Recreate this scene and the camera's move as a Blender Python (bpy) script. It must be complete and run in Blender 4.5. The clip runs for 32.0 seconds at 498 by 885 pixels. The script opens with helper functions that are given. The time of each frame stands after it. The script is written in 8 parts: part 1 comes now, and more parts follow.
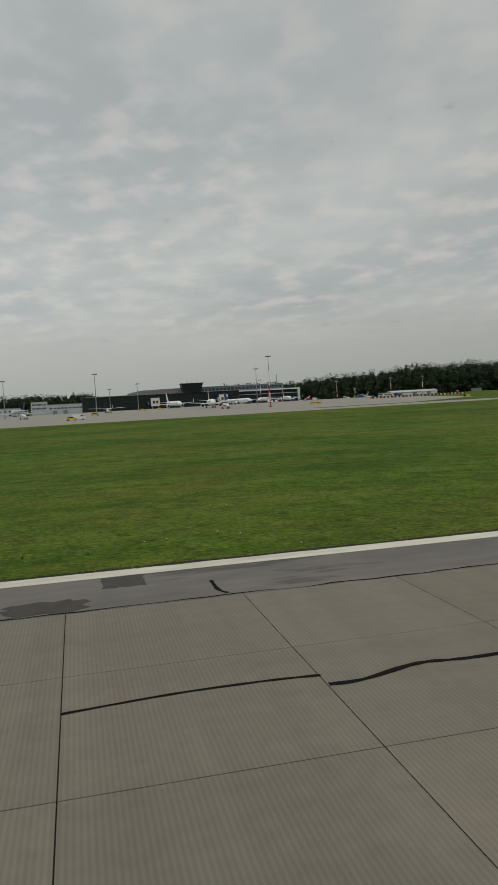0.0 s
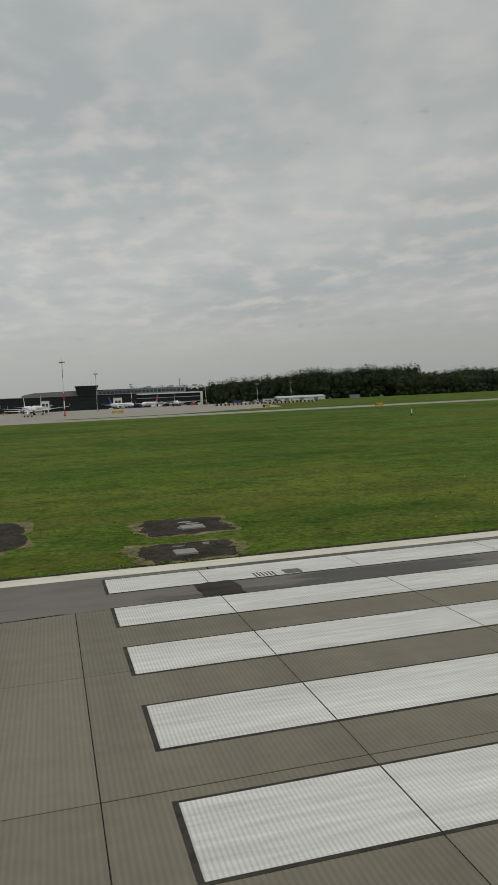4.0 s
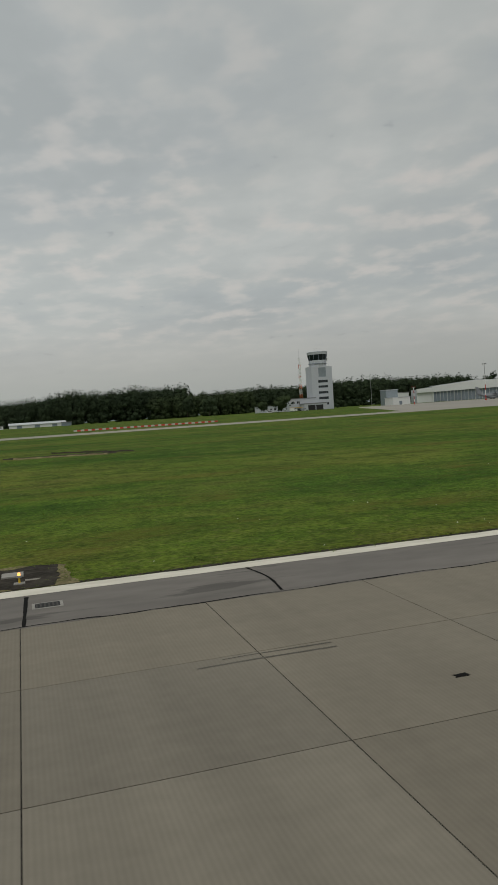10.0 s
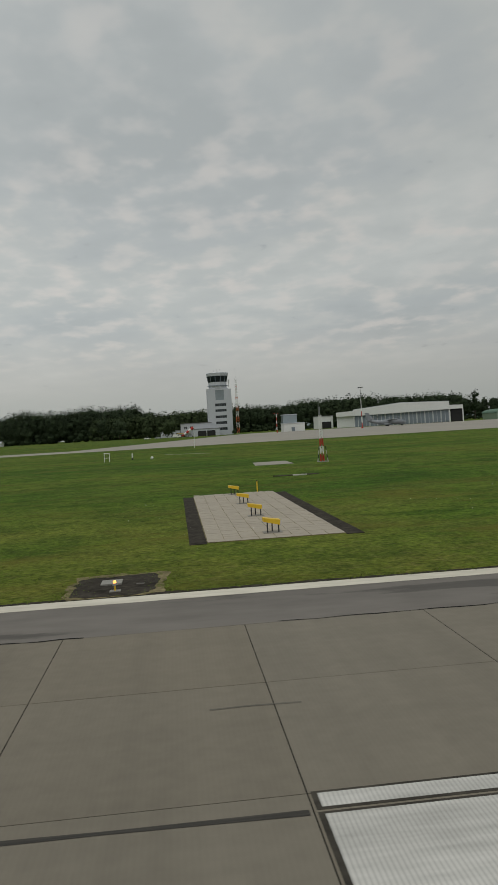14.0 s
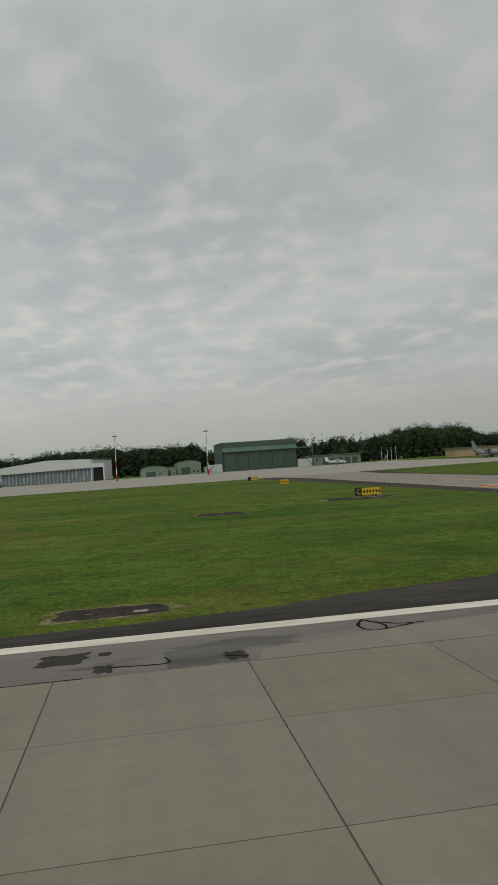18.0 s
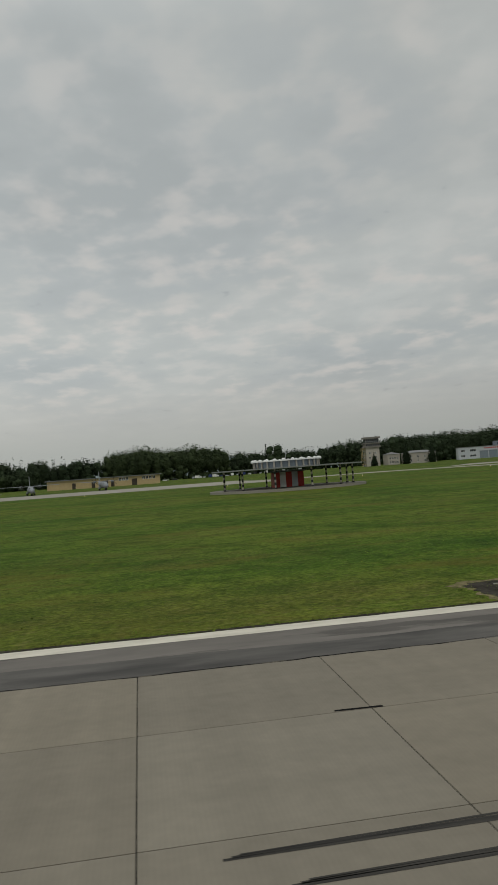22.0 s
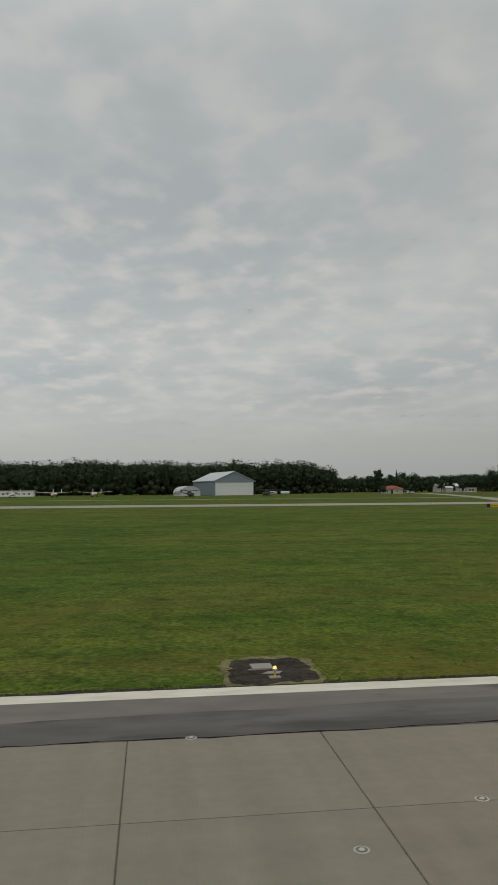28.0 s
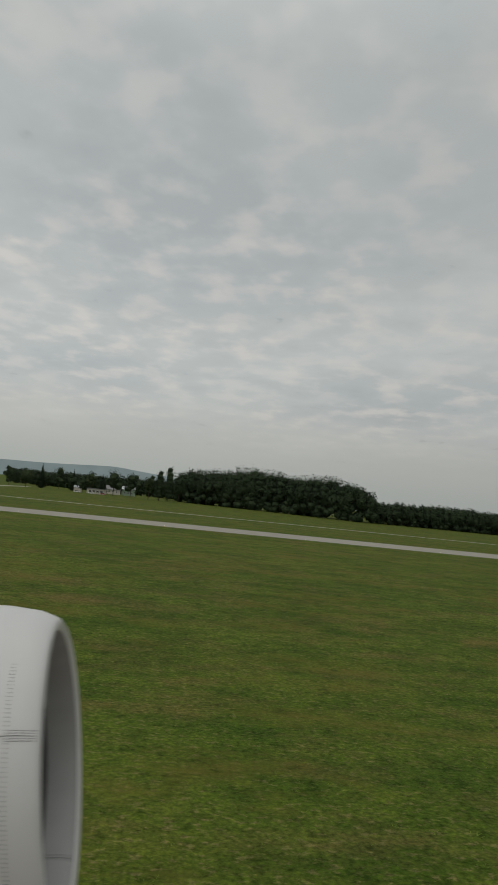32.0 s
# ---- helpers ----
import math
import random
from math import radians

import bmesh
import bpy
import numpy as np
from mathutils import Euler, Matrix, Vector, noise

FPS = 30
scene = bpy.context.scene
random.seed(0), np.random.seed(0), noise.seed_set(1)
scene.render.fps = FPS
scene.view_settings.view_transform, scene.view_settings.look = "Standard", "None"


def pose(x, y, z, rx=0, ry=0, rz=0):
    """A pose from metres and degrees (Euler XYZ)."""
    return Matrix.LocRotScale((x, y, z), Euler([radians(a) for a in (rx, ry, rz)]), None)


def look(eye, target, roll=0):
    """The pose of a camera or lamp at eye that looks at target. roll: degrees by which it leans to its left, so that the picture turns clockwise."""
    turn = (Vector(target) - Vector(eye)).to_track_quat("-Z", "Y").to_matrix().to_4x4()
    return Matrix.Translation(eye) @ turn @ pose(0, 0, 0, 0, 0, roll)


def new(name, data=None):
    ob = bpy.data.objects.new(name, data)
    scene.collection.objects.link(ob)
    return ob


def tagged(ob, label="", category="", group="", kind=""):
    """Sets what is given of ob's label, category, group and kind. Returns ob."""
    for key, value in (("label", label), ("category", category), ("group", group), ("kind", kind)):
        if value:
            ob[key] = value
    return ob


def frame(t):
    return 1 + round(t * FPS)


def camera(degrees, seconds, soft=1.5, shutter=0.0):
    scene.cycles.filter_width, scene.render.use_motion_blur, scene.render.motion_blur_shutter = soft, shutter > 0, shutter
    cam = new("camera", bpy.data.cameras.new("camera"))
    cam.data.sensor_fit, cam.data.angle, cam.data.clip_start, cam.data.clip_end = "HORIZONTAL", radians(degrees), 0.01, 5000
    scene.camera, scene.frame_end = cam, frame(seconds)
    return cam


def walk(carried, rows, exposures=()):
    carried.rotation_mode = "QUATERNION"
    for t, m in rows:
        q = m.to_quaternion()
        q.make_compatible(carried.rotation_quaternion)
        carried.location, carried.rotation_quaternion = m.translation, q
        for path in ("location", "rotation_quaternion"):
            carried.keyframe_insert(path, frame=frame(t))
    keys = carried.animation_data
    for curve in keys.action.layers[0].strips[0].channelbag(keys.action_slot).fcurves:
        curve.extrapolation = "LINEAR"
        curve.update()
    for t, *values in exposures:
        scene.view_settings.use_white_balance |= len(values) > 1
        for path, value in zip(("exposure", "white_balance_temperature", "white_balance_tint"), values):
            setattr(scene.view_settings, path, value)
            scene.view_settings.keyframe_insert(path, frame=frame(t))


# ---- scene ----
cam = camera(36.82, 32.0, soft=0.75, shutter=0.015)

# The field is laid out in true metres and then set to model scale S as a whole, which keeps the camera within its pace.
S = 0.485

# seconds, x along the runway, y towards the terminal side, z, yaw, pitch, roll
PATH = [
    (0.0, 0.00, 0.16, 5.36, -13.11, -3.08, 3.18),
    (0.5, 8.35, 0.20, 5.36, -13.40, -3.03, 3.07),
    (1.0, 17.37, 0.24, 5.36, -13.49, -3.15, 3.12),
    (1.5, 27.06, 0.28, 5.36, -13.79, -3.13, 3.24),
    (2.0, 37.42, 0.32, 5.36, -14.24, -3.18, 2.94),
    (2.5, 48.45, 0.36, 5.36, -14.84, -3.30, 2.67),
    (3.0, 60.14, 0.40, 5.36, -14.81, -3.20, 2.79),
    (3.5, 72.50, 0.44, 5.36, -14.79, -3.24, 2.78),
    (4.0, 85.52, 0.48, 5.36, -15.03, -3.16, 2.72),
    (4.5, 99.20, 0.38, 5.36, -15.21, -3.15, 2.80),
    (6.5, 160.43, -0.01, 5.36, -14.93, -2.56, 3.55),
    (7.0, 177.32, -0.11, 5.36, -14.90, -2.53, 3.69),
    (7.5, 194.83, -0.20, 5.36, -14.71, -2.19, 3.97),
    (8.0, 212.96, -0.30, 5.36, -14.43, -1.89, 4.40),
    (8.5, 231.68, -0.29, 5.36, -14.22, -1.94, 4.46),
    (9.0, 250.96, -0.28, 5.36, -14.37, -1.92, 4.12),
    (9.5, 270.79, -0.27, 5.36, -15.03, -1.99, 3.77),
    (10.0, 291.18, -0.26, 5.36, -17.13, -2.35, 3.77),
    (10.5, 312.10, -0.26, 5.36, -18.39, -2.34, 2.41),
    (11.0, 333.53, -0.25, 5.36, -19.11, -2.55, 2.16),
    (11.5, 355.45, -0.24, 5.36, -18.72, -2.50, 2.34),
    (12.0, 377.88, -0.23, 5.36, -18.78, -2.70, 3.20),
    (12.5, 400.81, -0.21, 5.36, -17.04, -2.65, 3.31),
    (13.0, 424.21, -0.19, 5.36, -11.28, -2.62, 3.56),
    (13.5, 448.08, -0.17, 5.36, -6.74, -2.33, 3.66),
    (14.0, 472.44, -0.15, 5.36, -5.70, -0.90, 3.36),
    (14.5, 497.28, -0.13, 5.36, -6.04, -0.46, 3.57),
    (15.0, 522.61, -0.11, 5.36, -6.62, 0.29, 3.64),
    (15.5, 548.43, -0.09, 5.36, -7.59, 1.14, 3.53),
    (17.5, 656.77, -0.24, 5.36, -8.90, 1.82, 3.52),
    (18.0, 685.15, -0.29, 5.36, -8.47, 1.91, 3.90),
    (18.5, 714.06, -0.35, 5.36, -8.49, 1.85, 4.07),
    (19.0, 743.52, -0.41, 5.36, -8.61, 1.83, 3.97),
    (19.5, 773.54, -0.46, 5.36, -8.48, 1.86, 4.05),
    (20.0, 804.11, -0.52, 5.36, -8.51, 1.93, 4.19),
    (20.5, 835.24, -0.54, 5.36, -8.30, 2.00, 4.48),
    (21.0, 866.93, -0.56, 5.36, -8.71, 1.88, 4.35),
    (21.5, 899.18, -0.58, 5.36, -8.63, 2.18, 4.33),
    (22.0, 931.99, -0.60, 5.36, -8.39, 2.33, 4.16),
    (22.5, 965.33, -0.63, 5.36, -8.67, 2.54, 3.86),
    (23.0, 999.17, -0.65, 5.36, -8.10, 2.78, 3.88),
    (23.5, 1033.49, -0.67, 5.36, -8.50, 3.06, 3.24),
    (24.0, 1068.31, -0.69, 5.36, -8.13, 3.29, 3.53),
    (24.5, 1103.59, -0.55, 5.36, -8.28, 3.48, 3.23),
    (25.0, 1139.29, -0.41, 5.36, -8.15, 3.68, 3.33),
    (25.5, 1175.43, -0.28, 5.36, -7.92, 3.84, 3.41),
    (27.5, 1323.96, 0.27, 5.36, -7.28, 3.71, 1.57),
    (28.0, 1362.03, 0.41, 6.44, -7.50, 3.71, 0.41),
    (28.5, 1400.43, 0.53, 6.82, -7.53, 3.63, -0.22),
    (29.0, 1439.15, 0.65, 7.12, -7.44, 3.63, -1.27),
    (29.5, 1478.17, 0.77, 7.51, -7.28, 3.69, -2.40),
    (30.0, 1517.51, 0.89, 8.07, -6.91, 3.71, -3.18),
    (30.5, 1557.15, 1.02, 9.11, -6.95, 3.76, -3.92),
    (31.0, 1597.11, 1.14, 10.34, -6.79, 3.81, -4.58),
    (31.5, 1637.38, 1.26, 11.72, -6.70, 3.96, -5.17),
    (32.0, 1677.97, 1.38, 13.19, -6.64, 4.24, -5.83),
]
walk(cam, [(r[0], pose(r[1] * S, r[2] * S, r[3] * S, 90 + r[5], r[6], r[4])) for r in PATH],
     exposures=[(0.0, -0.05), (12.0, -0.09), (16.0, -0.05), (23.0, -0.06), (25.0, -0.24), (26.0, -0.20), (28.0, -0.04), (32.0, -0.05)])

# ------------------------------------------------------------------ world and light
def make_world():
    w = bpy.data.worlds.new("overcast_sky")
    scene.world = w
    w.use_nodes = True
    nt = w.node_tree
    nt.nodes.clear()
    N, L = nt.nodes.new, nt.links.new
    out, bg = N("ShaderNodeOutputWorld"), N("ShaderNodeBackground")
    tc, sep = N("ShaderNodeTexCoord"), N("ShaderNodeSeparateXYZ")
    L(tc.outputs["Generated"], sep.inputs[0])

    def math_node(op, a, b=None, clamp=False):
        m = N("ShaderNodeMath")
        m.operation, m.use_clamp = op, clamp
        for i, v in enumerate((a, b)):
            if v is None:
                continue
            if isinstance(v, (int, float)):
                m.inputs[i].default_value = v
            else:
                L(v, m.inputs[i])
        return m.outputs[0]

    up = math_node("MAXIMUM", sep.outputs[2], 0.0)
    den = math_node("ADD", up, 0.17)
    px, py = math_node("DIVIDE", sep.outputs[0], den), math_node("DIVIDE", sep.outputs[1], den)
    com = N("ShaderNodeCombineXYZ")
    L(px, com.inputs[0]), L(py, com.inputs[1])

    def cloud(scale, detail, rough, off, dist=0.6):
        mp, n = N("ShaderNodeMapping"), N("ShaderNodeTexNoise")
        mp.inputs["Location"].default_value = off
        mp.inputs["Rotation"].default_value = (0, 0, radians(18))
        mp.inputs["Scale"].default_value = (scale, scale * 0.9, scale)
        L(com.outputs[0], mp.inputs[0]), L(mp.outputs[0], n.inputs["Vector"])
        n.inputs["Scale"].default_value = 1.0
        n.inputs["Detail"].default_value = detail
        n.inputs["Roughness"].default_value = rough
        n.inputs["Distortion"].default_value = dist
        return n.outputs["Fac"]

    # an even grey layer with soft large folds, and small brighter puffs where it is thin
    folds, thin, puffs = cloud(1.25, 3, 0.46, (3.1, 1.7, 0), 0.15), cloud(1.9, 3, 0.5, (9.4, 5.2, 2), 0.3), cloud(7.4, 3, 0.46, (7.3, 2.2, 4), 0.0)
    ramp = N("ShaderNodeValToRGB")
    el = ramp.color_ramp.elements
    el[0].position, el[0].color = 0.33, (0.405, 0.432, 0.428, 1)
    el[1].position, el[1].color = 0.68, (0.572, 0.588, 0.562, 1)
    for pos, col in ((0.44, (0.450, 0.476, 0.470, 1)), (0.53, (0.490, 0.511, 0.493, 1))):
        e = el.new(pos)
        e.color = col
    mixed = math_node("ADD", math_node("MULTIPLY", folds, 0.74), math_node("MULTIPLY", puffs, 0.26))
    L(mixed, ramp.inputs[0])

    def span(v, a, b, c=0.0, d=1.0):
        r = N("ShaderNodeMapRange")
        r.interpolation_type = "SMOOTHSTEP"
        for key, val in (("From Min", a), ("From Max", b), ("To Min", c), ("To Max", d)):
            r.inputs[key].default_value = val
        L(v, r.inputs["Value"])
        return r.outputs[0]

    def blend(f, a, c):
        k = N("ShaderNodeMix")
        k.data_type = "RGBA"
        L(f, k.inputs["Factor"])
        for key, val in (("A", a), ("B", c)):
            if isinstance(val, tuple):
                k.inputs[key].default_value = val
            else:
                L(val, k.inputs[key])
        return k.outputs["Result"]

    band = math_node("MULTIPLY", span(up, 0.05, 0.13), span(up, 0.26, 0.42, 1.0, 0.45))
    bright = math_node("MULTIPLY", math_node("MULTIPLY", span(puffs, 0.45, 0.69, 0.0, 0.75), span(thin, 0.32, 0.62, 0.12, 1.0)), band)
    dark = math_node("MULTIPLY", span(puffs, 0.36, 0.26), span(thin, 0.50, 0.38))
    layer = blend(dark, blend(bright, ramp.outputs[0], (0.646, 0.610, 0.568, 1)), (0.365, 0.385, 0.385, 1))
    # towards the horizon the layer closes to an even grey
    low = blend(span(up, 0.0, 0.12), (0.370, 0.394, 0.378, 1), (0.480, 0.462, 0.426, 1))
    mixed = blend(span(up, 0.025, 0.16), low, layer)
    # the layer is thinner and brighter overhead
    gain = N("ShaderNodeMapRange")
    gain.inputs["From Min"].default_value, gain.inputs["From Max"].default_value = 0.52, 1.0
    gain.inputs["To Min"].default_value, gain.inputs["To Max"].default_value = 1.0, 2.1
    L(up, gain.inputs["Value"])
    # and a little brighter towards the west than towards the east
    west = math_node("MULTIPLY", gain.outputs[0], span(sep.outputs[0], -0.25, 0.6, 1.06, 0.91))
    vm = N("ShaderNodeVectorMath")
    vm.operation = "SCALE"
    L(mixed, vm.inputs[0]), L(west, vm.inputs["Scale"])
    sky = N("ShaderNodeTexSky")
    sky.sky_type, sky.sun_disc = "NISHITA", False
    sky.sun_elevation, sky.sun_rotation = radians(48), radians(150)
    svm = N("ShaderNodeVectorMath")
    svm.operation = "SCALE"
    svm.inputs["Scale"].default_value = 0.006
    L(sky.outputs[0], svm.inputs[0])
    add = N("ShaderNodeVectorMath")
    L(vm.outputs[0], add.inputs[0]), L(svm.outputs[0], add.inputs[1])
    L(add.outputs[0], bg.inputs["Color"])
    bg.inputs["Strength"].default_value = 0.92
    L(bg.outputs[0], out.inputs[0])


make_world()
sun = new("sun", bpy.data.lights.new("sun", "SUN"))
sun.data.energy, sun.data.angle, sun.data.color = 0.55, radians(25), (1.0, 0.96, 0.9)
sun.matrix_world = look((600, -500, 800), (800, 0, 0))


# ------------------------------------------------------------------ materials
def material(name, color, rough=0.8, metal=0.0, vary=0.18, big=0.05, fine=2.0, bump=0.0, tint=None, source="", aniso=(1, 1, 1), spec=0.3):
    """A surface with stains at a large scale and grain at a small one, in metres; source 'object' or 'island' varies single pieces."""
    m = bpy.data.materials.new(name)
    m.use_nodes = True
    nt = m.node_tree
    N, L = nt.nodes.new, nt.links.new
    b = nt.nodes["Principled BSDF"]
    geo, mp = N("ShaderNodeNewGeometry"), N("ShaderNodeMapping")
    mp.inputs["Scale"].default_value = [a / S for a in aniso]
    L(geo.outputs["Position"], mp.inputs[0])

    def nz(scale, detail):
        n = N("ShaderNodeTexNoise")
        n.inputs["Scale"].default_value, n.inputs["Detail"].default_value = scale, detail
        L(mp.outputs[0], n.inputs["Vector"])
        return n.outputs["Fac"]

    n1, n2 = nz(big, 4), nz(fine, 5)
    ad = N("ShaderNodeMath")
    ad.operation = "ADD"
    L(n1, ad.inputs[0]), L(n2, ad.inputs[1])
    last = ad.outputs[0]
    if source:
        src = N("ShaderNodeObjectInfo").outputs["Random"] if source == "object" else geo.outputs["Random Per Island"]
        a2 = N("ShaderNodeMath")
        a2.operation = "MULTIPLY_ADD"
        a2.inputs[1].default_value = 0.55
        L(src, a2.inputs[0]), L(last, a2.inputs[2])
        last = a2.outputs[0]
    mr = N("ShaderNodeMapRange")
    mr.inputs["From Min"].default_value, mr.inputs["From Max"].default_value = (0.6, 1.4) if not source else (0.75, 1.8)
    L(last, mr.inputs["Value"])
    mix = N("ShaderNodeMix")
    mix.data_type = "RGBA"
    lo = [max(0, c * (1 - vary)) for c in color]
    hi = [min(1, c * (1 + vary)) for c in (tint or color)]
    mix.inputs["A"].default_value, mix.inputs["B"].default_value = (*lo, 1), (*hi, 1)
    L(mr.outputs[0], mix.inputs["Factor"])
    L(mix.outputs["Result"], b.inputs["Base Color"])
    b.inputs["Roughness"].default_value, b.inputs["Metallic"].default_value = rough, metal
    b.inputs["Specular IOR Level"].default_value = spec
    if bump:
        bp = N("ShaderNodeBump")
        bp.inputs["Strength"].default_value, bp.inputs["Distance"].default_value = bump, 0.02 * S
        L(n2, bp.inputs["Height"]), L(bp.outputs[0], b.inputs["Normal"])
    return m


def runway_concrete(name, source):
    """Grooved, weathered slab concrete: a tone of its own for each slab, rubber streaks along the runway, fine cross grooves."""
    m = material(name, (0.164, 0.1445, 0.1135), 0.85, 0, 0.07, 0.12, 3.0, 0.15, (0.186, 0.165, 0.130), source)
    nt = m.node_tree
    N, L = nt.nodes.new, nt.links.new
    b = nt.nodes["Principled BSDF"]
    base = b.inputs["Base Color"].links[0].from_socket
    geo = N("ShaderNodeNewGeometry")
    mp, n = N("ShaderNodeMapping"), N("ShaderNodeTexNoise")
    mp.inputs["Scale"].default_value = (0.035 / S, 1.1 / S, 1)
    n.inputs["Scale"].default_value, n.inputs["Detail"].default_value = 1.0, 6
    L(geo.outputs["Position"], mp.inputs[0]), L(mp.outputs[0], n.inputs["Vector"])
    mr = N("ShaderNodeMapRange")
    mr.inputs["From Min"].default_value, mr.inputs["From Max"].default_value = 0.30, 0.62
    mr.inputs["To Min"].default_value, mr.inputs["To Max"].default_value = 0.945, 1.025
    L(n.outputs["Fac"], mr.inputs["Value"])
    wv = N("ShaderNodeTexWave")
    wv.bands_direction = "X"
    wv.inputs["Scale"].default_value, wv.inputs["Distortion"].default_value = 3.4 / S, 0.3
    wv.inputs["Detail"].default_value = 1.0
    L(geo.outputs["Position"], wv.inputs["Vector"])
    wr = N("ShaderNodeMapRange")
    wr.inputs["To Min"].default_value, wr.inputs["To Max"].default_value = -0.10, 0.055
    L(wv.outputs["Fac"], wr.inputs["Value"])
    # the grooves are cut deepest in the touchdown zone
    sx = N("ShaderNodeSeparateXYZ")
    L(geo.outputs["Position"], sx.inputs[0])
    deep = N("ShaderNodeMapRange")
    L(sx.outputs[0], deep.inputs["Value"])
    deep.inputs["From Min"].default_value, deep.inputs["From Max"].default_value = 90 * S, 420 * S
    deep.inputs["To Min"].default_value, deep.inputs["To Max"].default_value = 1.0, 0.18
    cut = N("ShaderNodeMath")
    cut.operation = "MULTIPLY_ADD"
    L(wr.outputs[0], cut.inputs[0]), L(deep.outputs[0], cut.inputs[1])
    cut.inputs[2].default_value = 1.0
    mm = N("ShaderNodeMath")
    mm.operation = "MULTIPLY"
    L(mr.outputs[0], mm.inputs[0]), L(cut.outputs[0], mm.inputs[1])
    # less rubber lies on the slabs past the touchdown zone
    far = N("ShaderNodeMapRange")
    L(sx.outputs[0], far.inputs["Value"])
    far.inputs["From Min"].default_value, far.inputs["From Max"].default_value = 480 * S, 820 * S
    far.inputs["To Min"].default_value, far.inputs["To Max"].default_value = 1.0, 1.15
    m2 = N("ShaderNodeMath")
    m2.operation = "MULTIPLY"
    L(mm.outputs[0], m2.inputs[0]), L(far.outputs[0], m2.inputs[1])
    # brushed and washed streaks lie across the runway
    mp2, n2, br = N("ShaderNodeMapping"), N("ShaderNodeTexNoise"), N("ShaderNodeMapRange")
    mp2.inputs["Scale"].default_value, mp2.inputs["Location"].default_value = (0.85 / S, 0.05 / S, 1), (5, 3, 0)
    n2.inputs["Scale"].default_value, n2.inputs["Detail"].default_value, n2.inputs["Roughness"].default_value = 1.0, 5, 0.55
    L(geo.outputs["Position"], mp2.inputs[0]), L(mp2.outputs[0], n2.inputs["Vector"]), L(n2.outputs["Fac"], br.inputs["Value"])
    br.inputs["From Min"].default_value, br.inputs["From Max"].default_value = 0.34, 0.66
    br.inputs["To Min"].default_value, br.inputs["To Max"].default_value = 0.93, 1.07
    m3 = N("ShaderNodeMath")
    m3.operation = "MULTIPLY"
    L(m2.outputs[0], m3.inputs[0]), L(br.outputs[0], m3.inputs[1])
    # some slabs were poured greyer, some browner
    src = N("ShaderNodeObjectInfo").outputs["Random"] if source == "object" else geo.outputs["Random Per Island"]
    pour, hue = N("ShaderNodeMath"), N("ShaderNodeMath")
    pour.operation, hue.operation = "MULTIPLY", "FRACT"
    pour.inputs[1].default_value = 17.31
    L(src, pour.inputs[0]), L(pour.outputs[0], hue.inputs[0])
    tint = N("ShaderNodeMix")
    tint.data_type = "RGBA"
    tint.inputs["A"].default_value, tint.inputs["B"].default_value = (0.995, 1.0, 1.0, 1), (1.02, 1.005, 0.97, 1)
    L(hue.outputs[0], tint.inputs["Factor"])
    tm = N("ShaderNodeMix")
    tm.data_type, tm.blend_type = "RGBA", "MULTIPLY"
    tm.inputs["Factor"].default_value = 1.0
    L(base, tm.inputs["A"]), L(tint.outputs["Result"], tm.inputs["B"])
    vm = N("ShaderNodeVectorMath")
    vm.operation = "SCALE"
    L(tm.outputs["Result"], vm.inputs[0]), L(m3.outputs[0], vm.inputs["Scale"])
    L(vm.outputs[0], b.inputs["Base Color"])
    return m


def stained(m, scale, stops, low):
    """Large dark damp stains with soft, ragged edges on a paved surface."""
    nt = m.node_tree
    N, L = nt.nodes.new, nt.links.new
    b = nt.nodes["Principled BSDF"]
    base = b.inputs["Base Color"].links[0].from_socket
    geo, mp, n, mr, vm = N("ShaderNodeNewGeometry"), N("ShaderNodeMapping"), N("ShaderNodeTexNoise"), N("ShaderNodeMapRange"), N("ShaderNodeVectorMath")
    mp.inputs["Scale"].default_value, mp.inputs["Location"].default_value = [a / S for a in scale], (11, 4, 0)
    n.inputs["Scale"].default_value, n.inputs["Detail"].default_value, n.inputs["Roughness"].default_value = 1.0, 7, 0.58
    L(geo.outputs["Position"], mp.inputs[0]), L(mp.outputs[0], n.inputs["Vector"]), L(n.outputs["Fac"], mr.inputs["Value"])
    mr.inputs["From Min"].default_value, mr.inputs["From Max"].default_value = stops
    mr.inputs["To Min"].default_value, mr.inputs["To Max"].default_value = 1.06, low
    vm.operation = "SCALE"
    L(base, vm.inputs[0]), L(mr.outputs[0], vm.inputs["Scale"])
    L(vm.outputs[0], b.inputs["Base Color"])


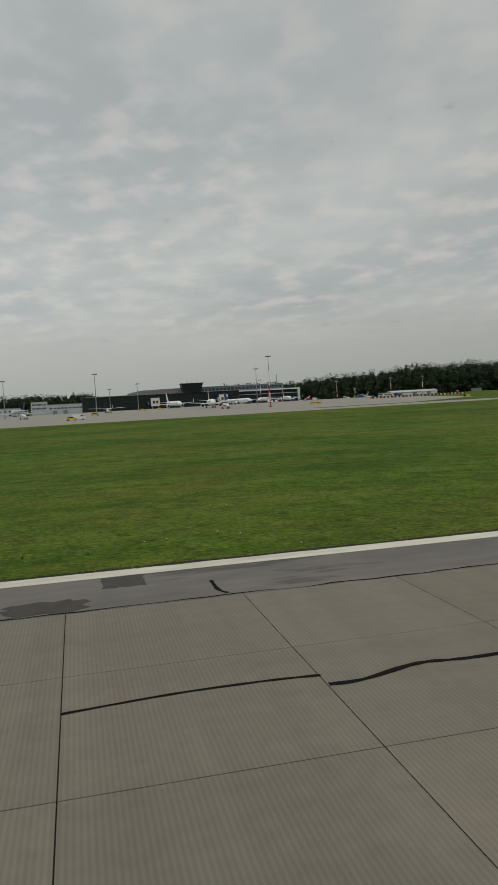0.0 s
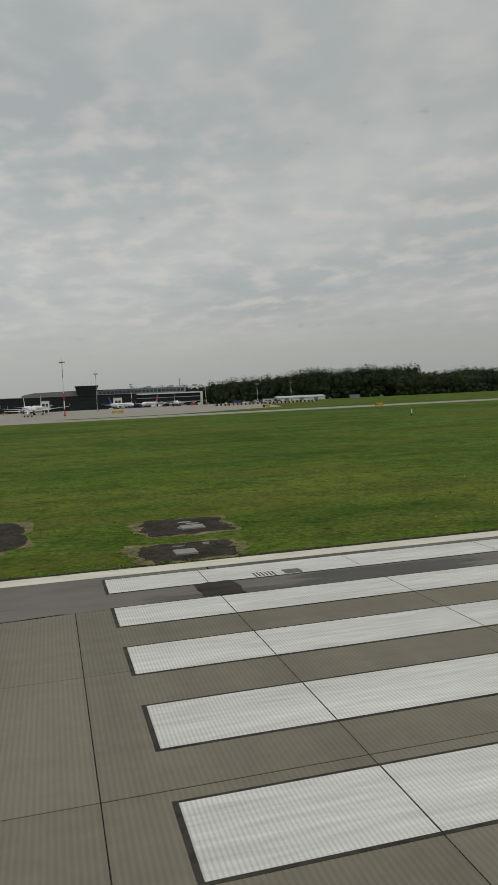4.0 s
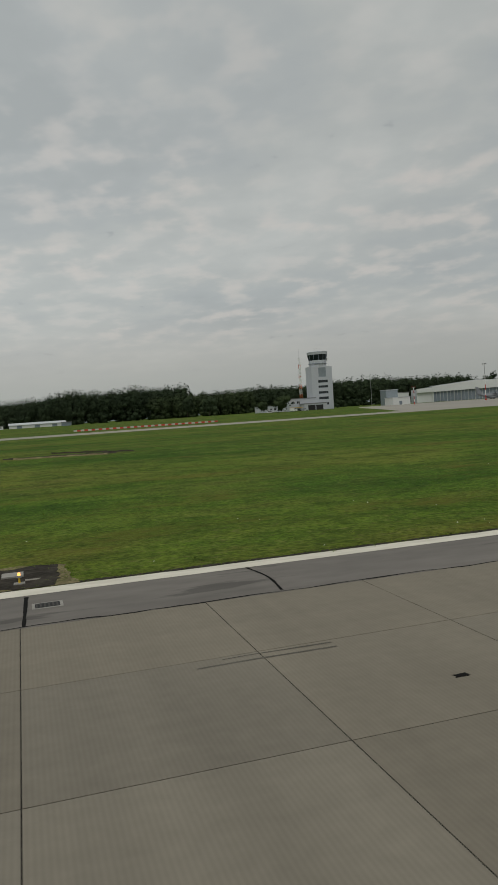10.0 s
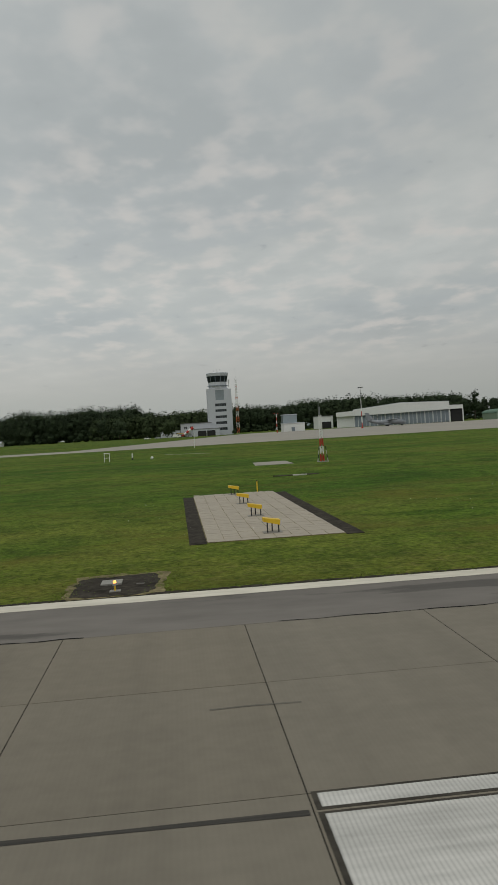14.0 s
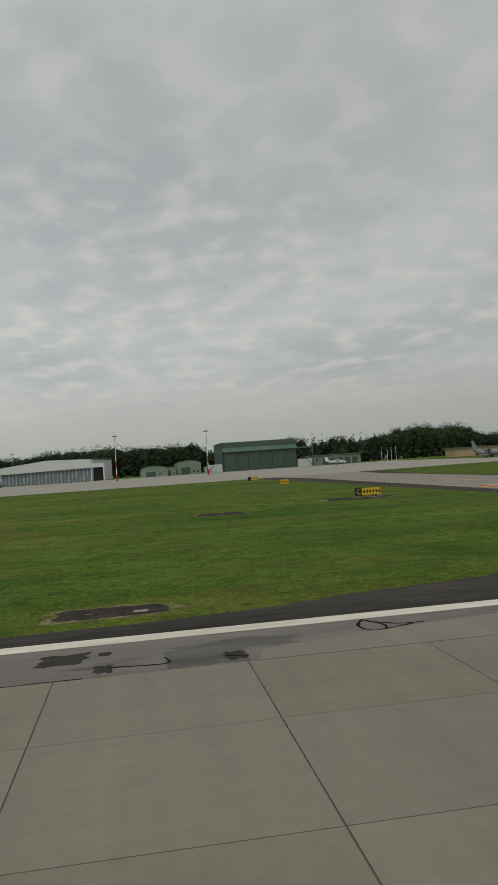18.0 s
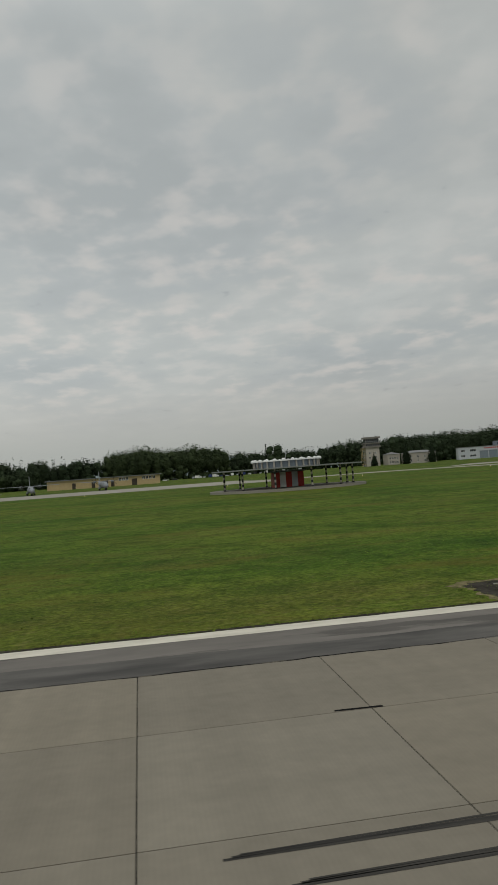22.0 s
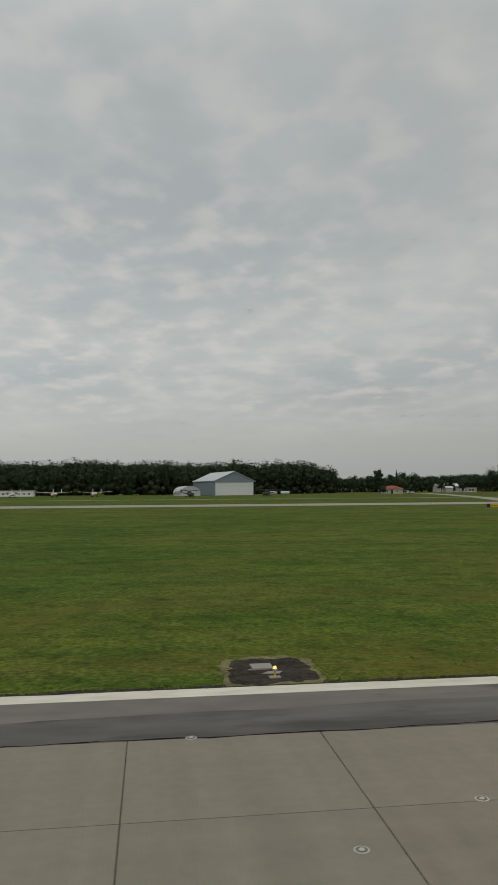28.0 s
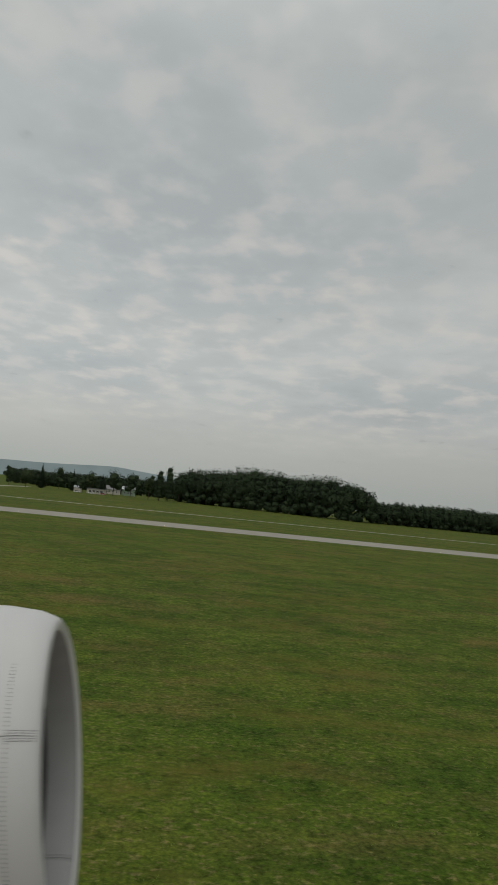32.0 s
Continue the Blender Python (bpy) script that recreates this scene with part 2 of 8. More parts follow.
def grooved(m, period, low):
    """Fine cross grooves, a darker line every period metres, cut into a painted surface."""
    nt = m.node_tree
    N, L = nt.nodes.new, nt.links.new
    b = nt.nodes["Principled BSDF"]
    base = b.inputs["Base Color"].links[0].from_socket
    geo, wv, wr, vm = N("ShaderNodeNewGeometry"), N("ShaderNodeTexWave"), N("ShaderNodeMapRange"), N("ShaderNodeVectorMath")
    wv.bands_direction = "X"
    wv.inputs["Scale"].default_value, wv.inputs["Distortion"].default_value = 0.314 / period / S, 0.25
    L(geo.outputs["Position"], wv.inputs["Vector"]), L(wv.outputs["Fac"], wr.inputs["Value"])
    wr.inputs["From Min"].default_value, wr.inputs["From Max"].default_value = 0.0, 0.6
    wr.inputs["To Min"].default_value, wr.inputs["To Max"].default_value = low, 1.04
    vm.operation = "SCALE"
    L(base, vm.inputs[0]), L(wr.outputs[0], vm.inputs["Scale"])
    L(vm.outputs[0], b.inputs["Base Color"])
    return m


def grass_material():
    m = bpy.data.materials.new("mown_grass")
    m.use_nodes = True
    nt = m.node_tree
    N, L = nt.nodes.new, nt.links.new
    b = nt.nodes["Principled BSDF"]
    geo = N("ShaderNodeNewGeometry")

    def nz(scale, detail, rough=0.55, loc=(0, 0, 0)):
        mp, n = N("ShaderNodeMapping"), N("ShaderNodeTexNoise")
        mp.inputs["Scale"].default_value, mp.inputs["Location"].default_value = [a / S for a in scale], loc
        n.inputs["Scale"].default_value, n.inputs["Detail"].default_value = 1.0, detail
        n.inputs["Roughness"].default_value = rough
        L(geo.outputs["Position"], mp.inputs[0]), L(mp.outputs[0], n.inputs["Vector"])
        return n.outputs["Fac"]

    def ramp(fac, stops):
        r = N("ShaderNodeValToRGB")
        e = r.color_ramp.elements
        e[0].position, e[0].color = stops[0][0], (*stops[0][1], 1)
        e[1].position, e[1].color = stops[-1][0], (*stops[-1][1], 1)
        for p, c in stops[1:-1]:
            k = e.new(p)
            k.color = (*c, 1)
        L(fac, r.inputs[0])
        return r.outputs[0]

    def mix(f, a, c, kind="MIX"):
        k = N("ShaderNodeMix")
        k.data_type, k.blend_type = "RGBA", kind
        for s, v in (("Factor", f), ("A", a), ("B", c)):
            if isinstance(v, (float, int)):
                k.inputs[s].default_value = v
            elif isinstance(v, tuple):
                k.inputs[s].default_value = (*v, 1)
            else:
                L(v, k.inputs[s])
        return k.outputs["Result"]

    tone = ramp(nz((0.022, 0.035, 1), 6, 0.62), [(0.34, (0.046, 0.098, 0.011)), (0.5, (0.078, 0.126, 0.016)), (0.64, (0.114, 0.138, 0.024))])
    rows_ = ramp(nz((0.02, 0.16, 1), 4, 0.6, (3, 5, 0)), [(0.34, (0.90, 0.92, 0.88)), (0.66, (1.08, 1.06, 1.04))])
    dry = ramp(nz((0.07, 0.12, 1), 8, 0.74, (40, 9, 0)), [(0.49, (0, 0, 0)), (0.67, (1, 1, 1))])
    blades = ramp(nz((3.6, 3.6, 1), 5, 0.7), [(0.35, (0.50, 0.54, 0.44)), (0.52, (1.0, 1.0, 0.98)), (0.68, (1.56, 1.50, 1.26))])
    clover = ramp(nz((0.62, 0.62, 1), 8, 0.74, (7, 2, 0)), [(0.37, (0.60, 0.66, 0.56)), (0.50, (1.02, 1.02, 1.0)), (0.66, (1.34, 1.28, 1.12))])
    # the far end of the field is drier, with bleached and brown streaks
    sx = N("ShaderNodeSeparateXYZ")
    L(geo.outputs["Position"], sx.inputs[0])
    east = N("ShaderNodeMapRange")
    L(sx.outputs[0], east.inputs["Value"])
    east.inputs["From Min"].default_value, east.inputs["From Max"].default_value = 1390 * S, 1580 * S
    east.inputs["To Min"].default_value, east.inputs["To Max"].default_value = 0.40, 0.95
    olive = N("ShaderNodeMapRange")
    L(sx.outputs[0], olive.inputs["Value"])
    olive.inputs["From Min"].default_value, olive.inputs["From Max"].default_value = 700 * S, 1780 * S
    olive.inputs["To Max"].default_value = 0.65
    tone = mix(olive.outputs[0], tone, (0.066, 0.084, 0.013))
    col = mix(1.0, tone, rows_, "MULTIPLY")
    col = mix(1.0, col, clover, "MULTIPLY")
    col = mix(mix(east.outputs[0], (0, 0, 0), dry), col, (0.120, 0.095, 0.030))
    # a mown, trampled margin along the runway is yellower
    margin = N("ShaderNodeMapRange")
    L(sx.outputs[1], margin.inputs["Value"])
    margin.inputs["From Min"].default_value, margin.inputs["From Max"].default_value = 25.5 * S, 38 * S
    margin.inputs["To Min"].default_value, margin.inputs["To Max"].default_value = 0.50, 0.0
    worn = ramp(nz((0.05, 0.16, 1), 7, 0.66, (14, 61, 0)), [(0.42, (0, 0, 0)), (0.60, (1, 1, 1))])
    col = mix(mix(margin.outputs[0], (0, 0, 0), worn), col, (0.112, 0.104, 0.022))
    flecks = ramp(nz((1.5, 2.4, 1), 5, 0.7, (2, 81, 0)), [(0.53, (0, 0, 0)), (0.64, (1, 1, 1))])
    col = mix(mix(mix(0.6, margin.outputs[0], east.outputs[0]), (0, 0, 0), flecks), col, (0.185, 0.150, 0.062))
    col = mix(1.0, col, blades, "MULTIPLY")
    # lush dark stretches and worn brownish ones, ten metres and more across
    lush = ramp(nz((0.11, 0.17, 1), 8, 0.70, (31, 17, 0)), [(0.44, (1.0, 1.0, 1.0)), (0.62, (0.60, 0.72, 0.62))])
    col = mix(1.0, col, lush, "MULTIPLY")
    brown = ramp(nz((0.06, 0.12, 1), 8, 0.72, (55, 3, 0)), [(0.52, (0, 0, 0)), (0.66, (0.62, 0.62, 0.62))])
    col = mix(brown, col, (0.108, 0.090, 0.018))
    # metre-sized dark spots paint the shadows of grass clumps into the colour
    clumps = ramp(nz((0.95, 0.95, 1), 4, 0.62, (21, 33, 0)), [(0.56, (1.0, 1.0, 1.0)), (0.68, (0.56, 0.64, 0.54))])
    col = mix(1.0, col, clumps, "MULTIPLY")
    L(col, b.inputs["Base Color"])
    b.inputs["Roughness"].default_value = 0.95
    b.inputs["Specular IOR Level"].default_value = 0.05
    bp = N("ShaderNodeBump")
    bp.inputs["Strength"].default_value, bp.inputs["Distance"].default_value = 0.35, 0.10 * S
    L(nz((3.2, 4.2, 1), 6, 0.75), bp.inputs["Height"]), L(bp.outputs[0], b.inputs["Normal"])
    return m


def leaf_material(name, dark, light):
    m = material(name, dark, 0.85, 0, 0.16, 0.03, 0.30, 0, light, "island", spec=0.05)
    return m


def lit(name, color, strength):
    m = bpy.data.materials.new(name)
    m.use_nodes = True
    b = m.node_tree.nodes["Principled BSDF"]
    b.inputs["Emission Color"].default_value, b.inputs["Emission Strength"].default_value = (*color, 1), strength
    b.inputs["Base Color"].default_value = (*color, 1)
    return m


GRASS = grass_material()
SLAB = runway_concrete("runway_slab_concrete", "object")
SLAB_FAR = runway_concrete("runway_slab_concrete_joined", "island")
APRON = material("apron_concrete", (0.27, 0.25, 0.215), 0.85, 0, 0.10, 0.03, 0.4, 0, aniso=(1, 0.25, 1))
TAXI = material("taxiway_concrete", (0.205, 0.187, 0.157), 0.85, 0, 0.12, 0.10, 1.2, 0.1)
ASPHALT = material("weathered_shoulder_asphalt", (0.124, 0.112, 0.099), 0.85, 0, 0.16, 0.30, 1.6, 0.2, (0.146, 0.132, 0.117), aniso=(0.35, 0.9, 1))
stained(ASPHALT, (0.10, 0.50, 1), (0.555, 0.60), 0.62)
DARK_ASPHALT = material("dark_taxiway_asphalt", (0.062, 0.057, 0.052), 0.9, 0, 0.28, 0.12, 2.5, 0.2, spec=0.2)
DAMP = material("dark_stained_asphalt", (0.062, 0.057, 0.052), 0.75, 0, 0.35, 0.20, 1.2, 0.2, (0.095, 0.087, 0.078), aniso=(0.3, 1, 1))
stained(DAMP, (0.16, 0.5, 1), (0.48, 0.62), 0.6)
BLACKTOP = material("black_bitumen_strip", (0.024, 0.021, 0.019), 0.9, 0, 0.4, 0.3, 2.5, 0.3, (0.046, 0.040, 0.035), aniso=(0.2, 1, 1), spec=0.12)
WEATHERED = material("weathered_grey_asphalt", (0.13, 0.118, 0.105), 0.9, 0, 0.25, 0.12, 2.5, 0.2)
ROAD = material("grey_road_asphalt", (0.088, 0.078, 0.066), 0.9, 0, 0.18, 0.12, 2.5, 0.2)
JOINT = material("joint_sealant", (0.014, 0.013, 0.012), 0.9, 0, 0.3, 0.4, 4.0, spec=0.05)
FAINT_JOINT = material("filled_grey_joint", (0.115, 0.105, 0.088), 0.9, 0, 0.3, 0.4, 4.0, spec=0.05)
TAR = material("crack_sealing_bitumen", (0.010, 0.0095, 0.009), 0.9, 0, 0.4, 0.8, 6.0, spec=0.05)
RUBBER = material("tyre_rubber_mark", (0.104, 0.094, 0.077), 0.85, 0, 0.4, 0.6, 5.0, aniso=(0.2, 3, 1))
RUBBER_FRESH = material("fresh_tyre_rubber_mark", (0.020, 0.018, 0.016), 0.8, 0, 0.5, 0.6, 5.0, tint=(0.040, 0.036, 0.030), aniso=(0.15, 5, 1))
WASHED = material("washed_pale_concrete", (0.226, 0.208, 0.176), 0.85, 0, 0.16, 0.25, 1.4, 0.1)
EARTH = material("bare_dark_earth", (0.018, 0.016, 0.013), 0.95, 0, 0.5, 0.9, 4.0, 0.8, (0.047, 0.041, 0.033), spec=0.05)
STRAW = material("bleached_straw_and_soil", (0.075, 0.072, 0.028), 0.95, 0, 0.5, 0.9, 6.0, 0.8, (0.19, 0.158, 0.088), spec=0.05)
PAINT = material("worn_white_runway_paint", (0.50, 0.487, 0.455), 0.7, 0, 0.14, 0.5, 3.5, 0.1, (0.63, 0.615, 0.585), aniso=(0.25, 2.2, 1))
grooved(PAINT, 0.07, 0.82)
WORN_PAINT = material("scuffed_white_runway_paint", (0.41, 0.40, 0.372), 0.75, 0, 0.12, 0.5, 3.5, 0.1, (0.51, 0.495, 0.465), aniso=(0.3, 1.6, 1))
grooved(WORN_PAINT, 0.07, 0.82)
BORDER = material("faded_black_marking_paint", (0.026, 0.024, 0.020), 0.85, 0, 0.35, 0.5, 4.0, tint=(0.055, 0.049, 0.040), spec=0.1)
LINE = material("white_edge_line_paint", (0.53, 0.49, 0.40), 0.75, 0, 0.16, 0.35, 2.5, 0.1, (0.60, 0.565, 0.48), aniso=(0.3, 1, 1))
YELLOW = material("yellow_taxi_paint", (0.66, 0.355, 0.010), 0.7, 0, 0.15, 0.5, 3.0)
YELLOW_PALE = material("faded_yellow_edge_paint", (0.56, 0.42, 0.14), 0.75, 0, 0.18, 0.5, 3.0)
RED_PAINT = material("red_ground_paint", (0.48, 0.11, 0.07), 0.7, 0, 0.2, 0.6, 3.0)
COVER_PALE = material("pale_concrete_cover", (0.42, 0.41, 0.38), 0.85, 0, 0.18, 0.8, 4.0, 0.1)
COVER = material("concrete_cover_slab", (0.25, 0.24, 0.215), 0.85, 0, 0.18, 0.8, 4.0, 0.1)
PAVER = material("grey_paving_block", (0.33, 0.292, 0.235), 0.9, 0, 0.16, 0.4, 3.0, 0.1, source="island")
IRON = material("cast_iron_grate", (0.05, 0.045, 0.04), 0.7, 0.4, 0.3, 1.0, 6.0)
WHITE = material("white_painted_metal", (0.74, 0.74, 0.72), 0.45, 0, 0.06, 0.4, 2.0)
RED = material("red_painted_metal", (0.42, 0.035, 0.025), 0.5, 0, 0.12, 0.4, 2.0)
ORANGE = material("orange_painted_metal", (0.55, 0.13, 0.05), 0.5, 0, 0.12, 0.4, 2.0)
BLACK = material("black_painted_metal", (0.02, 0.02, 0.02), 0.5, 0, 0.2, 0.4, 2.0)
YEL = material("yellow_painted_metal", (0.68, 0.44, 0.03), 0.5, 0, 0.10, 0.4, 2.0)
STEEL = material("galvanised_steel", (0.30, 0.31, 0.31), 0.45, 0.6, 0.12, 0.5, 3.0)
GREYWALL = material("pale_grey_render", (0.48, 0.50, 0.53), 0.8, 0, 0.06, 0.08, 0.6)
CREAM = material("cream_render", (0.44, 0.405, 0.35), 0.8, 0, 0.08, 0.08, 0.6)
SAND = material("sand_yellow_render", (0.46, 0.35, 0.19), 0.85, 0, 0.10, 0.08, 0.6)
WHITEWALL = material("white_cladding", (0.66, 0.67, 0.65), 0.6, 0, 0.05, 0.05, 0.8)
SLATE = material("grey_blue_metal_cladding", (0.20, 0.235, 0.27), 0.6, 0.1, 0.10, 0.06, 0.8)
DARKGLASS = material("black_glass_cladding", (0.012, 0.019, 0.020), 0.3, 0, 0.4, 0.03, 0.3, spec=0.2)
GLASS = material("dark_window_glass", (0.03, 0.036, 0.04), 0.08, 0, 0.3, 0.1, 0.7, spec=0.6)
GLASS_PALE = material("pale_blue_curtain_glass", (0.25, 0.29, 0.31), 0.15, 0, 0.12, 0.1, 0.7, spec=0.6)
GREEN = material("green_corrugated_cladding", (0.085, 0.15, 0.105), 0.65, 0.1, 0.14, 0.06, 0.6)
GREEN_DARK = material("dark_green_door_sheet", (0.075, 0.11, 0.095), 0.6, 0.1, 0.14, 0.06, 0.6)
PALEGREEN = material("pale_green_render", (0.21, 0.275, 0.205), 0.8, 0, 0.10, 0.06, 0.6)
ROOF = material("grey_bitumen_roof", (0.20, 0.20, 0.20), 0.9, 0, 0.12, 0.06, 0.6)
TIN = material("pale_sheet_metal_roof", (0.55, 0.57, 0.58), 0.4, 0.5, 0.08, 0.06, 0.6)
TILE = material("red_clay_roof_tile", (0.26, 0.075, 0.05), 0.85, 0, 0.2, 0.2, 1.2)
BARK = material("brown_bark", (0.06, 0.048, 0.037), 0.95, 0, 0.3, 0.2, 2.0)
LEAF = leaf_material("broad_leaf_foliage", (0.026, 0.040, 0.022), (0.042, 0.058, 0.030))
LEAF_B = leaf_material("light_leaf_foliage", (0.032, 0.047, 0.023), (0.054, 0.072, 0.032))
NEEDLE = leaf_material("dark_conifer_foliage", (0.014, 0.022, 0.013), (0.026, 0.038, 0.020))
WEED = leaf_material("weed_and_tuft_foliage", (0.070, 0.118, 0.014), (0.135, 0.165, 0.030))
PETAL = material("white_clover_flower", (0.62, 0.62, 0.52), 0.9, 0, 0.1, 0.5, 3.0)
CAMO = material("grey_military_paint", (0.22, 0.235, 0.25), 0.6, 0, 0.35, 0.25, 0.8)
WEATHERED_WALL = material("weathered_brown_grey_render", (0.20, 0.185, 0.165), 0.85, 0, 0.18, 0.12, 0.8)
OLIVE = material("olive_military_paint", (0.06, 0.065, 0.045), 0.7, 0, 0.3, 0.3, 1.0)
AIRWHITE = material("white_aircraft_paint", (0.76, 0.76, 0.75), 0.3, 0, 0.04, 0.2, 1.0, spec=0.5)
AIRGREY = material("grey_aircraft_paint", (0.40, 0.42, 0.44), 0.35, 0, 0.06, 0.2, 1.0, spec=0.5)
NACELLE = material("silver_grey_nacelle_paint", (0.52, 0.507, 0.50), 0.32, 0.0, 0.03, 0.6, 4.0, spec=0.5)
# the shade inside the intake is put into these two darker colours
NACELLE_MID = material("shaded_intake_face", (0.30, 0.292, 0.285), 0.45, 0.0, 0.08, 1.0, 6.0)
NACELLE_SHADE = material("shaded_inlet_lining", (0.08, 0.078, 0.076), 0.5, 0.0, 0.10, 1.0, 6.0)
TYRE = material("black_tyre_rubber", (0.02, 0.02, 0.02), 0.85, 0, 0.2, 1.0, 6.0)
HILL = material("hazy_distant_hill", (0.27, 0.325, 0.345), 1.0, 0, 0.16, 0.0015, 0.01)
LAMP = lit("warm_runway_lamp", (1.0, 0.40, 0.10), 2.0)


# ------------------------------------------------------------------ mesh helpers
class Shape:
    """Collects boxes, tubes and sheets into one mesh."""

    def __init__(self):
        self.v, self.f = [], []

    def add(self, verts, faces):
        o = len(self.v)
        self.v += [tuple(p) for p in verts]
        self.f += [tuple(i + o for i in q) for q in faces]
        return self

    def box(self, x0, x1, y0, y1, z0, z1):
        return self.add([(x0, y0, z0), (x1, y0, z0), (x1, y1, z0), (x0, y1, z0), (x0, y0, z1), (x1, y0, z1), (x1, y1, z1), (x0, y1, z1)],
                        [(0, 3, 2, 1), (4, 5, 6, 7), (0, 1, 5, 4), (1, 2, 6, 5), (2, 3, 7, 6), (3, 0, 4, 7)])

    def tube(self, a, b, r0, r1=None, n=8):
        a, b = Vector(a), Vector(b)
        r1 = r0 if r1 is None else r1
        q = (b - a).to_track_quat("Z", "Y")
        ring = [Vector((math.cos(2 * math.pi * k / n), math.sin(2 * math.pi * k / n), 0)) for k in range(n)]
        vs = [a + q @ (p * r0) for p in ring] + [b + q @ (p * r1) for p in ring]
        return self.add(vs, [(k, (k + 1) % n, n + (k + 1) % n, n + k) for k in range(n)] + [tuple(range(n))[::-1], tuple(range(n, 2 * n))])

    def loft(self, rings, close=True):
        """Skins rings of equal length; each ring is a list of points."""
        n = len(rings[0])
        vs = [p for r in rings for p in r]
        fs = [(i * n + k, i * n + (k + 1) % n, (i + 1) * n + (k + 1) % n, (i + 1) * n + k) for i in range(len(rings) - 1) for k in range(n)]
        if close:
            fs += [tuple(range(n))[::-1], tuple(range((len(rings) - 1) * n, len(rings) * n))]
        return self.add(vs, fs)

    def slab(self, outline, z0, z1):
        """An upright prism over an outline of x, y points; z1 may be a function of x, y."""
        n = len(outline)
        top = [(x, y, z1(x, y) if callable(z1) else z1) for x, y in outline]
        bot = [(x, y, z0(x, y) if callable(z0) else z0) for x, y in outline]
        return self.add(bot + top, [tuple(range(n))[::-1], tuple(range(n, 2 * n))] + [(k, (k + 1) % n, n + (k + 1) % n, n + k) for k in range(n)])

    def profile_x(self, x0, x1, yz):
        """A prism along x over an outline of y, z points."""
        n = len(yz)
        return self.add([(x0, y, z) for y, z in yz] + [(x1, y, z) for y, z in yz],
                        [tuple(range(n)), tuple(range(n, 2 * n))[::-1]] + [(k, n + k, n + (k + 1) % n, (k + 1) % n) for k in range(n)])

    def profile_y(self, y0, y1, xz):
        n = len(xz)
        return self.add([(x, y0, z) for x, z in xz] + [(x, y1, z) for x, z in xz],
                        [tuple(range(n))[::-1], tuple(range(n, 2 * n))] + [(k, (k + 1) % n, n + (k + 1) % n, n + k) for k in range(n)])

    def mesh(self, name, mat, smooth=False):
        me = bpy.data.meshes.new(name)
        me.from_pydata(self.v, [], self.f)
        me.materials.append(mat)
        if smooth:
            me.polygons.foreach_set("use_smooth", [True] * len(me.polygons))
        me.update()
        return me


def thing(name, label, category, x=0, y=0, z=0, group="", turn=0):
    e = tagged(new(name), label, category, group)
    e.matrix_world = pose(x, y, z, 0, 0, turn)
    return e


def part(name, shape, mat, parent, label="", smooth=False):
    ob = new(name, shape.mesh(name, mat, smooth))
    ob.parent = parent
    return tagged(ob, label)


def solo(name, shape, mat, label, category, kind="", group="", smooth=False):
    return tagged(new(name, shape.mesh(name, mat, smooth)), label, category, group, kind)


def big_mesh(name, verts, quads, mat, smooth=False):
    """A mesh from numpy arrays of points and of faces with one corner count."""
    me = bpy.data.meshes.new(name)
    k = quads.shape[1]
    me.vertices.add(len(verts))
    me.vertices.foreach_set("co", np.ascontiguousarray(verts, dtype=np.float32).ravel())
    me.loops.add(quads.size)
    me.loops.foreach_set("vertex_index", np.ascontiguousarray(quads, dtype=np.int32).ravel())
    me.polygons.add(len(quads))
    me.polygons.foreach_set("loop_start", np.arange(0, quads.size, k, dtype=np.int32))
    me.polygons.foreach_set("use_smooth", np.full(len(quads), smooth))
    me.materials.append(mat)
    me.update(calc_edges=True)
    me.validate()
    return me


def ground_z(y):
    """Height of the field: level at the runway, rising gently to the aprons."""
    return float(np.interp(y, [60, 450, 560], [0.0, 3.3, 4.0]))


def sheet(name, rows_, lift, mat, label, category, kind="structure", parent=None):
    """A paved sheet that follows the field: rows of (y, x0, x1), cut where the field bends; its edge is a small step."""
    ys = [r[0] for r in rows_]
    cuts = sorted(set(ys + [b for b in (60, 450, 560) if ys[0] < b < ys[-1]]))
    s = Shape()
    vs = []
    for y in cuts:
        a, b = float(np.interp(y, ys, [r[1] for r in rows_])), float(np.interp(y, ys, [r[2] for r in rows_]))
        z = ground_z(y) + lift
        vs += [(a, y, z), (b, y, z), (a, y, z - 0.2), (b, y, z - 0.2)]
    fs = []
    for i in range(len(cuts) - 1):
        o, p = 4 * i, 4 * i + 4
        fs += [(o, o + 1, p + 1, p), (o, p, p + 2, o + 2), (o + 1, o + 3, p + 3, p + 1)]
    n = 4 * (len(cuts) - 1)
    fs += [(0, 2, 3, 1), (n, n + 1, n + 3, n + 2)]
    s.add(vs, fs)
    if parent:
        return part(name, s, mat, parent, label)
    return solo(name, s, mat, label, category, kind)


def ribbon(points, width, lift, wobble=0.0, follow=True):
    """A flat painted or poured band along points of x, y."""
    s = Shape()
    pts = [Vector((x, y, 0)) for x, y in points]
    vs = []
    for i, p in enumerate(pts):
        d = (pts[min(i + 1, len(pts) - 1)] - pts[max(i - 1, 0)]).normalized()
        nrm = Vector((-d.y, d.x, 0)) * (width / 2) * (1 + wobble * random.uniform(-1, 1))
        for q in (p + nrm, p - nrm):
            vs.append((q.x, q.y, (ground_z(q.y) if follow else 0) + lift))
    s.add(vs, [(2 * i, 2 * i + 1, 2 * i + 3, 2 * i + 2) for i in range(len(pts) - 1)])
    return s


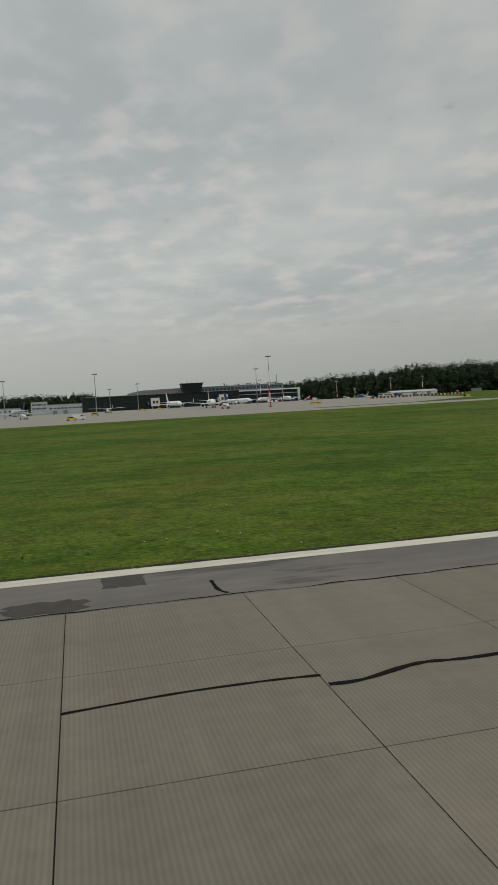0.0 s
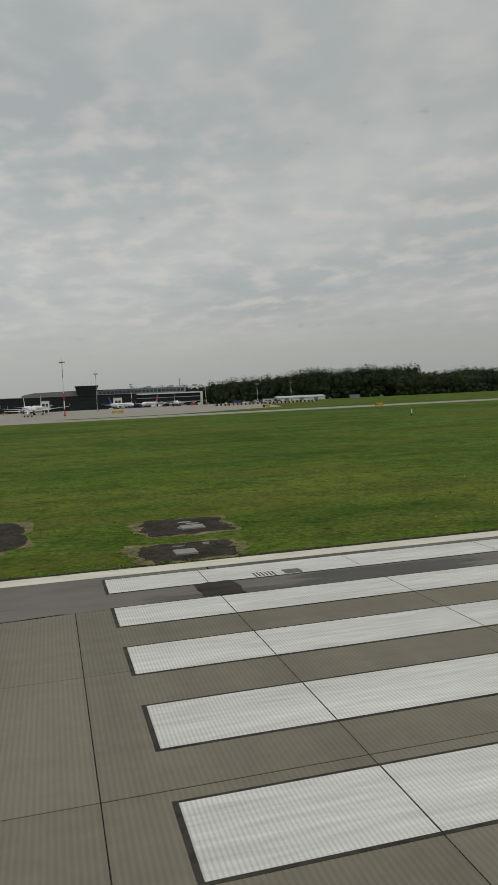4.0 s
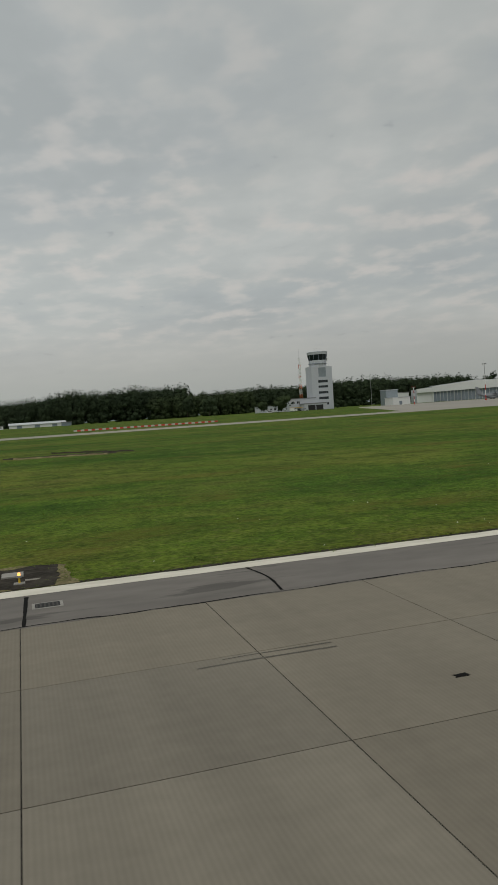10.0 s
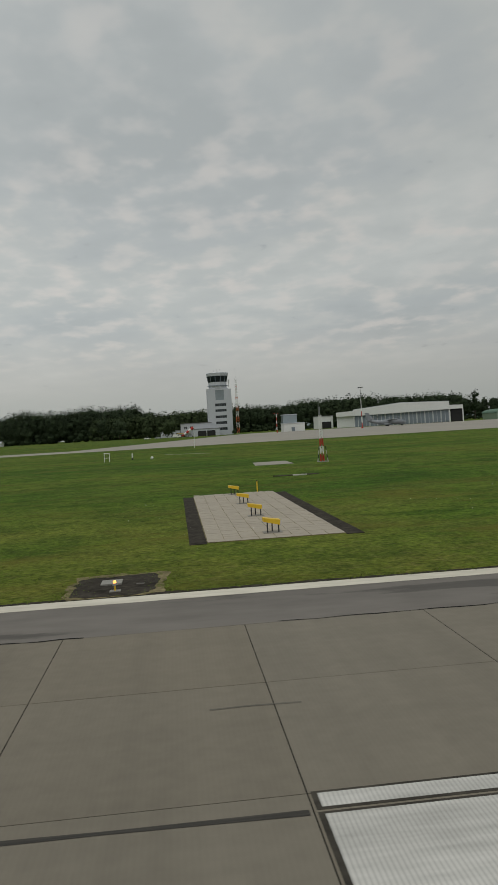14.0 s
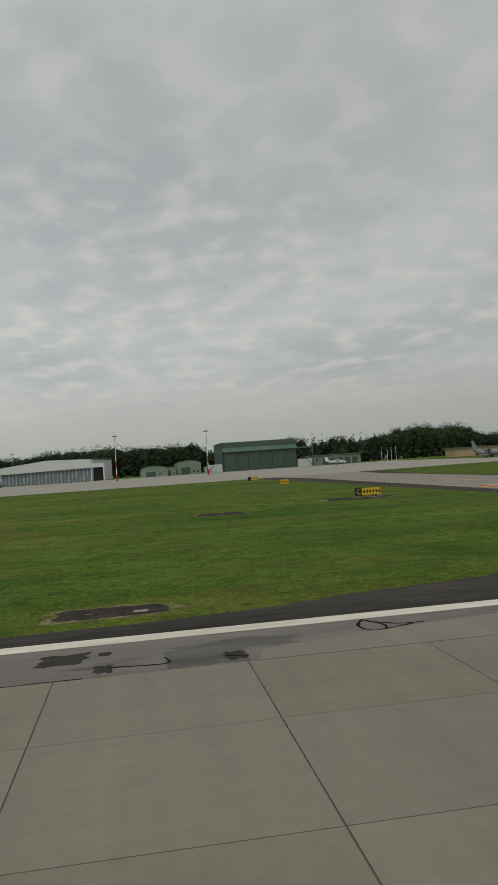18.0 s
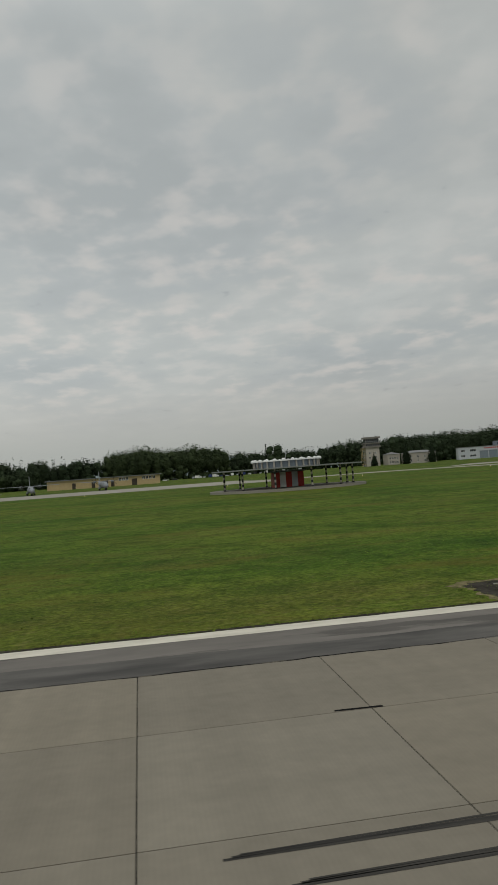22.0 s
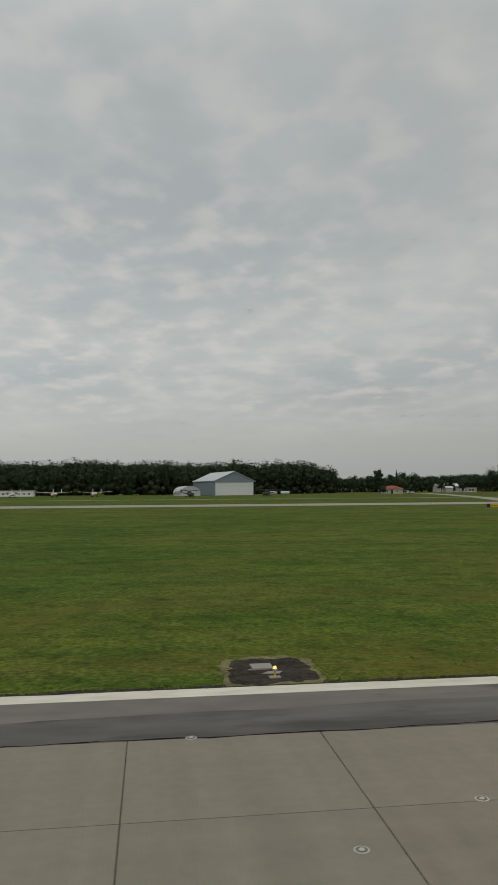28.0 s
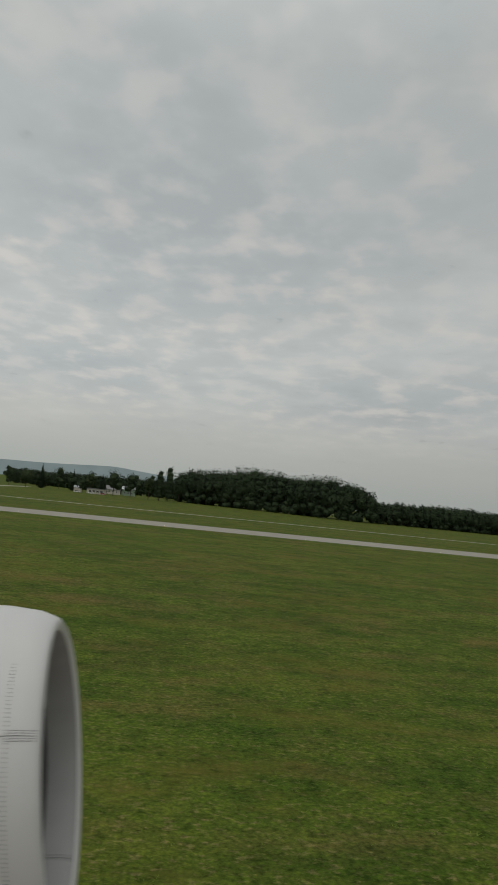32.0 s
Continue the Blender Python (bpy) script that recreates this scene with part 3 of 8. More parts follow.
def smooth_line(points, n=6):
    """Catmull-Rom points through a few x, y points."""
    out = []
    p = [points[0], *points, points[-1]]
    for i in range(1, len(p) - 2):
        for k in range(n):
            t = k / n
            out.append(tuple(0.5 * (2 * p[i][j] + (p[i + 1][j] - p[i - 1][j]) * t + (2 * p[i - 1][j] - 5 * p[i][j] + 4 * p[i + 1][j] - p[i + 2][j]) * t * t
                                    + (3 * p[i][j] - p[i - 1][j] - 3 * p[i + 1][j] + p[i + 2][j]) * t ** 3) for j in (0, 1)))
    return out + [tuple(points[-1])]


# ------------------------------------------------------------------ field and sky line
def make_ground():
    xs_ = [-2600, -400, 0, 800, 1700, 2300, 4300]
    rows_ = [(-2600, 0.0), (-60, 0.0), (-26.2, 0.0), (-26.1, -0.3), (25.38, -0.3), (25.42, 0.0), (60, 0.0), (450, 3.3), (560, 4.0), (1200, 4.0), (4700, 4.0)]
    vs = [(x, y, z) for y, z in rows_ for x in xs_]
    n = len(xs_)
    fs = [(j * n + i, j * n + i + 1, (j + 1) * n + i + 1, (j + 1) * n + i) for j in range(len(rows_) - 1) for i in range(n - 1)]
    solo("ground", Shape().add(vs, fs), GRASS, "mown airfield grass with dry yellow patches", "grass", "structure")


make_ground()


def ridge(name, y, x0, x1, heights, mat, seed, label):
    rnd = random.Random(seed)
    n = 60
    s = Shape()
    ph = [rnd.uniform(0, 6.3) for _ in range(4)]
    vs = []
    for i in range(n + 1):
        t = i / n
        x = x0 + (x1 - x0) * t
        h = float(np.interp(x, *heights)) * (1 + 0.05 * math.sin(9 * t + ph[0]) + 0.03 * math.sin(23 * t + ph[1]))
        vs += [(x, y, -5), (x, y + 60, h), (x, y + 300, -5)]
    fs = []
    for i in range(n):
        o = 3 * i
        fs += [(o, o + 3, o + 4, o + 1), (o + 1, o + 4, o + 5, o + 2)]
    s.add(vs, fs)
    solo(name, s, mat, label, "hill", "structure")


ridge("backdrop", 4150, 300, 3200, ([300, 800, 1400, 1800, 2200, 3200], [20, 85, 112, 84, 30, 6]), HILL, 1, "hazy blue hills on the horizon")

# ------------------------------------------------------------------ runway
ANCHORS = [-60.6, -0.6, 4.27, 8.89, 13.8, 18.66, 22.05, 37.54, 42.46, 61.57, 66.52, 85.89, 89.85, 179.12, 184.05, 215.38, 250.65, 255.67, 259.1, 261.9, 290.81, 295.9, 300.83,
           336.1, 341.09, 379.61, 384.65, 389.56, 424.42, 429.47, 474.06, 525.04, 547.92, 553.0, 656.34, 661.44, 687.86, 745.23, 804.66, 809.85,
           869.43, 874.45, 931.6, 936.73, 1002.1, 1067.57, 1072.67, 1140.78, 1145.9, 1178.38, 1361.45, 1366.55, 1440.6, 1517.0, 1800.0]
CROSS = []
for a, b in zip(ANCHORS, ANCHORS[1:]):
    n = max(1, round((b - a) / 5.0))
    CROSS += [a + (b - a) * k / n for k in range(n)]
CROSS.append(ANCHORS[-1])
LANES = [-24.4, -19.35, -14.35, -9.35, -4.35, 0.65, 5.65, 10.63, 15.60, 20.48]

runway = tagged(new("runway", Shape().box(-60.6, 1800, -26.0, 25.38, -0.29, -0.009).mesh("runway", JOINT)), "grooved grey concrete slab runway with dark joints", "runway", kind="structure")


def slab_points(x0, x1, y0, y1, g, c):
    """Top and chamfer of one slab: g is half the joint's width, c the worn edge."""
    o = [(x0 + g, y0 + g, -0.025), (x1 - g, y0 + g, -0.025), (x1 - g, y1 - g, -0.025), (x0 + g, y1 - g, -0.025)]
    i = [(x0 + g + c, y0 + g + c, 0), (x1 - g - c, y0 + g + c, 0), (x1 - g - c, y1 - g - c, 0), (x0 + g + c, y1 - g - c, 0)]
    return o + i


SLAB_FACES = [(4, 5, 6, 7), (0, 1, 5, 4), (1, 2, 6, 5), (2, 3, 7, 6), (3, 0, 4, 7)]


def make_slabs():
    near, far_v, far_f = [], [], []
    for j in range(len(LANES) - 1):
        y0, y1 = LANES[j], LANES[j + 1]
        for x0, x1 in zip(CROSS, CROSS[1:]):
            if y0 > 5 and 0 - 1 < x0 < 499:
                near.append((x0, x1, y0, y1))
            else:
                pts = slab_points(x0, x1, y0, y1, 0.0095, 0.003)
                o = len(far_v)
                far_v += pts
                far_f += [tuple(k + o for k in q) for q in SLAB_FACES]
    for x0, x1 in zip(CROSS, CROSS[1:]):
        if 696 < x0 < 790 or 1398 < x0 < 1504:
            o = len(far_v)
            far_v += [(x, y, z + 0.004) for x, y, z in slab_points(x0, x1, 20.48, 24.40, 0.0095, 0.003)]
            far_f += [tuple(k + o for k in q) for q in SLAB_FACES]
    return near, far_v, far_f


NEAR_SLABS, FAR_V, FAR_F = make_slabs()
joined = new("slab_field", big_mesh("slab_field", np.array(FAR_V), np.array(FAR_F), SLAB_FAR))
joined.parent = runway
tagged(joined, "weathered concrete slabs", kind="stuff")

shoulder = solo("runway_shoulder", Shape().box(-60.6, 1800, 20.50, 25.38, -0.2, -0.004), ASPHALT, "stained grey asphalt strip along the runway edge", "asphalt", "structure")
solo("edge_line", Shape().box(-60.6, 1800, 24.42, 25.34, -0.01, 0.0045), LINE, "worn white runway edge line", "road marking", "structure")
solo("runway_shoulder_far", Shape().box(-60.6, 1800, -25.9, -24.42, -0.2, -0.004), ASPHALT, "grey asphalt strip on the far edge", "asphalt", "structure")


# a darker strip of asphalt with a wandering edge runs along the slabs
rs = random.Random(31)
for xa, xb, yb in ((904.0, 1188.0, 22.7), (1204.0, 1392.0, 22.5), (600.0, 655.0, 21.6), (1520.5, 1566.0, 22.6)):
    edge = [(xb - k * 2.2, yb + 0.55 * math.sin(k * 0.21) * math.sin(k * 0.067 + 1) + rs.uniform(-0.16, 0.16)) for k in range(int((xb - xa) / 2.2) + 1)]
    solo("shoulder_strip", Shape().slab([(xa, 20.51), (xb, 20.51)] + edge, -0.02, -0.001), DAMP, "dark stained asphalt strip along the slabs", "asphalt", "structure")


def patch(name, x0, x1, y0, y1, mat, z, label, seed, rag=0.12, parent=None, cat="patch"):
    """A flat patch with an uneven outline."""
    rnd = random.Random(seed)
    pts = []
    n = 7
    for a, b in (((x0, y0), (x1, y0)), ((x1, y0), (x1, y1)), ((x1, y1), (x0, y1)), ((x0, y1), (x0, y0))):
        for k in range(n):
            t = k / n
            pts.append((a[0] + (b[0] - a[0]) * t + rnd.uniform(-rag, rag) * (x1 - x0), a[1] + (b[1] - a[1]) * t + rnd.uniform(-rag, rag) * (y1 - y0)))
    s = Shape().slab(pts, z - 0.05, z)
    if parent:
        return part(name, s, mat, parent, label)
    return solo(name, s, mat, label, cat, "structure")


# threshold stripes, touchdown and aiming marks
def mark(name, x0, x1, y0, y1, label):
    t = thing(name, label, "road marking", 0, 0, 0)
    t["kind"] = "structure"
    part("border", Shape().box(x0 - 0.09, x1 + 0.09, y0 - 0.07, y1 + 0.07, -0.01, 0.004), BORDER, t, "dark border")
    cuts = [x0] + [c for c in CROSS if x0 + 0.3 < c < x1 - 0.3] + [x1]
    for a, b in zip(cuts, cuts[1:]):
        part("paint", Shape().box(a + (0.014 if a > x0 else 0), b - (0.014 if b < x1 else 0), y0, y1, -0.01, 0.008), PAINT if name == "threshold_stripe" else WORN_PAINT, t)
    return t


for k in range(6):
    mark("threshold_stripe", 86.9, 117.0, 8.5 + 3.43 * (k - 1), 10.25 + 3.43 * (k - 1), "white threshold stripe with a dark border")
mark("touchdown_mark", 230.5, 253.0, 8.1, 9.8, "white touchdown bar with a dark border")
mark("touchdown_mark", 380.0, 402.5, 8.05, 9.78, "white touchdown bar with a dark border")
mark("touchdown_mark", 474.2, 519.0, 4.2, 10.0, "broad white aiming point block")
mark("touchdown_mark", 474.2, 519.0, 10.2, 10.6, "narrow white strip beside the aiming point block")

# bitumen-sealed cracks
CRACKS = []
CRACKS += [
    ([(-0.6, 13.7), (1.4, 13.9), (3.2, 13.9), (4.3, 13.8)], 0.10), ([(4.3, 13.3), (5.0, 13.3), (6.3, 13.7), (7.4, 13.6), (9.5, 13.65)], 0.15),
]
CRACKS += [
    ([(3.7, 22.5), (3.7, 21.3), (3.9, 20.8)], 0.12), ([(15.9, 13.2), (17.3, 13.4), (18.7, 13.5)], 0.10), ([(12.0, 11.2), (12.6, 11.9), (13.4, 12.2), (14.4, 12.0)], 0.12),
]
CRACKS += [
    ([(37.5, 15.1), (38.2, 15.6)], 0.12), ([(35.3, 12.5), (36.3, 12.55)], 0.10), ([(60.5, 10.65), (60.6, 11.1), (61.0, 11.7), (61.6, 12.1)], 0.14),
]
CRACKS += [
    ([(65.2, 15.6), (65.5, 14.8), (66.5, 13.8)], 0.10), ([(67.0, 12.9), (69.5, 13.2)], 0.10), ([(179.2, 12.5), (180.0, 12.35), (180.6, 11.6), (180.9, 10.75)], 0.10),
]
CRACKS += [
    ([(220.4, 12.3), (219.3, 11.5), (219.4, 11.1), (219.0, 10.7)], 0.14), ([(341.2, 12.3), (340.4, 11.9), (340.0, 11.4), (339.8, 10.7)], 0.14),
]
CRACKS += [
    ([(379.6, 23.93), (379.62, 22.6), (379.4, 21.6), (379.5, 20.6), (379.4, 19.6), (379.52, 18.8), (379.38, 18.0), (379.5, 17.0), (379.3, 15.68)], 0.16), ([(379.6, 22.6), (380.1, 21.6), (380.3, 20.6)], 0.06), ([(250.3, 13.6), (250.3, 10.65)], 0.13), ([(166.0, 12.0), (167.0, 11.4), (167.4, 10.8)], 0.14),
]
CRACKS += [
    ([(160.5, 14.0), (161.2, 12.6), (162.3, 12.9)], 0.10), ([(935.9, 15.7), (937.0, 15.65)], 0.10), ([(1438.9, 20.55), (1440.2, 22.0), (1441.3, 22.2), (1442.6, 21.5), (1443.5, 20.55)], 0.12),
]
CRACKS += [
    ([(1446.4, 21.6), (1449.2, 21.4), (1453.0, 21.4)], 0.12), ([(1447.2, 21.5), (1447.7, 21.1), (1448.1, 20.6)], 0.10), ([(1184.5, 23.6), (1185.5, 21.2)], 0.10), ([(1137.5, 23.6), (1138.4, 22.4)], 0.08), ([(338.2, 20.9), (341.5, 21.0)], 0.07),
]
CRACKS += [
    ([(177.0, 20.6), (184.0, 20.7)], 0.07), ([(214.0, 20.7), (216.5, 20.8), (217.2, 22.0), (219.5, 22.3)], 0.09), ([(60.8, 24.2), (60.9, 22.4), (61.4, 20.7)], 0.12),
]
CRACKS += [
    ([(183.0, 24.3), (184.4, 22.0), (185.0, 20.6)], 0.10), ([(291.0, 24.2), (290.9, 20.6)], 0.12), ([(17.0, 20.7), (20.0, 20.8), (24.0, 21.5), (30.0, 21.8)], 0.07),
]
CRACKS += [
    ([(555.0, 24.2), (553.4, 22.2), (553.0, 20.6)], 0.10), ([(530.58, 24.36), (530.7, 22.5), (530.86, 20.59)], 0.09), ([(388.44, 20.37), (388.5, 19.6), (388.49, 18.88)], 0.06),
]
CRACKS += [
    ([(692.3, 24.3), (691.9, 23.4), (692.2, 22.6), (693.6, 23.0)], 0.10), ([(692.3, 24.2), (692.7, 23.3), (692.6, 22.6)], 0.10), ([(692.4, 23.9), (693.2, 23.2), (694.0, 23.1)], 0.09),
]
CRACKS += [
    ([(684.0, 21.4), (685.6, 21.2), (685.6, 21.9)], 0.09), ([(298.3, 24.4), (298.5, 22.6), (298.3, 20.7)], 0.09), ([(811.2, 24.4), (811.6, 23.6)], 0.10), ([(812.6, 22.6), (813.8, 21.2)], 0.07),
]
CRACKS += [
    ([(260.45, 24.4), (260.2, 23.0), (260.0, 20.6)], 0.09), ([(261.1, 24.4), (261.0, 22.4), (260.9, 20.6)], 0.08), ([(260.0, 20.6), (259.6, 20.75), (258.7, 20.55)], 0.07), ([(261.0, 21.4), (261.5, 20.8), (262.6, 20.6)], 0.06), ([(265.4, 24.0), (265.1, 22.6)], 0.09), ([(1521.4, 25.0), (1520.6, 23.6)], 0.08), ([(1605.86, 24.3), (1605.95, 23.07), (1606.1, 21.8), (1606.2, 20.6)], 0.12),
]
for pts, w in CRACKS:
    solo("sealed_crack", ribbon(smooth_line(pts), w, 0.005, 0.3, False), TAR, "black bitumen-sealed crack in the pavement", "crack", "structure")
patch("repair_patch", 1606.5, 1609.0, 20.8, 22.2, DARK_ASPHALT, 0.004, "dark asphalt repair patch", 63, 0.06)
patch("repair_patch", 0.45, 1.75, 22.9, 24.35, DARK_ASPHALT, 0.004, "dark bitumen repair patch", 3, 0.05)
patch("repair_patch", -2.2, -0.1, 20.7, 22.0, DARK_ASPHALT, 0.004, "dark asphalt repair patch", 4, 0.12)
patch("repair_patch", 89.4, 90.6, 20.65, 22.2, BLACKTOP, 0.012, "dark bitumen repair patch", 5, 0.04)
patch("repair_patch", 92.3, 92.85, 22.25, 22.8, WEATHERED, 0.013, "grey asphalt repair in the white stripe", 6, 0.06)
solo("repair_patch", Shape().slab([(260.2, 23.4), (261.0, 23.5), (260.95, 22.0), (261.1, 20.56), (260.05, 20.56), (260.1, 22.2)], -0.04, 0.003), DARK_ASPHALT, "dark asphalt repair between two cracks", "patch", "structure")
solo("repair_patch", Shape().slab([(258.98, 15.6), (259.14, 15.45), (259.24, 15.1), (259.2, 14.5), (259.02, 14.75)], -0.04, 0.005), EARTH, "dark chipped joint repair", "patch", "structure")
solo("repair_patch", Shape().slab([(250.67, 11.15), (250.86, 11.25), (250.93, 11.6), (250.88, 11.95), (250.67, 12.15)], -0.04, 0.005), TAR, "dark chipped joint repair", "patch", "structure")
solo("repair_patch", Shape().slab([(52.0, 24.35), (53.1, 24.3), (52.7, 22.6), (52.1, 20.6), (51.0, 20.6), (51.5, 22.4)], -0.04, 0.003), DAMP, "dark bitumen repair strip across the asphalt", "patch", "structure")
solo("repair_patch", Shape().slab([(1441.9, 26.3), (1442.05, 26.3), (1442.5, 25.2), (1442.75, 24.65), (1442.6, 24.6), (1442.3, 25.1)], 0.0, 0.048), TAR, "black sealed crack across the white line", "crack", "structure")
patch("repair_patch", 547.2, 548.4, 21.2, 23.0, DARK_ASPHALT, 0.004, "dark asphalt repair patch", 9, 0.1)
patch("repair_patch", 685.6, 687.9, 20.65, 22.7, DAMP, 0.004, "dark asphalt repair patch", 10, 0.05)
patch("repair_patch", 681.9, 683.3, 22.2, 23.5, BLACKTOP, 0.004, "dark broken asphalt patch", 12, 0.10)
patch("repair_patch", 683.65, 684.0, 22.9, 23.3, BLACKTOP, 0.004, "dark broken asphalt patch", 13, 0.10)
patch("repair_patch", 683.6, 684.1, 20.9, 21.7, BLACKTOP, 0.004, "dark broken asphalt patch", 14, 0.12)
patch("repair_patch", 687.3, 687.9, 20.9, 21.7, BLACKTOP, 0.009, "dark broken asphalt patch", 15, 0.15)
solo("runway_widening", Shape().slab([(688.2, 20.50), (697.42, 20.50), (697.42, 23.35), (693.0, 22.75), (688.5, 21.75)], -0.05, 0.004), SLAB_FAR, "concrete wedge where the runway widens", "concrete", "structure")
patch("repair_patch", 298.85, 299.15, 12.22, 12.38, TAR, 0.005, "small dark repair in a slab", 16, 0.08)
patch("repair_patch", 771.8, 772.2, 17.5, 17.7, TAR, 0.005, "small dark repair in a slab", 17, 0.08)
patch("repair_patch", 809.65, 810.0, 15.58, 15.70, TAR, 0.005, "dark chipped joint corner", 18, 0.15)
for x0, x1, y, gauge in ((294.4, 297.6, 15.1, 0.32), (256.2, 263, 11.5, 0.32), (429.0, 432.0, 11.3, 0.22), (426.3, 428.15, 8.13, 0.22), (426.35, 426.8, 15.56, 0.12), (428.1, 429.0, 14.23, 0.12), (522.5, 524.0, 12.0, 0.15), (524.3, 524.9, 12.4, 0.12),
                         (553, 557, 13.0, 0.32), (472.8, 474.6, 14.3, 0.1), (1172, 1180, 13.9, 0.32), (700, 720, 13.0, 0.32), (334.2, 334.9, 8.48, 0.14), (337.0, 337.5, 8.55, 0.14), (337.55, 339.16, 13.1, 0.1), (377.9, 379.1, 8.92, 0.14), (217.3, 218.6, 8.95, 0.12)):
    s = Shape()
    for d in (0, gauge) if gauge > 0.2 else (0,):
        r = ribbon([(x0 + d * 2, y + d), (x0 + (x1 - x0) * 0.4, y + d + 0.03), (x1, y + d - 0.02)], 0.06, 0.0045, 0.5, False)
        s.add(r.v, r.f)
    solo("tyre_mark", s, RUBBER, "dark rubber skid mark along the runway", "tyre mark", "structure")
s = Shape()
for d, w in ((0.0, 0.07), (0.08, 0.06)):
    r = ribbon([(336.1 + 3 * d, 7.46 + d), (341.0, 7.47 + d), (346.0 - 4 * d, 7.5 + d), (352.0 - 6 * d, 7.5 + d)], w, 0.0045, 0.35, False)
    s.add(r.v, r.f)
solo("tyre_mark", s, RUBBER, "broad dark rubber skid mark along the runway", "tyre mark", "structure")
for x0, x1, y in ((380.7, 381.9, 8.92), (383.45, 384.45, 8.83)):
    solo("tyre_mark", ribbon([(x0, y), (x0 + 0.5, y + 0.02), (x1, y - 0.01)], 0.07, 0.012, 0.5, False), RUBBER, "dark rubber scuff on the white paint", "tyre mark", "structure")
for x in (379.17, 379.98):
    solo("slab_joint", ribbon([(x, 8.0), (x + 0.01, 9.3), (x, 10.6)], 0.035, 0.0135, 0.2, False), JOINT, "dark sealed cross joint beside the white bar", "joint", "structure")
patch("repair_patch", 380.25, 380.55, 21.85, 22.1, WASHED, 0.004, "small pale worn mark in the asphalt strip", 62, 0.15)
solo("tyre_mark", ribbon([(469.5, 10.16), (471.2, 10.13), (474.0, 10.08)], 0.13, 0.0045, 0.3, False), RUBBER_FRESH, "dark rubber band before the white block", "tyre mark", "structure")
solo("slab_joint", ribbon([(253.5, 12.50), (256.0, 12.48), (261.9, 12.44)], 0.05, 0.003, 0.2, False), JOINT, "dark sealed lengthwise slab joint", "joint", "structure")
for x0, x1, y in ((932.8, 968, 10.05), (933.6, 968, 9.15)):
    s = Shape()
    for d, w in ((0.0, 0.09), (0.085, 0.08), (0.165, 0.05)):
        r = ribbon([(x0 + d * 1.5, y + d * 0.55), (x0 + 4 + d, y + d + 0.03), (x0 + (x1 - x0) * 0.5, y + d + 0.05), (x1, y + d)], w, 0.0045, 0.3, False)
        s.add(r.v, r.f)
    solo("tyre_mark", s, RUBBER_FRESH, "fresh black rubber skid mark along the runway", "tyre mark", "structure")
for x, y in ((23.3, 22.6), (220.2, 22.7), (291.6, 22.8), (339.2, 23.6), (552.9, 22.9), (1518.4, 22.8), (429.25, 22.7), (91.68, 22.54)):
    d = thing("drain_grate", "rusty iron drain grate in the asphalt strip", "drain", x, y, -0.004, "runway drains")
    part("rim", Shape().box(-0.45, 0.45, -0.36, 0.36, -0.05, 0.008), COVER, d, "pale concrete rim")
    # no hole is cut: a flat black plate stands in for the unlit shaft
    part("pit", Shape().box(-0.36, 0.36, -0.28, 0.28, -0.05, 0.010), TYRE, d, "black plate for the shade in the shaft")
    for k in range(6):
        part("bar", Shape().box(-0.34 + 0.12 * k, -0.29 + 0.12 * k, -0.28, 0.28, 0.0, 0.016), IRON, d)
patch("repair_patch", 1067.6, 1068.2, 22.3, 22.55, WASHED, 0.004, "small pale worn mark in the asphalt strip", 61, 0.15)
for x in (58.0, 262.3, 485.8):
    z = ground_z(81.4)
    patch("earth_hollow", x - 2.6, x + 2.2, 80.8, 82.6, EARTH, z + 0.03, "dark hollow round a pit in the grass", int(x), 0.10)
    solo("pit_cover", Shape().box(x - 0.7, x + 0.8, 80.7, 81.3, z - 0.05, z + 0.09), COVER_PALE, "pale concrete pit cover in the grass", "cover", "", "pit covers")
for pts, mat, lab in (([(288.5, 119.6), (292.0, 118.2), (296.0, 117.4), (300.0, 116.2), (305.0, 114.6)], EARTH, "low ridge of dug dark earth in the grass"), ([(290.0, 117.2), (294.0, 116.0), (299.0, 114.6), (303.5, 113.0)], STRAW, "low ridge of dry straw and soil in the grass"),
                      ([(296.0, 128.0), (300.0, 124.0), (304.0, 119.5), (308.0, 116.5)], EARTH, "low ridge of dug dark earth in the grass")):
    rings = [[(x, y - 0.6, ground_z(y) - 0.03), (x, y, ground_z(y) + 0.20 + 0.05 * math.sin(x * 2.3)), (x, y + 0.6, ground_z(y) - 0.03)] for x, y in smooth_line(pts)]
    solo("cable_trench", Shape().loft(rings), mat, lab, "trench", "structure")
for x, y in ((44.0, 6.9), (1363.1, 20.5), (1368.9, 15.7), (1365.8, 13.9), (778.0, 10.4)):
    d = thing("inset_light", "round flush runway light with a pale rim", "light fixture", x, y, 0.0, "flush runway lights")
    part("collar", Shape().tube((0, 0, -0.02), (0, 0, 0.006), 0.15, 0.15, 14), COVER_PALE, d, "pale grout collar")
    part("ring", Shape().tube((0, 0, -0.02), (0, 0, 0.010), 0.115, 0.115, 14), WEATHERED, d)
    part("dome", Shape().tube((0, 0, 0.0), (0, 0, 0.024), 0.07, 0.045, 12), COVER_PALE, d)


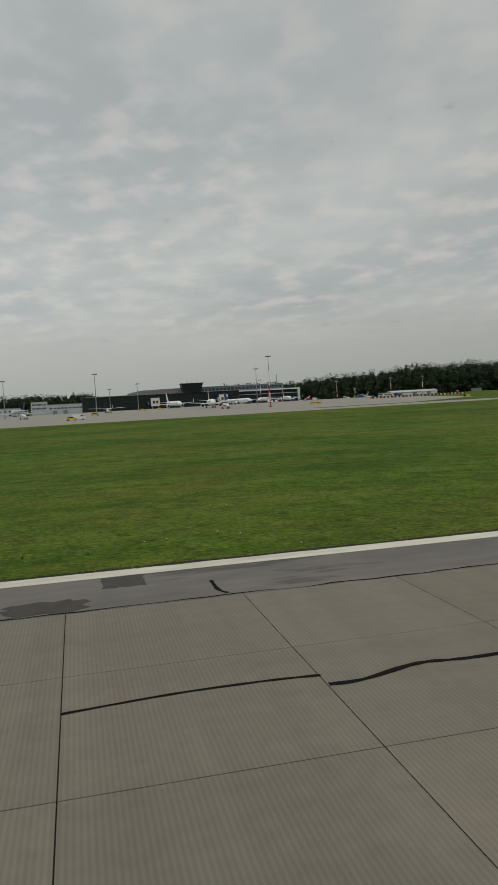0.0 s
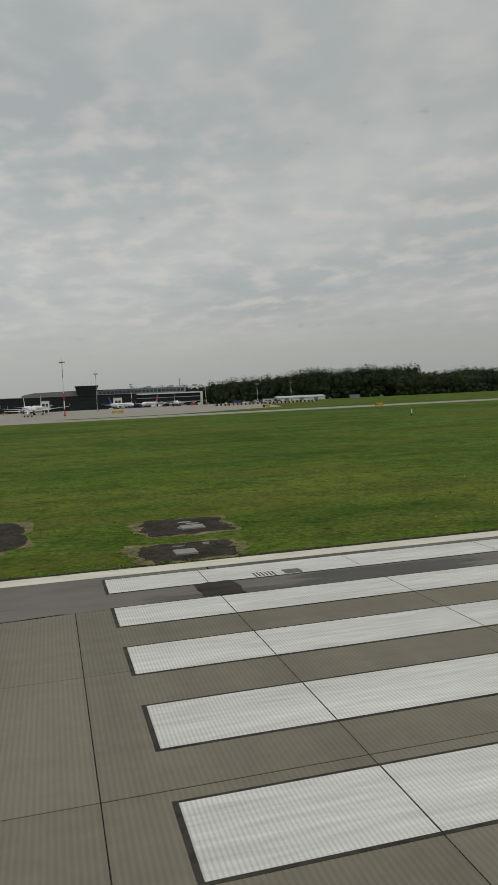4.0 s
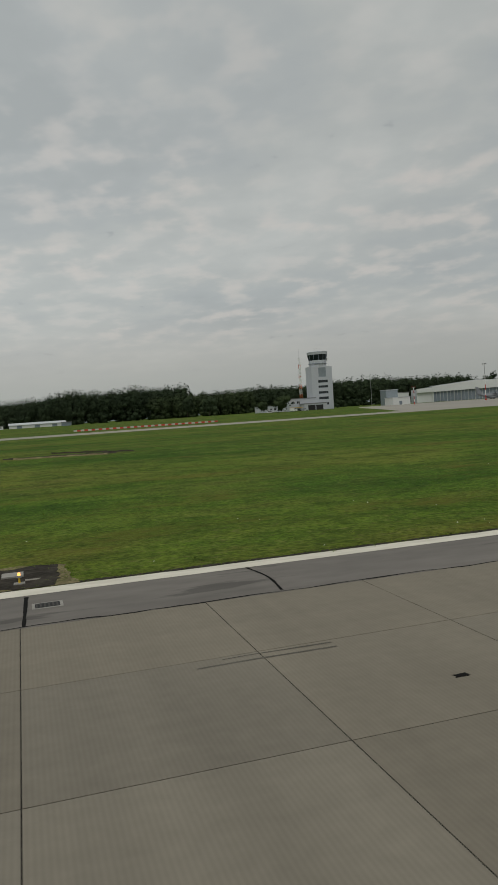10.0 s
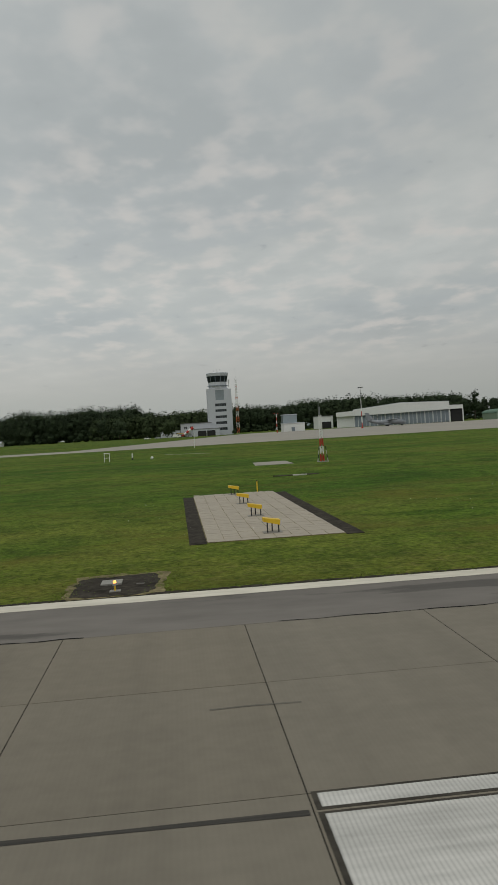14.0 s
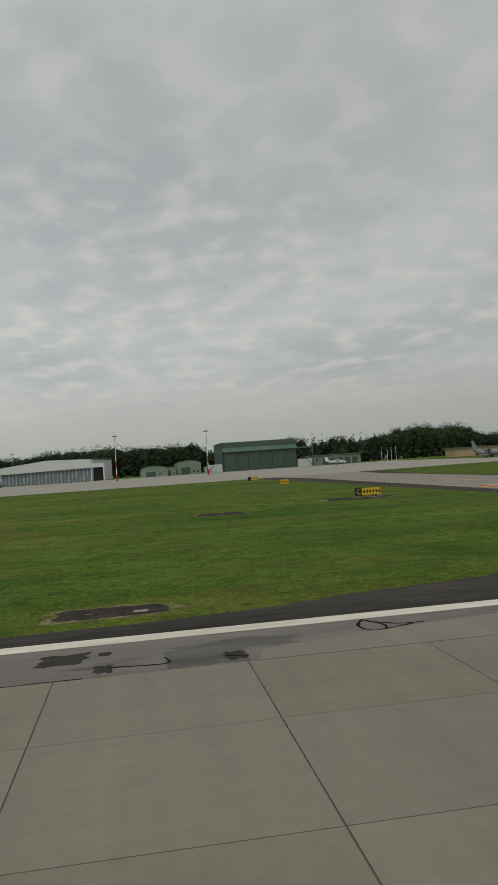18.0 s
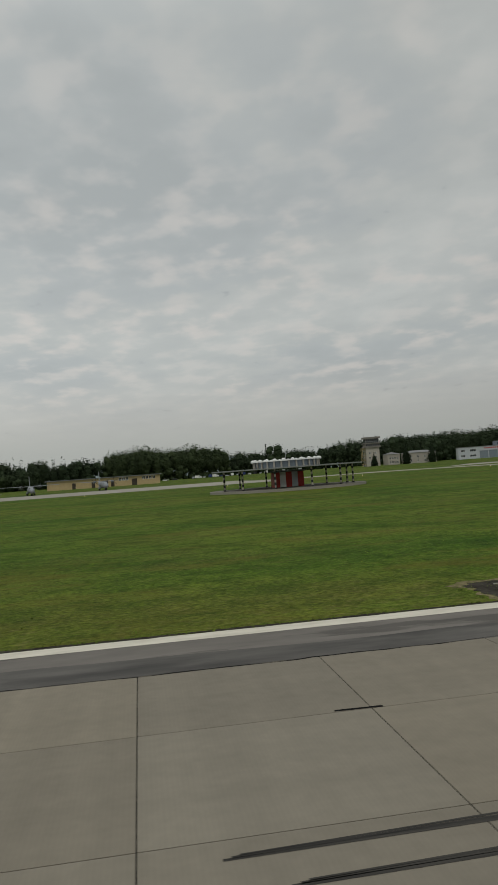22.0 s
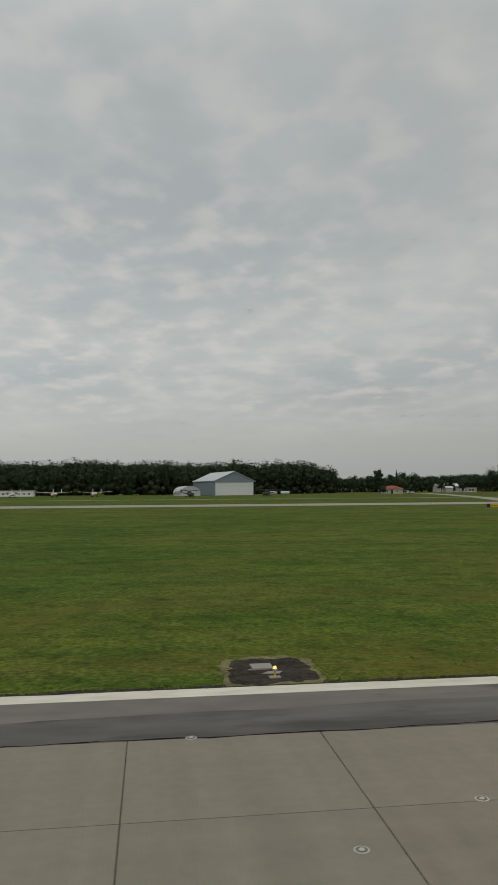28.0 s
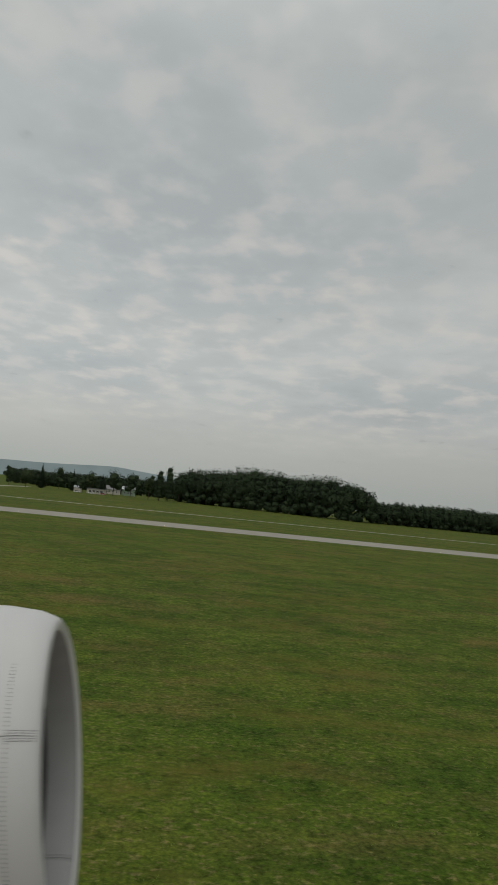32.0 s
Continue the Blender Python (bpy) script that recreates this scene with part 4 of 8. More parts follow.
# ------------------------------------------------------------------ edge lights with their pads in the grass
def blob_outline(x0, x1, y0, y1, seed, grow=0.0, rag=0.07, low=25.44):
    """A worn, rounded outline that fills a box roughly."""
    rnd = random.Random(seed)
    cx_, cy_, hx, hy = (x0 + x1) / 2, (y0 + y1) / 2, (x1 - x0) / 2 + grow, (y1 - y0) / 2 + grow
    waves = [(k, rnd.uniform(0, 6.28), rnd.uniform(0.3, 1.0) * rag / k ** 0.25) for k in (2, 3, 5, 9, 15)]
    pts = []
    for i in range(56):
        a = 2 * math.pi * i / 56
        c, d = math.cos(a), math.sin(a)
        r = (abs(c) ** 6 + abs(d) ** 6) ** (-1 / 6) * (0.98 + sum(w * math.sin(k * a + p) for k, p, w in waves) + rnd.uniform(-0.05, 0.05))
        pts.append((cx_ + hx * r * c, max(low, cy_ + hy * r * d)))
    return pts


def earth_pad(x0, x1, y0, y1, seed, label, straw=True):
    """Bare soil worn into the grass, with a bleached fringe round it."""
    z = ground_z((y0 + y1) / 2) + (0.02 if y1 < 60 else 0.036)
    pad = thing("earth_pad", label, "bare earth")
    pad["kind"] = "structure"
    if straw:
        part("straw_fringe", Shape().slab(blob_outline(x0, x1, y0, y1, seed + 7, 0.34, 0.09), z - 0.05, z - 0.008), STRAW, pad, "bleached straw and soil fringe")
    part("soil", Shape().slab(blob_outline(x0, x1, y0, y1, seed, 0.0, 0.07), z - 0.05, z), EARTH, pad, "dark bare soil")
    rnd = random.Random(seed + 3)
    for _ in range(rnd.randint(0, 3) if y1 < 60 else 0):
        px, py, r = x0 + (x1 - x0) * rnd.uniform(0.15, 0.85), y0 + (y1 - y0) * rnd.uniform(0.3, 0.88), rnd.uniform(0.10, 0.32)
        pts = [(px + r * 1.5 * rnd.uniform(0.6, 1.1) * math.cos(a), py + r * rnd.uniform(0.6, 1.1) * math.sin(a)) for a in (0.5, 2.2, 3.6, 5.3)]
        part("concrete_fragment", Shape().slab(pts, z - 0.02, z + rnd.uniform(0.008, 0.03)), rnd.choice((COVER, WEATHERED, TAXI)), pad, "broken flat piece of concrete")


LIGHT_SHIFT = {0: 0.4, 3: -0.6, 5: 0.45, 8: 0.3, 26: 0.4}
LIGHT_X = [51.8 + 59.75 * n + LIGHT_SHIFT.get(n, 0.0) for n in range(-1, 29)]
LIGHT_X = [x for x in LIGHT_X if not (700 < x < 795 or 1400 < x < 1545)]


def edge_light(x, y=26.35):
    t = thing("runway_edge_light", "small raised runway edge light glowing warm on a concrete cover", "runway light", x, y, 0.0, "runway edge lights")
    part("base_plate", Shape().box(-0.19, 0.19, -0.15, 0.15, -0.05, 0.05), COVER, t, "concrete cover")
    part("stem", Shape().tube((0, 0, 0.04), (0, 0, 0.24), 0.035, 0.03, 8), YEL, t, "yellow stem")
    part("body", Shape().tube((0, 0, 0.24), (0, 0, 0.31), 0.10, 0.09, 10), STEEL, t)
    part("lens", Shape().tube((0, 0, 0.31), (0, 0, 0.40), 0.06, 0.045, 10), LAMP, t, "glowing lens")


for n, x in enumerate(LIGHT_X):
    edge_light(x)
    earth_pad(x - 1.5, x + 1.45, 25.5, 29.3, 100 + n, "bare dark earth round a runway light with a bleached rim", n % 3 != 1)
    c = solo("pit_cover", Shape().box(x - 0.62, x + 0.14, 27.5, 28.3, 0.0, 0.07), COVER, "pale concrete pit cover in bare earth", "cover", "", "pit covers")
PADS = [(21.5, 28.2, 26.0, 33.4), (88.4, 91.9, 25.7, 29.0), (89.0, 92.9, 30.8, 35.0), (50.6, 54.0, 33.0, 36.2), (79.2, 84.2, 30.6, 38.4), (158.5, 161.0, 26.0, 28.5), (218.6, 221.7, 33.2, 35.8),
        (259.2, 262.9, 26.0, 30.6), (377.7, 381.8, 26.0, 31.0), (427.6, 431.0, 31.4, 34.6), (437.6, 441.6, 26.4, 30.2), (551.0, 555.0, 32.6, 33.8), (555.8, 559.7, 25.8, 29.6), (605.0, 609.0, 26.0, 30.0), (681.5, 686.0, 29.0, 31.2),
        ]
PADS += [(945.0, 950.5, 26.0, 30.0), (1030.0, 1034.0, 26.0, 30.0), (1100.0, 1103.6, 27.5, 30.0), (1107.0, 1111.0, 27.0, 31.0), (1186.6, 1202.0, 25.7, 36.5), (1340.0, 1344.0, 26.0, 30.0), (1376.0, 1381.0, 26.2, 29.5),
        (1516.4, 1520.6, 30.4, 34.2), (1515.4, 1519.2, 25.7, 29.6), (1575.0, 1579.5, 31.0, 36.0), (1494.8, 1499.0, 43.4, 46.2), (1648.0, 1652.0, 26.5, 31.0), (448.0, 452.0, 70.0, 72.0), (709.5, 718.5, 93.5, 99.5), (691.5, 697.0, 83.0, 88.0), (120.0, 124.0, 27.0, 30.0)]
for n, (x0, x1, y0, y1) in enumerate(PADS):
    earth_pad(x0, x1, y0, y1, 200 + n, "bare dark earth patch in the grass with a bleached rim")
for x, y in ((26.1, 30.6), (23.3, 28.4), (90.0, 27.0), (52.0, 34.3), (81.2, 34.6), (261.0, 28.6), (439.4, 28.4), (379.8, 28.9), (558.2, 27.7), (1191.0, 27.8), (1517.3, 27.8), (1497.0, 44.6), (91.25, 32.3), (607, 28), (948, 28.4), (1102, 29), (1378.5, 27.6)):
    w = random.uniform(0.36, 0.56)
    solo("pit_cover", Shape().box(x - w, x + w, y - 0.42, y + 0.42, 0.0, 0.075), COVER, "pale concrete pit cover in bare earth", "cover", "", "pit covers")

# ------------------------------------------------------------------ taxiways, aprons, roads
TAXI_LINE = [(-420, 240, 266), (760, 240, 266), (850, 258, 278), (930, 282, 300), (1030, 284, 302), (1090, 250, 266), (1180, 241, 262), (1260, 240, 266), (2350, 240, 266)]
tv, tf = [], []
for n, (x, y0, y1) in enumerate(TAXI_LINE):
    tv += [(x, y0, ground_z(y0) - 0.2), (x, y0, ground_z(y0) + 0.03), (x, y1, ground_z(y1) + 0.03), (x, y1, ground_z(y1) - 0.2)]
    if n:
        tf += [(4 * n - 4 + k, 4 * n + k, 4 * n + k + 1, 4 * n - 3 + k) for k in range(3)]
solo("taxiway_parallel", Shape().add(tv, tf), APRON, "pale concrete parallel taxiway", "taxiway", "structure")
sheet("apron_terminal", [(266, -420, 150), (275, -420, 128), (330, -420, 190), (820, -420, 300)], 0.02, APRON, "pale concrete terminal apron", "apron")
sheet("apron_military", [(266, 436, 845), (325, 459, 850), (442, 502, 850), (480, 520, 850)], 0.02, APRON, "pale concrete apron before the hangars", "apron")
sheet("apron_east", [(266, 845, 985), (330, 845, 975)], 0.024, APRON, "pale concrete parking apron", "apron")
solo("island_line", Shape().box(90, 150, 272, 273, 0, ground_z(272) + 0.05), PAINT, "white kerb line of a grass island", "road marking", "structure")
sheet("grass_island", [(268, 92, 150), (276, 88, 165)], 0.05, GRASS, "grass island beside the taxiway", "grass")

sheet("taxiway_c_shoulder", [(25.39, 640, 798), (26.6, 668, 794), (27.3, 685, 791.5), (28.1, 690.3, 789.7), (29.1, 693, 788.1), (30.4, 700, 786.6), (33.2, 703.5, 783.7), (37.2, 708, 780.5), (43.2, 715, 775), (51.4, 722, 767.8),
      (59, 725.5, 761.5), (70, 727.5, 757), (87, 728.4, 755), (180, 726, 755.5), (240, 722, 762)], 0.012, BLACKTOP, "dark asphalt taxiway shoulder", "taxiway")
sheet("taxiway_c", [(25.39, 701.3, 783.7), (27.5, 702.8, 782.1), (30.9, 705.4, 779.6), (36.3, 710.2, 775), (46.4, 721, 765.2), (54.4, 728, 759), (67.6, 731.5, 754.5), (79, 732, 752.7), (200, 732.4, 753), (240, 729, 757)], 0.032, TAXI,
      "pale concrete taxiway leaving the runway", "taxiway")
sheet("taxiway_d_shoulder", [(25.39, 1380, 1506), (27.5, 1391.5, 1499), (30.5, 1400.5, 1492.6), (34, 1410, 1488.1), (36.8, 1415, 1486.4), (42.6, 1424, 1484.7), (48.2, 1429, 1483.4), (59.1, 1434.1, 1484.3), (70, 1438.5, 1486), (84.4, 1443.8, 1488.5),
      (105, 1450, 1493.2), (132.7, 1456.8, 1499.3), (176, 1467.5, 1511.8), (205, 1474, 1520.5), (240, 1478, 1534)], 0.012, DARK_ASPHALT, "dark asphalt taxiway with wide curves", "taxiway")
sheet("taxiway_d", [(25.39, 1402, 1503), (28, 1411, 1497), (29.9, 1417, 1492.3), (31.3, 1420, 1488.5), (33.4, 1424, 1481.7), (34.5, 1426, 1478.5), (39.2, 1432.6, 1474.7), (48.6, 1437.2, 1467), (54, 1439.3, 1464.9), (58, 1440.8, 1461), (72, 1445.2, 1460.8), (92, 1450.6, 1460.5)], 0.032, TAXI,
      "pale concrete taxiway throat", "taxiway")
sheet("taxiway_d_edge", [(27, 1390.5, 1392.5), (34, 1409.2, 1411), (42, 1422.4, 1423.8), (49, 1428.6, 1429.8), (57, 1432.7, 1433.6), (67.4, 1436.9, 1437.8), (80, 1441.7, 1442.7), (92.7, 1445.9, 1446.9), (105, 1449.5, 1450.4), (154, 1461.7, 1462.7)], 0.018, BLACKTOP, "black bitumen edge of the taxiway", "taxiway")
sheet("taxiway_d_edge_east", [(30.5, 1491.2, 1492.5), (34, 1486.4, 1488.0), (36.8, 1484.6, 1486.3), (42.6, 1482.6, 1484.6), (48.2, 1481.2, 1483.3), (59.1, 1482.1, 1484.2), (84.4, 1486.6, 1488.4), (132.7, 1497.6, 1499.2)], 0.018, BLACKTOP, "black bitumen edge of the taxiway", "taxiway")
sheet("link_road", [(35, 1189.5, 1200.5), (50, 1191, 1199.8), (105, 1190.5, 1199.6), (280, 1195, 1203), (500, 1199, 1206)], 0.036, ROAD, "grey asphalt service road with white edges", "road")
for off in (0.35, -0.35):
    pts = [(1191 + 0.35, 52), (1190.5 + 0.35, 105), (1195 + 0.35, 280), (1199.3, 480)] if off > 0 else [(1199.8 - 0.35, 50), (1199.6 - 0.35, 105), (1203 - 0.35, 280), (1205.7, 480)]
    s = Shape()
    cut = []
    for (xa, ya), (xb, yb) in zip(pts, pts[1:]):
        m = max(1, int((yb - ya) / 15))
        cut += [(xa + (xb - xa) * k / m, ya + (yb - ya) * k / m) for k in range(m)]
    r = ribbon(cut + [pts[-1]], 0.28, 0.045)
    solo("road_line", r, PAINT, "thin white line along the service road", "road marking", "structure")
for k in range(16):
    y = 58 + 3.2 * k
    solo("road_dash", Shape().box(1195.0, 1195.35, y, y + 1.5, ground_z(y), ground_z(y + 1.5) + 0.046), PAINT, "short white dash on the service road", "road marking", "structure")
solo("road_stop_line", Shape().box(1191.6, 1195.0, 84, 84.6, 0, ground_z(84.6) + 0.046), PAINT, "white stop line on the service road", "road marking", "structure")
sheet("mast_path", [(137, 1082, 1085.5), (240, 1085, 1089)], 0.03, APRON, "pale concrete path to the mast", "path")
sheet("mast_path_cross", [(137.5, 1076, 1093.5), (140.5, 1076, 1094)], 0.034, APRON, "pale concrete cross path at the mast", "path")
sheet("far_path", [(358, 1285, 1950), (362, 1285, 1950)], 0.03, APRON, "narrow pale path behind the taxiway", "path")
sheet("east_road", [(266, 1494, 1509), (340, 1516, 1526), (420, 1535, 1544), (510, 1555, 1564), (640, 1563, 1572)], 0.03, APRON, "pale road to the houses", "road")
sheet("mil_path", [(300, 1060, 1092), (330, 1085, 1125)], 0.03, APRON, "pale concrete path before the old tower", "path")
sheet("mil_road", [(266, 905, 945), (300, 960, 1010)], 0.028, APRON, "pale concrete link to the parking apron", "road")
sheet("pad_pale", [(126, 400, 415), (128.5, 401, 417.5), (133, 402, 418)], 0.03, TAXI, "pale concrete pad in the grass", "path")
sheet("pad_pale_2", [(104.5, 483.5, 489), (113, 484, 489)], 0.03, APRON, "small pale concrete pad in the grass", "path")


LAYER = []


solo("kerb_strip", ribbon([(470, 172.7), (480.4, 165)], 1.1, 0.05), APRON, "thin pale concrete strip in the grass", "path", "structure")


def yellow(points, width=0.35, dark=True, n=8, paint=YELLOW):
    line, up = smooth_line(points, n), 0.0035 * (len(LAYER) % 12)
    LAYER.append(up)
    t = thing("taxi_line", "yellow taxiway guide line with a black edge", "road marking")
    t["kind"] = "structure"
    if dark:
        part("border", ribbon(line, width + 0.22, 0.038 + up), TAR, t, "black edge")
    part("paint", ribbon(line, width, 0.044 + up), paint, t)


yellow([(743.6, 240), (743.2, 180), (742.9, 111), (742.6, 60), (742.4, 41.6)], 0.26, False, 3)
yellow([(742.4, 41.6), (743.0, 33.5), (746.7, 25.6), (751.9, 16.9), (760.0, 9.0), (775, 3), (800, -1)], 0.23, False)
yellow([(742.4, 41.6), (741.6, 36.0), (739.8, 31.1), (734.0, 23.0), (724, 12), (708, 3), (690, -1)], 0.23, False)
yellow([(1504.2, 228), (1485, 158), (1466.9, 92.2), (1458.6, 57.9), (1453.5, 39), (1450.5, 29.1), (1448.9, 25.4), (1445.2, 18.8), (1441.7, 14.5), (1434, 8), (1420, 2), (1400, -1.5)], 0.28, True, 16)
yellow([(1466.9, 92.2), (1459.5, 62), (1457.8, 48), (1458.0, 39.8), (1458.8, 32), (1460.5, 24), (1463.5, 16), (1468, 8), (1476, 0)], 0.40, False)
for off in (0.0, 0.55):
    yellow([(1481.6 + off, 217), (1472 + off, 152.8), (1455.8 + off, 94.7), (1442.5 + off, 58.9), (1435.5 + off, 40.0), (1432.0 + off, 33.0), (1424, 28.6 + off), (1405, 26.2 + off)], 0.22, False, 8, YELLOW_PALE)
    yellow([(1514.5 - off, 205), (1502 - off, 165), (1485.9 - off, 113.1), (1479.6 - off, 80), (1476.8 - off, 59.2), (1475.0 - off, 48.5), (1476.2 - off, 40.9), (1478 - off, 36.2 - off), (1481.5 - off, 31.7 - off), (1484.7, 29.2 - off), (1490.6, 26.3 - off)], 0.2, False, 8, YELLOW_PALE)
    yellow([(731.9 + off, 180), (732.4 + off, 95), (731.8 + off, 66), (728 + off, 56), (720.5 + off, 46.4), (710.3 + off, 36.3), (705.7 + off, 30.9), (701.5 + off, 25.4)], 0.17, False, 8, YELLOW_PALE)
    yellow([(753 - off, 180), (752.4 - off, 95), (753.6 - off, 70), (758.0 - off, 56), (765.0 - off, 46.4), (774.7 - off, 36.3), (779.3 - off, 30.9), (783.5 - off, 25.5)], 0.17, False, 8, YELLOW_PALE)
for y, x0, x1 in ((99.0, 733, 752.2), (94.5, 1450.5, 1491)):
    for k in range(4):
        zz = ground_z(y + 0.6 * k)
        if k < 2:
            solo("hold_line", Shape().box(x0, x1, y + 0.6 * k, y + 0.6 * k + 0.3, zz, zz + 0.05), YELLOW, "solid yellow holding line", "road marking", "structure")
        else:
            s = Shape()
            x = x0
            while x < x1 - 1:
                s.box(x, x + 0.9, y + 0.6 * k, y + 0.6 * k + 0.3, zz, zz + 0.05)
                x += 1.8
            solo("hold_line", s, YELLOW, "dashed yellow holding line", "road marking", "structure")
for x, y, big in ((738.0, 102.5, 0), (748.5, 102.5, 0), (1464.2, 96.9, 1), (1474.2, 95.0, 1)):
    t = thing("runway_holding_panel", "red painted ground panel with white runway numbers" if big else "red painted ground panel with white characters as bars", "road marking", x, y, ground_z(y) + 0.05)
    t["kind"] = "structure"
    hw, hd = (4.4, 2.6) if big else (3.4, 1.6)
    part("panel", Shape().box(-hw, hw, -hd, hd, -0.05, 0.035), RED_PAINT, t)
    if big:
        cu = bpy.data.curves.new("numbers", "FONT")
        cu.body, cu.size, cu.align_x, cu.align_y = "07-25", 3.0, "CENTER", "CENTER"
        cu.extrude = 0.004
        cu.materials.append(LINE)
        ob = new("numbers", cu)
        ob.parent = t
        ob.matrix_local = pose(0, 0, 0.042, 0, 0, 180) @ Matrix.Diagonal((1.0, 1.35, 1.0, 1.0))
        tagged(ob, "white painted runway numbers")
    for k in range(0 if big else 5):
        x0 = -hw * 0.82 + hw * 0.37 * k
        part("bar", Shape().box(x0, x0 + hw * 0.2, -hd * 0.7, hd * 0.7, 0, 0.045), PAINT, t)
for xa, ya, xb, yb, w in ((1482.8, 31.1, 1486.5, 35.6, 0.85), (1477.0, 59.3, 1482.7, 57.8, 0.6), (1486.4, 113.3, 1491.3, 112.1, 0.6), (1441.6, 73.2, 1447.3, 72.7, 0.6), (1429.0, 42.8, 1436.2, 42.8, 0.5), (1458.2, 125.0, 1463.9, 124.7, 0.5), (1468.4, 160.4, 1473.3, 161.9, 0.5), (1472.7, 196.4, 1478.3, 195.0, 0.5), (1493.1, 142.4, 1498.8, 142.6, 0.5), (1501.7, 172.2, 1506.7, 170.9, 0.5)):
    solo("shoulder_bar", ribbon([(xa, ya), (xb, yb)], w, 0.05), YELLOW_PALE, "yellow bar painted on the shoulder", "road marking", "structure")
for k in range(7):
    for off in (-0.5, 0.5):
        y = 99.5 + 6.0 * k
        x = 1468.9 + (y - 97.5) * 0.2648 + off
        solo("centre_dash", ribbon([(x, y), (x + 1.0, y + 3.8)], 0.3, 0.052), YELLOW, "short yellow dash beside the taxiway centre line", "road marking", "structure")
THROAT_CRACKS = [[(1454.7, 60.6), (1457.3, 61.1)], [(1454.1, 57.0), (1456.3, 57.5)], [(1453.5, 50.2), (1454.8, 51.1)], [(1451.2, 45.1), (1453.3, 45.7)], [(1447.3, 43.1), (1452.5, 43.3)], [(1451.9, 41.2), (1457.9, 41.0)],
                 [(1455.3, 43.7), (1460.5, 44.7)], [(1448.7, 34.7), (1449.8, 35.5), (1450.6, 35.2)], [(1452.9, 34.4), (1457.3, 34.1)], [(1444.2, 31.4), (1446.1, 31.1), (1453.6, 30.5)], [(1445.9, 30.2), (1446.9, 30.7), (1447.8, 30.8)],
                 [(1443.1, 27.4), (1444.3, 26.6), (1445.0, 25.7)], [(1458.3, 65.8), (1459.6, 69.4)], [(1440.3, 65.9), (1441.0, 63.8), (1442.4, 62.6)], [(1434.0, 49.6), (1435.4, 49.4)],
                 [(1436.6, 30.9), (1441.4, 31.1)]]
THROAT_CRACKS += [[(1456.3, 40.9), (1457.6, 40.95), (1459.3, 42.35)], [(1453.6, 47.0), (1457.2, 46.6)], [(1458.9, 50.6), (1461, 50.4), (1463.5, 51.0)], [(1458.6, 49.7), (1459.2, 49.4), (1459.4, 48.4)], [(1463.1, 52.7), (1462.85, 51.0)], [(1456.9, 42.3), (1457.2, 41.2)]]
solo("sealed_crack", ribbon(smooth_line([(1437.1, 48.6), (1439.0, 53.4), (1440.5, 57.0), (1442.3, 62.0), (1443.5, 65.4), (1444.9, 71.2), (1447.1, 79.0), (1450.8, 93.0)], 9), 0.24, 0.066, 0.75), TAR, "broad ragged bitumen-sealed crack along the taxiway edge", "crack", "structure")
for k, pts in enumerate(THROAT_CRACKS):
    solo("sealed_crack", ribbon(smooth_line(pts), 0.15 if pts[0][1] > 40 else 0.10, 0.043 + 0.0008 * k, 0.35), TAR, "black bitumen-sealed crack in the taxiway", "crack", "structure")
sheet("taxiway_d_weathered", [(36, 1423.5, 1429.6), (42, 1429.6, 1434.2), (49, 1433.4, 1437.4), (57, 1436.2, 1440.5), (67.4, 1440.3, 1443.9), (80, 1444.4, 1447.5), (92.7, 1448.0, 1450.8)], 0.024, WEATHERED, "weathered grey asphalt strip beside the taxiway", "taxiway")
for x in (728.0, 733.5, 738.8, 743.9, 749.0, 754.2, 759.5, 765):
    y1 = 62 if 731 < x < 754 else 40
    solo("taxi_joint", ribbon([(x, 25.5), (x, y1)], 0.035, 0.037), FAINT_JOINT, "dark joint in the taxiway concrete", "joint", "structure")
for x0, y1, lean in ((1432.4, 40, 0.27), (1437.5, 71, 0.25), (1442.7, 80, 0.245), (1447.8, 74, 0.265), (1453.0, 52, 0.265), (1458.2, 46, 0.2), (1463.4, 42, 0.22), (1468.4, 38, 0.2), (1473.2, 36, 0.2), (1477.9, 33.5, 0.2), (1482.9, 30.4, 0.28), (1490.0, 30.6, -0.19)):
    solo("taxi_joint", ribbon([(x0, 25.5), (x0 + (y1 - 25.5) * lean, y1)], 0.032, 0.037), JOINT, "dark joint in the taxiway concrete", "joint", "structure")
for k, (pts, w) in enumerate((([(1438.5, 34), (1441.5, 46), (1446.5, 62), (1451, 78)], 0.7), ([(1445.2, 49.5), (1444.9, 41), (1446.5, 33)], 0.5), ([(1439.5, 38), (1443.5, 36.2), (1451, 38.2)], 0.45), ([(1450.2, 37.5), (1454, 33), (1460, 30.5)], 0.45))):
    solo("washed_streak", ribbon(smooth_line(pts), w, 0.0345 - 0.0006 * k, 0.25), WASHED, "pale washed streak on the taxiway concrete", "stain", "structure")
for y in (31, 36.5, 42, 47.5, 53):
    w = 12 if y > 40 else 22
    solo("taxi_joint", ribbon([(742.5 - w, y), (742.5 + w, y)], 0.035, 0.037), FAINT_JOINT, "dark joint in the taxiway concrete", "joint", "structure")
    solo("taxi_joint", ribbon([(1440 + (2 if y > 50 else 0), y), (1440 + w * 1.5, y)], 0.035, 0.037), JOINT, "dark joint in the taxiway concrete", "joint", "structure")


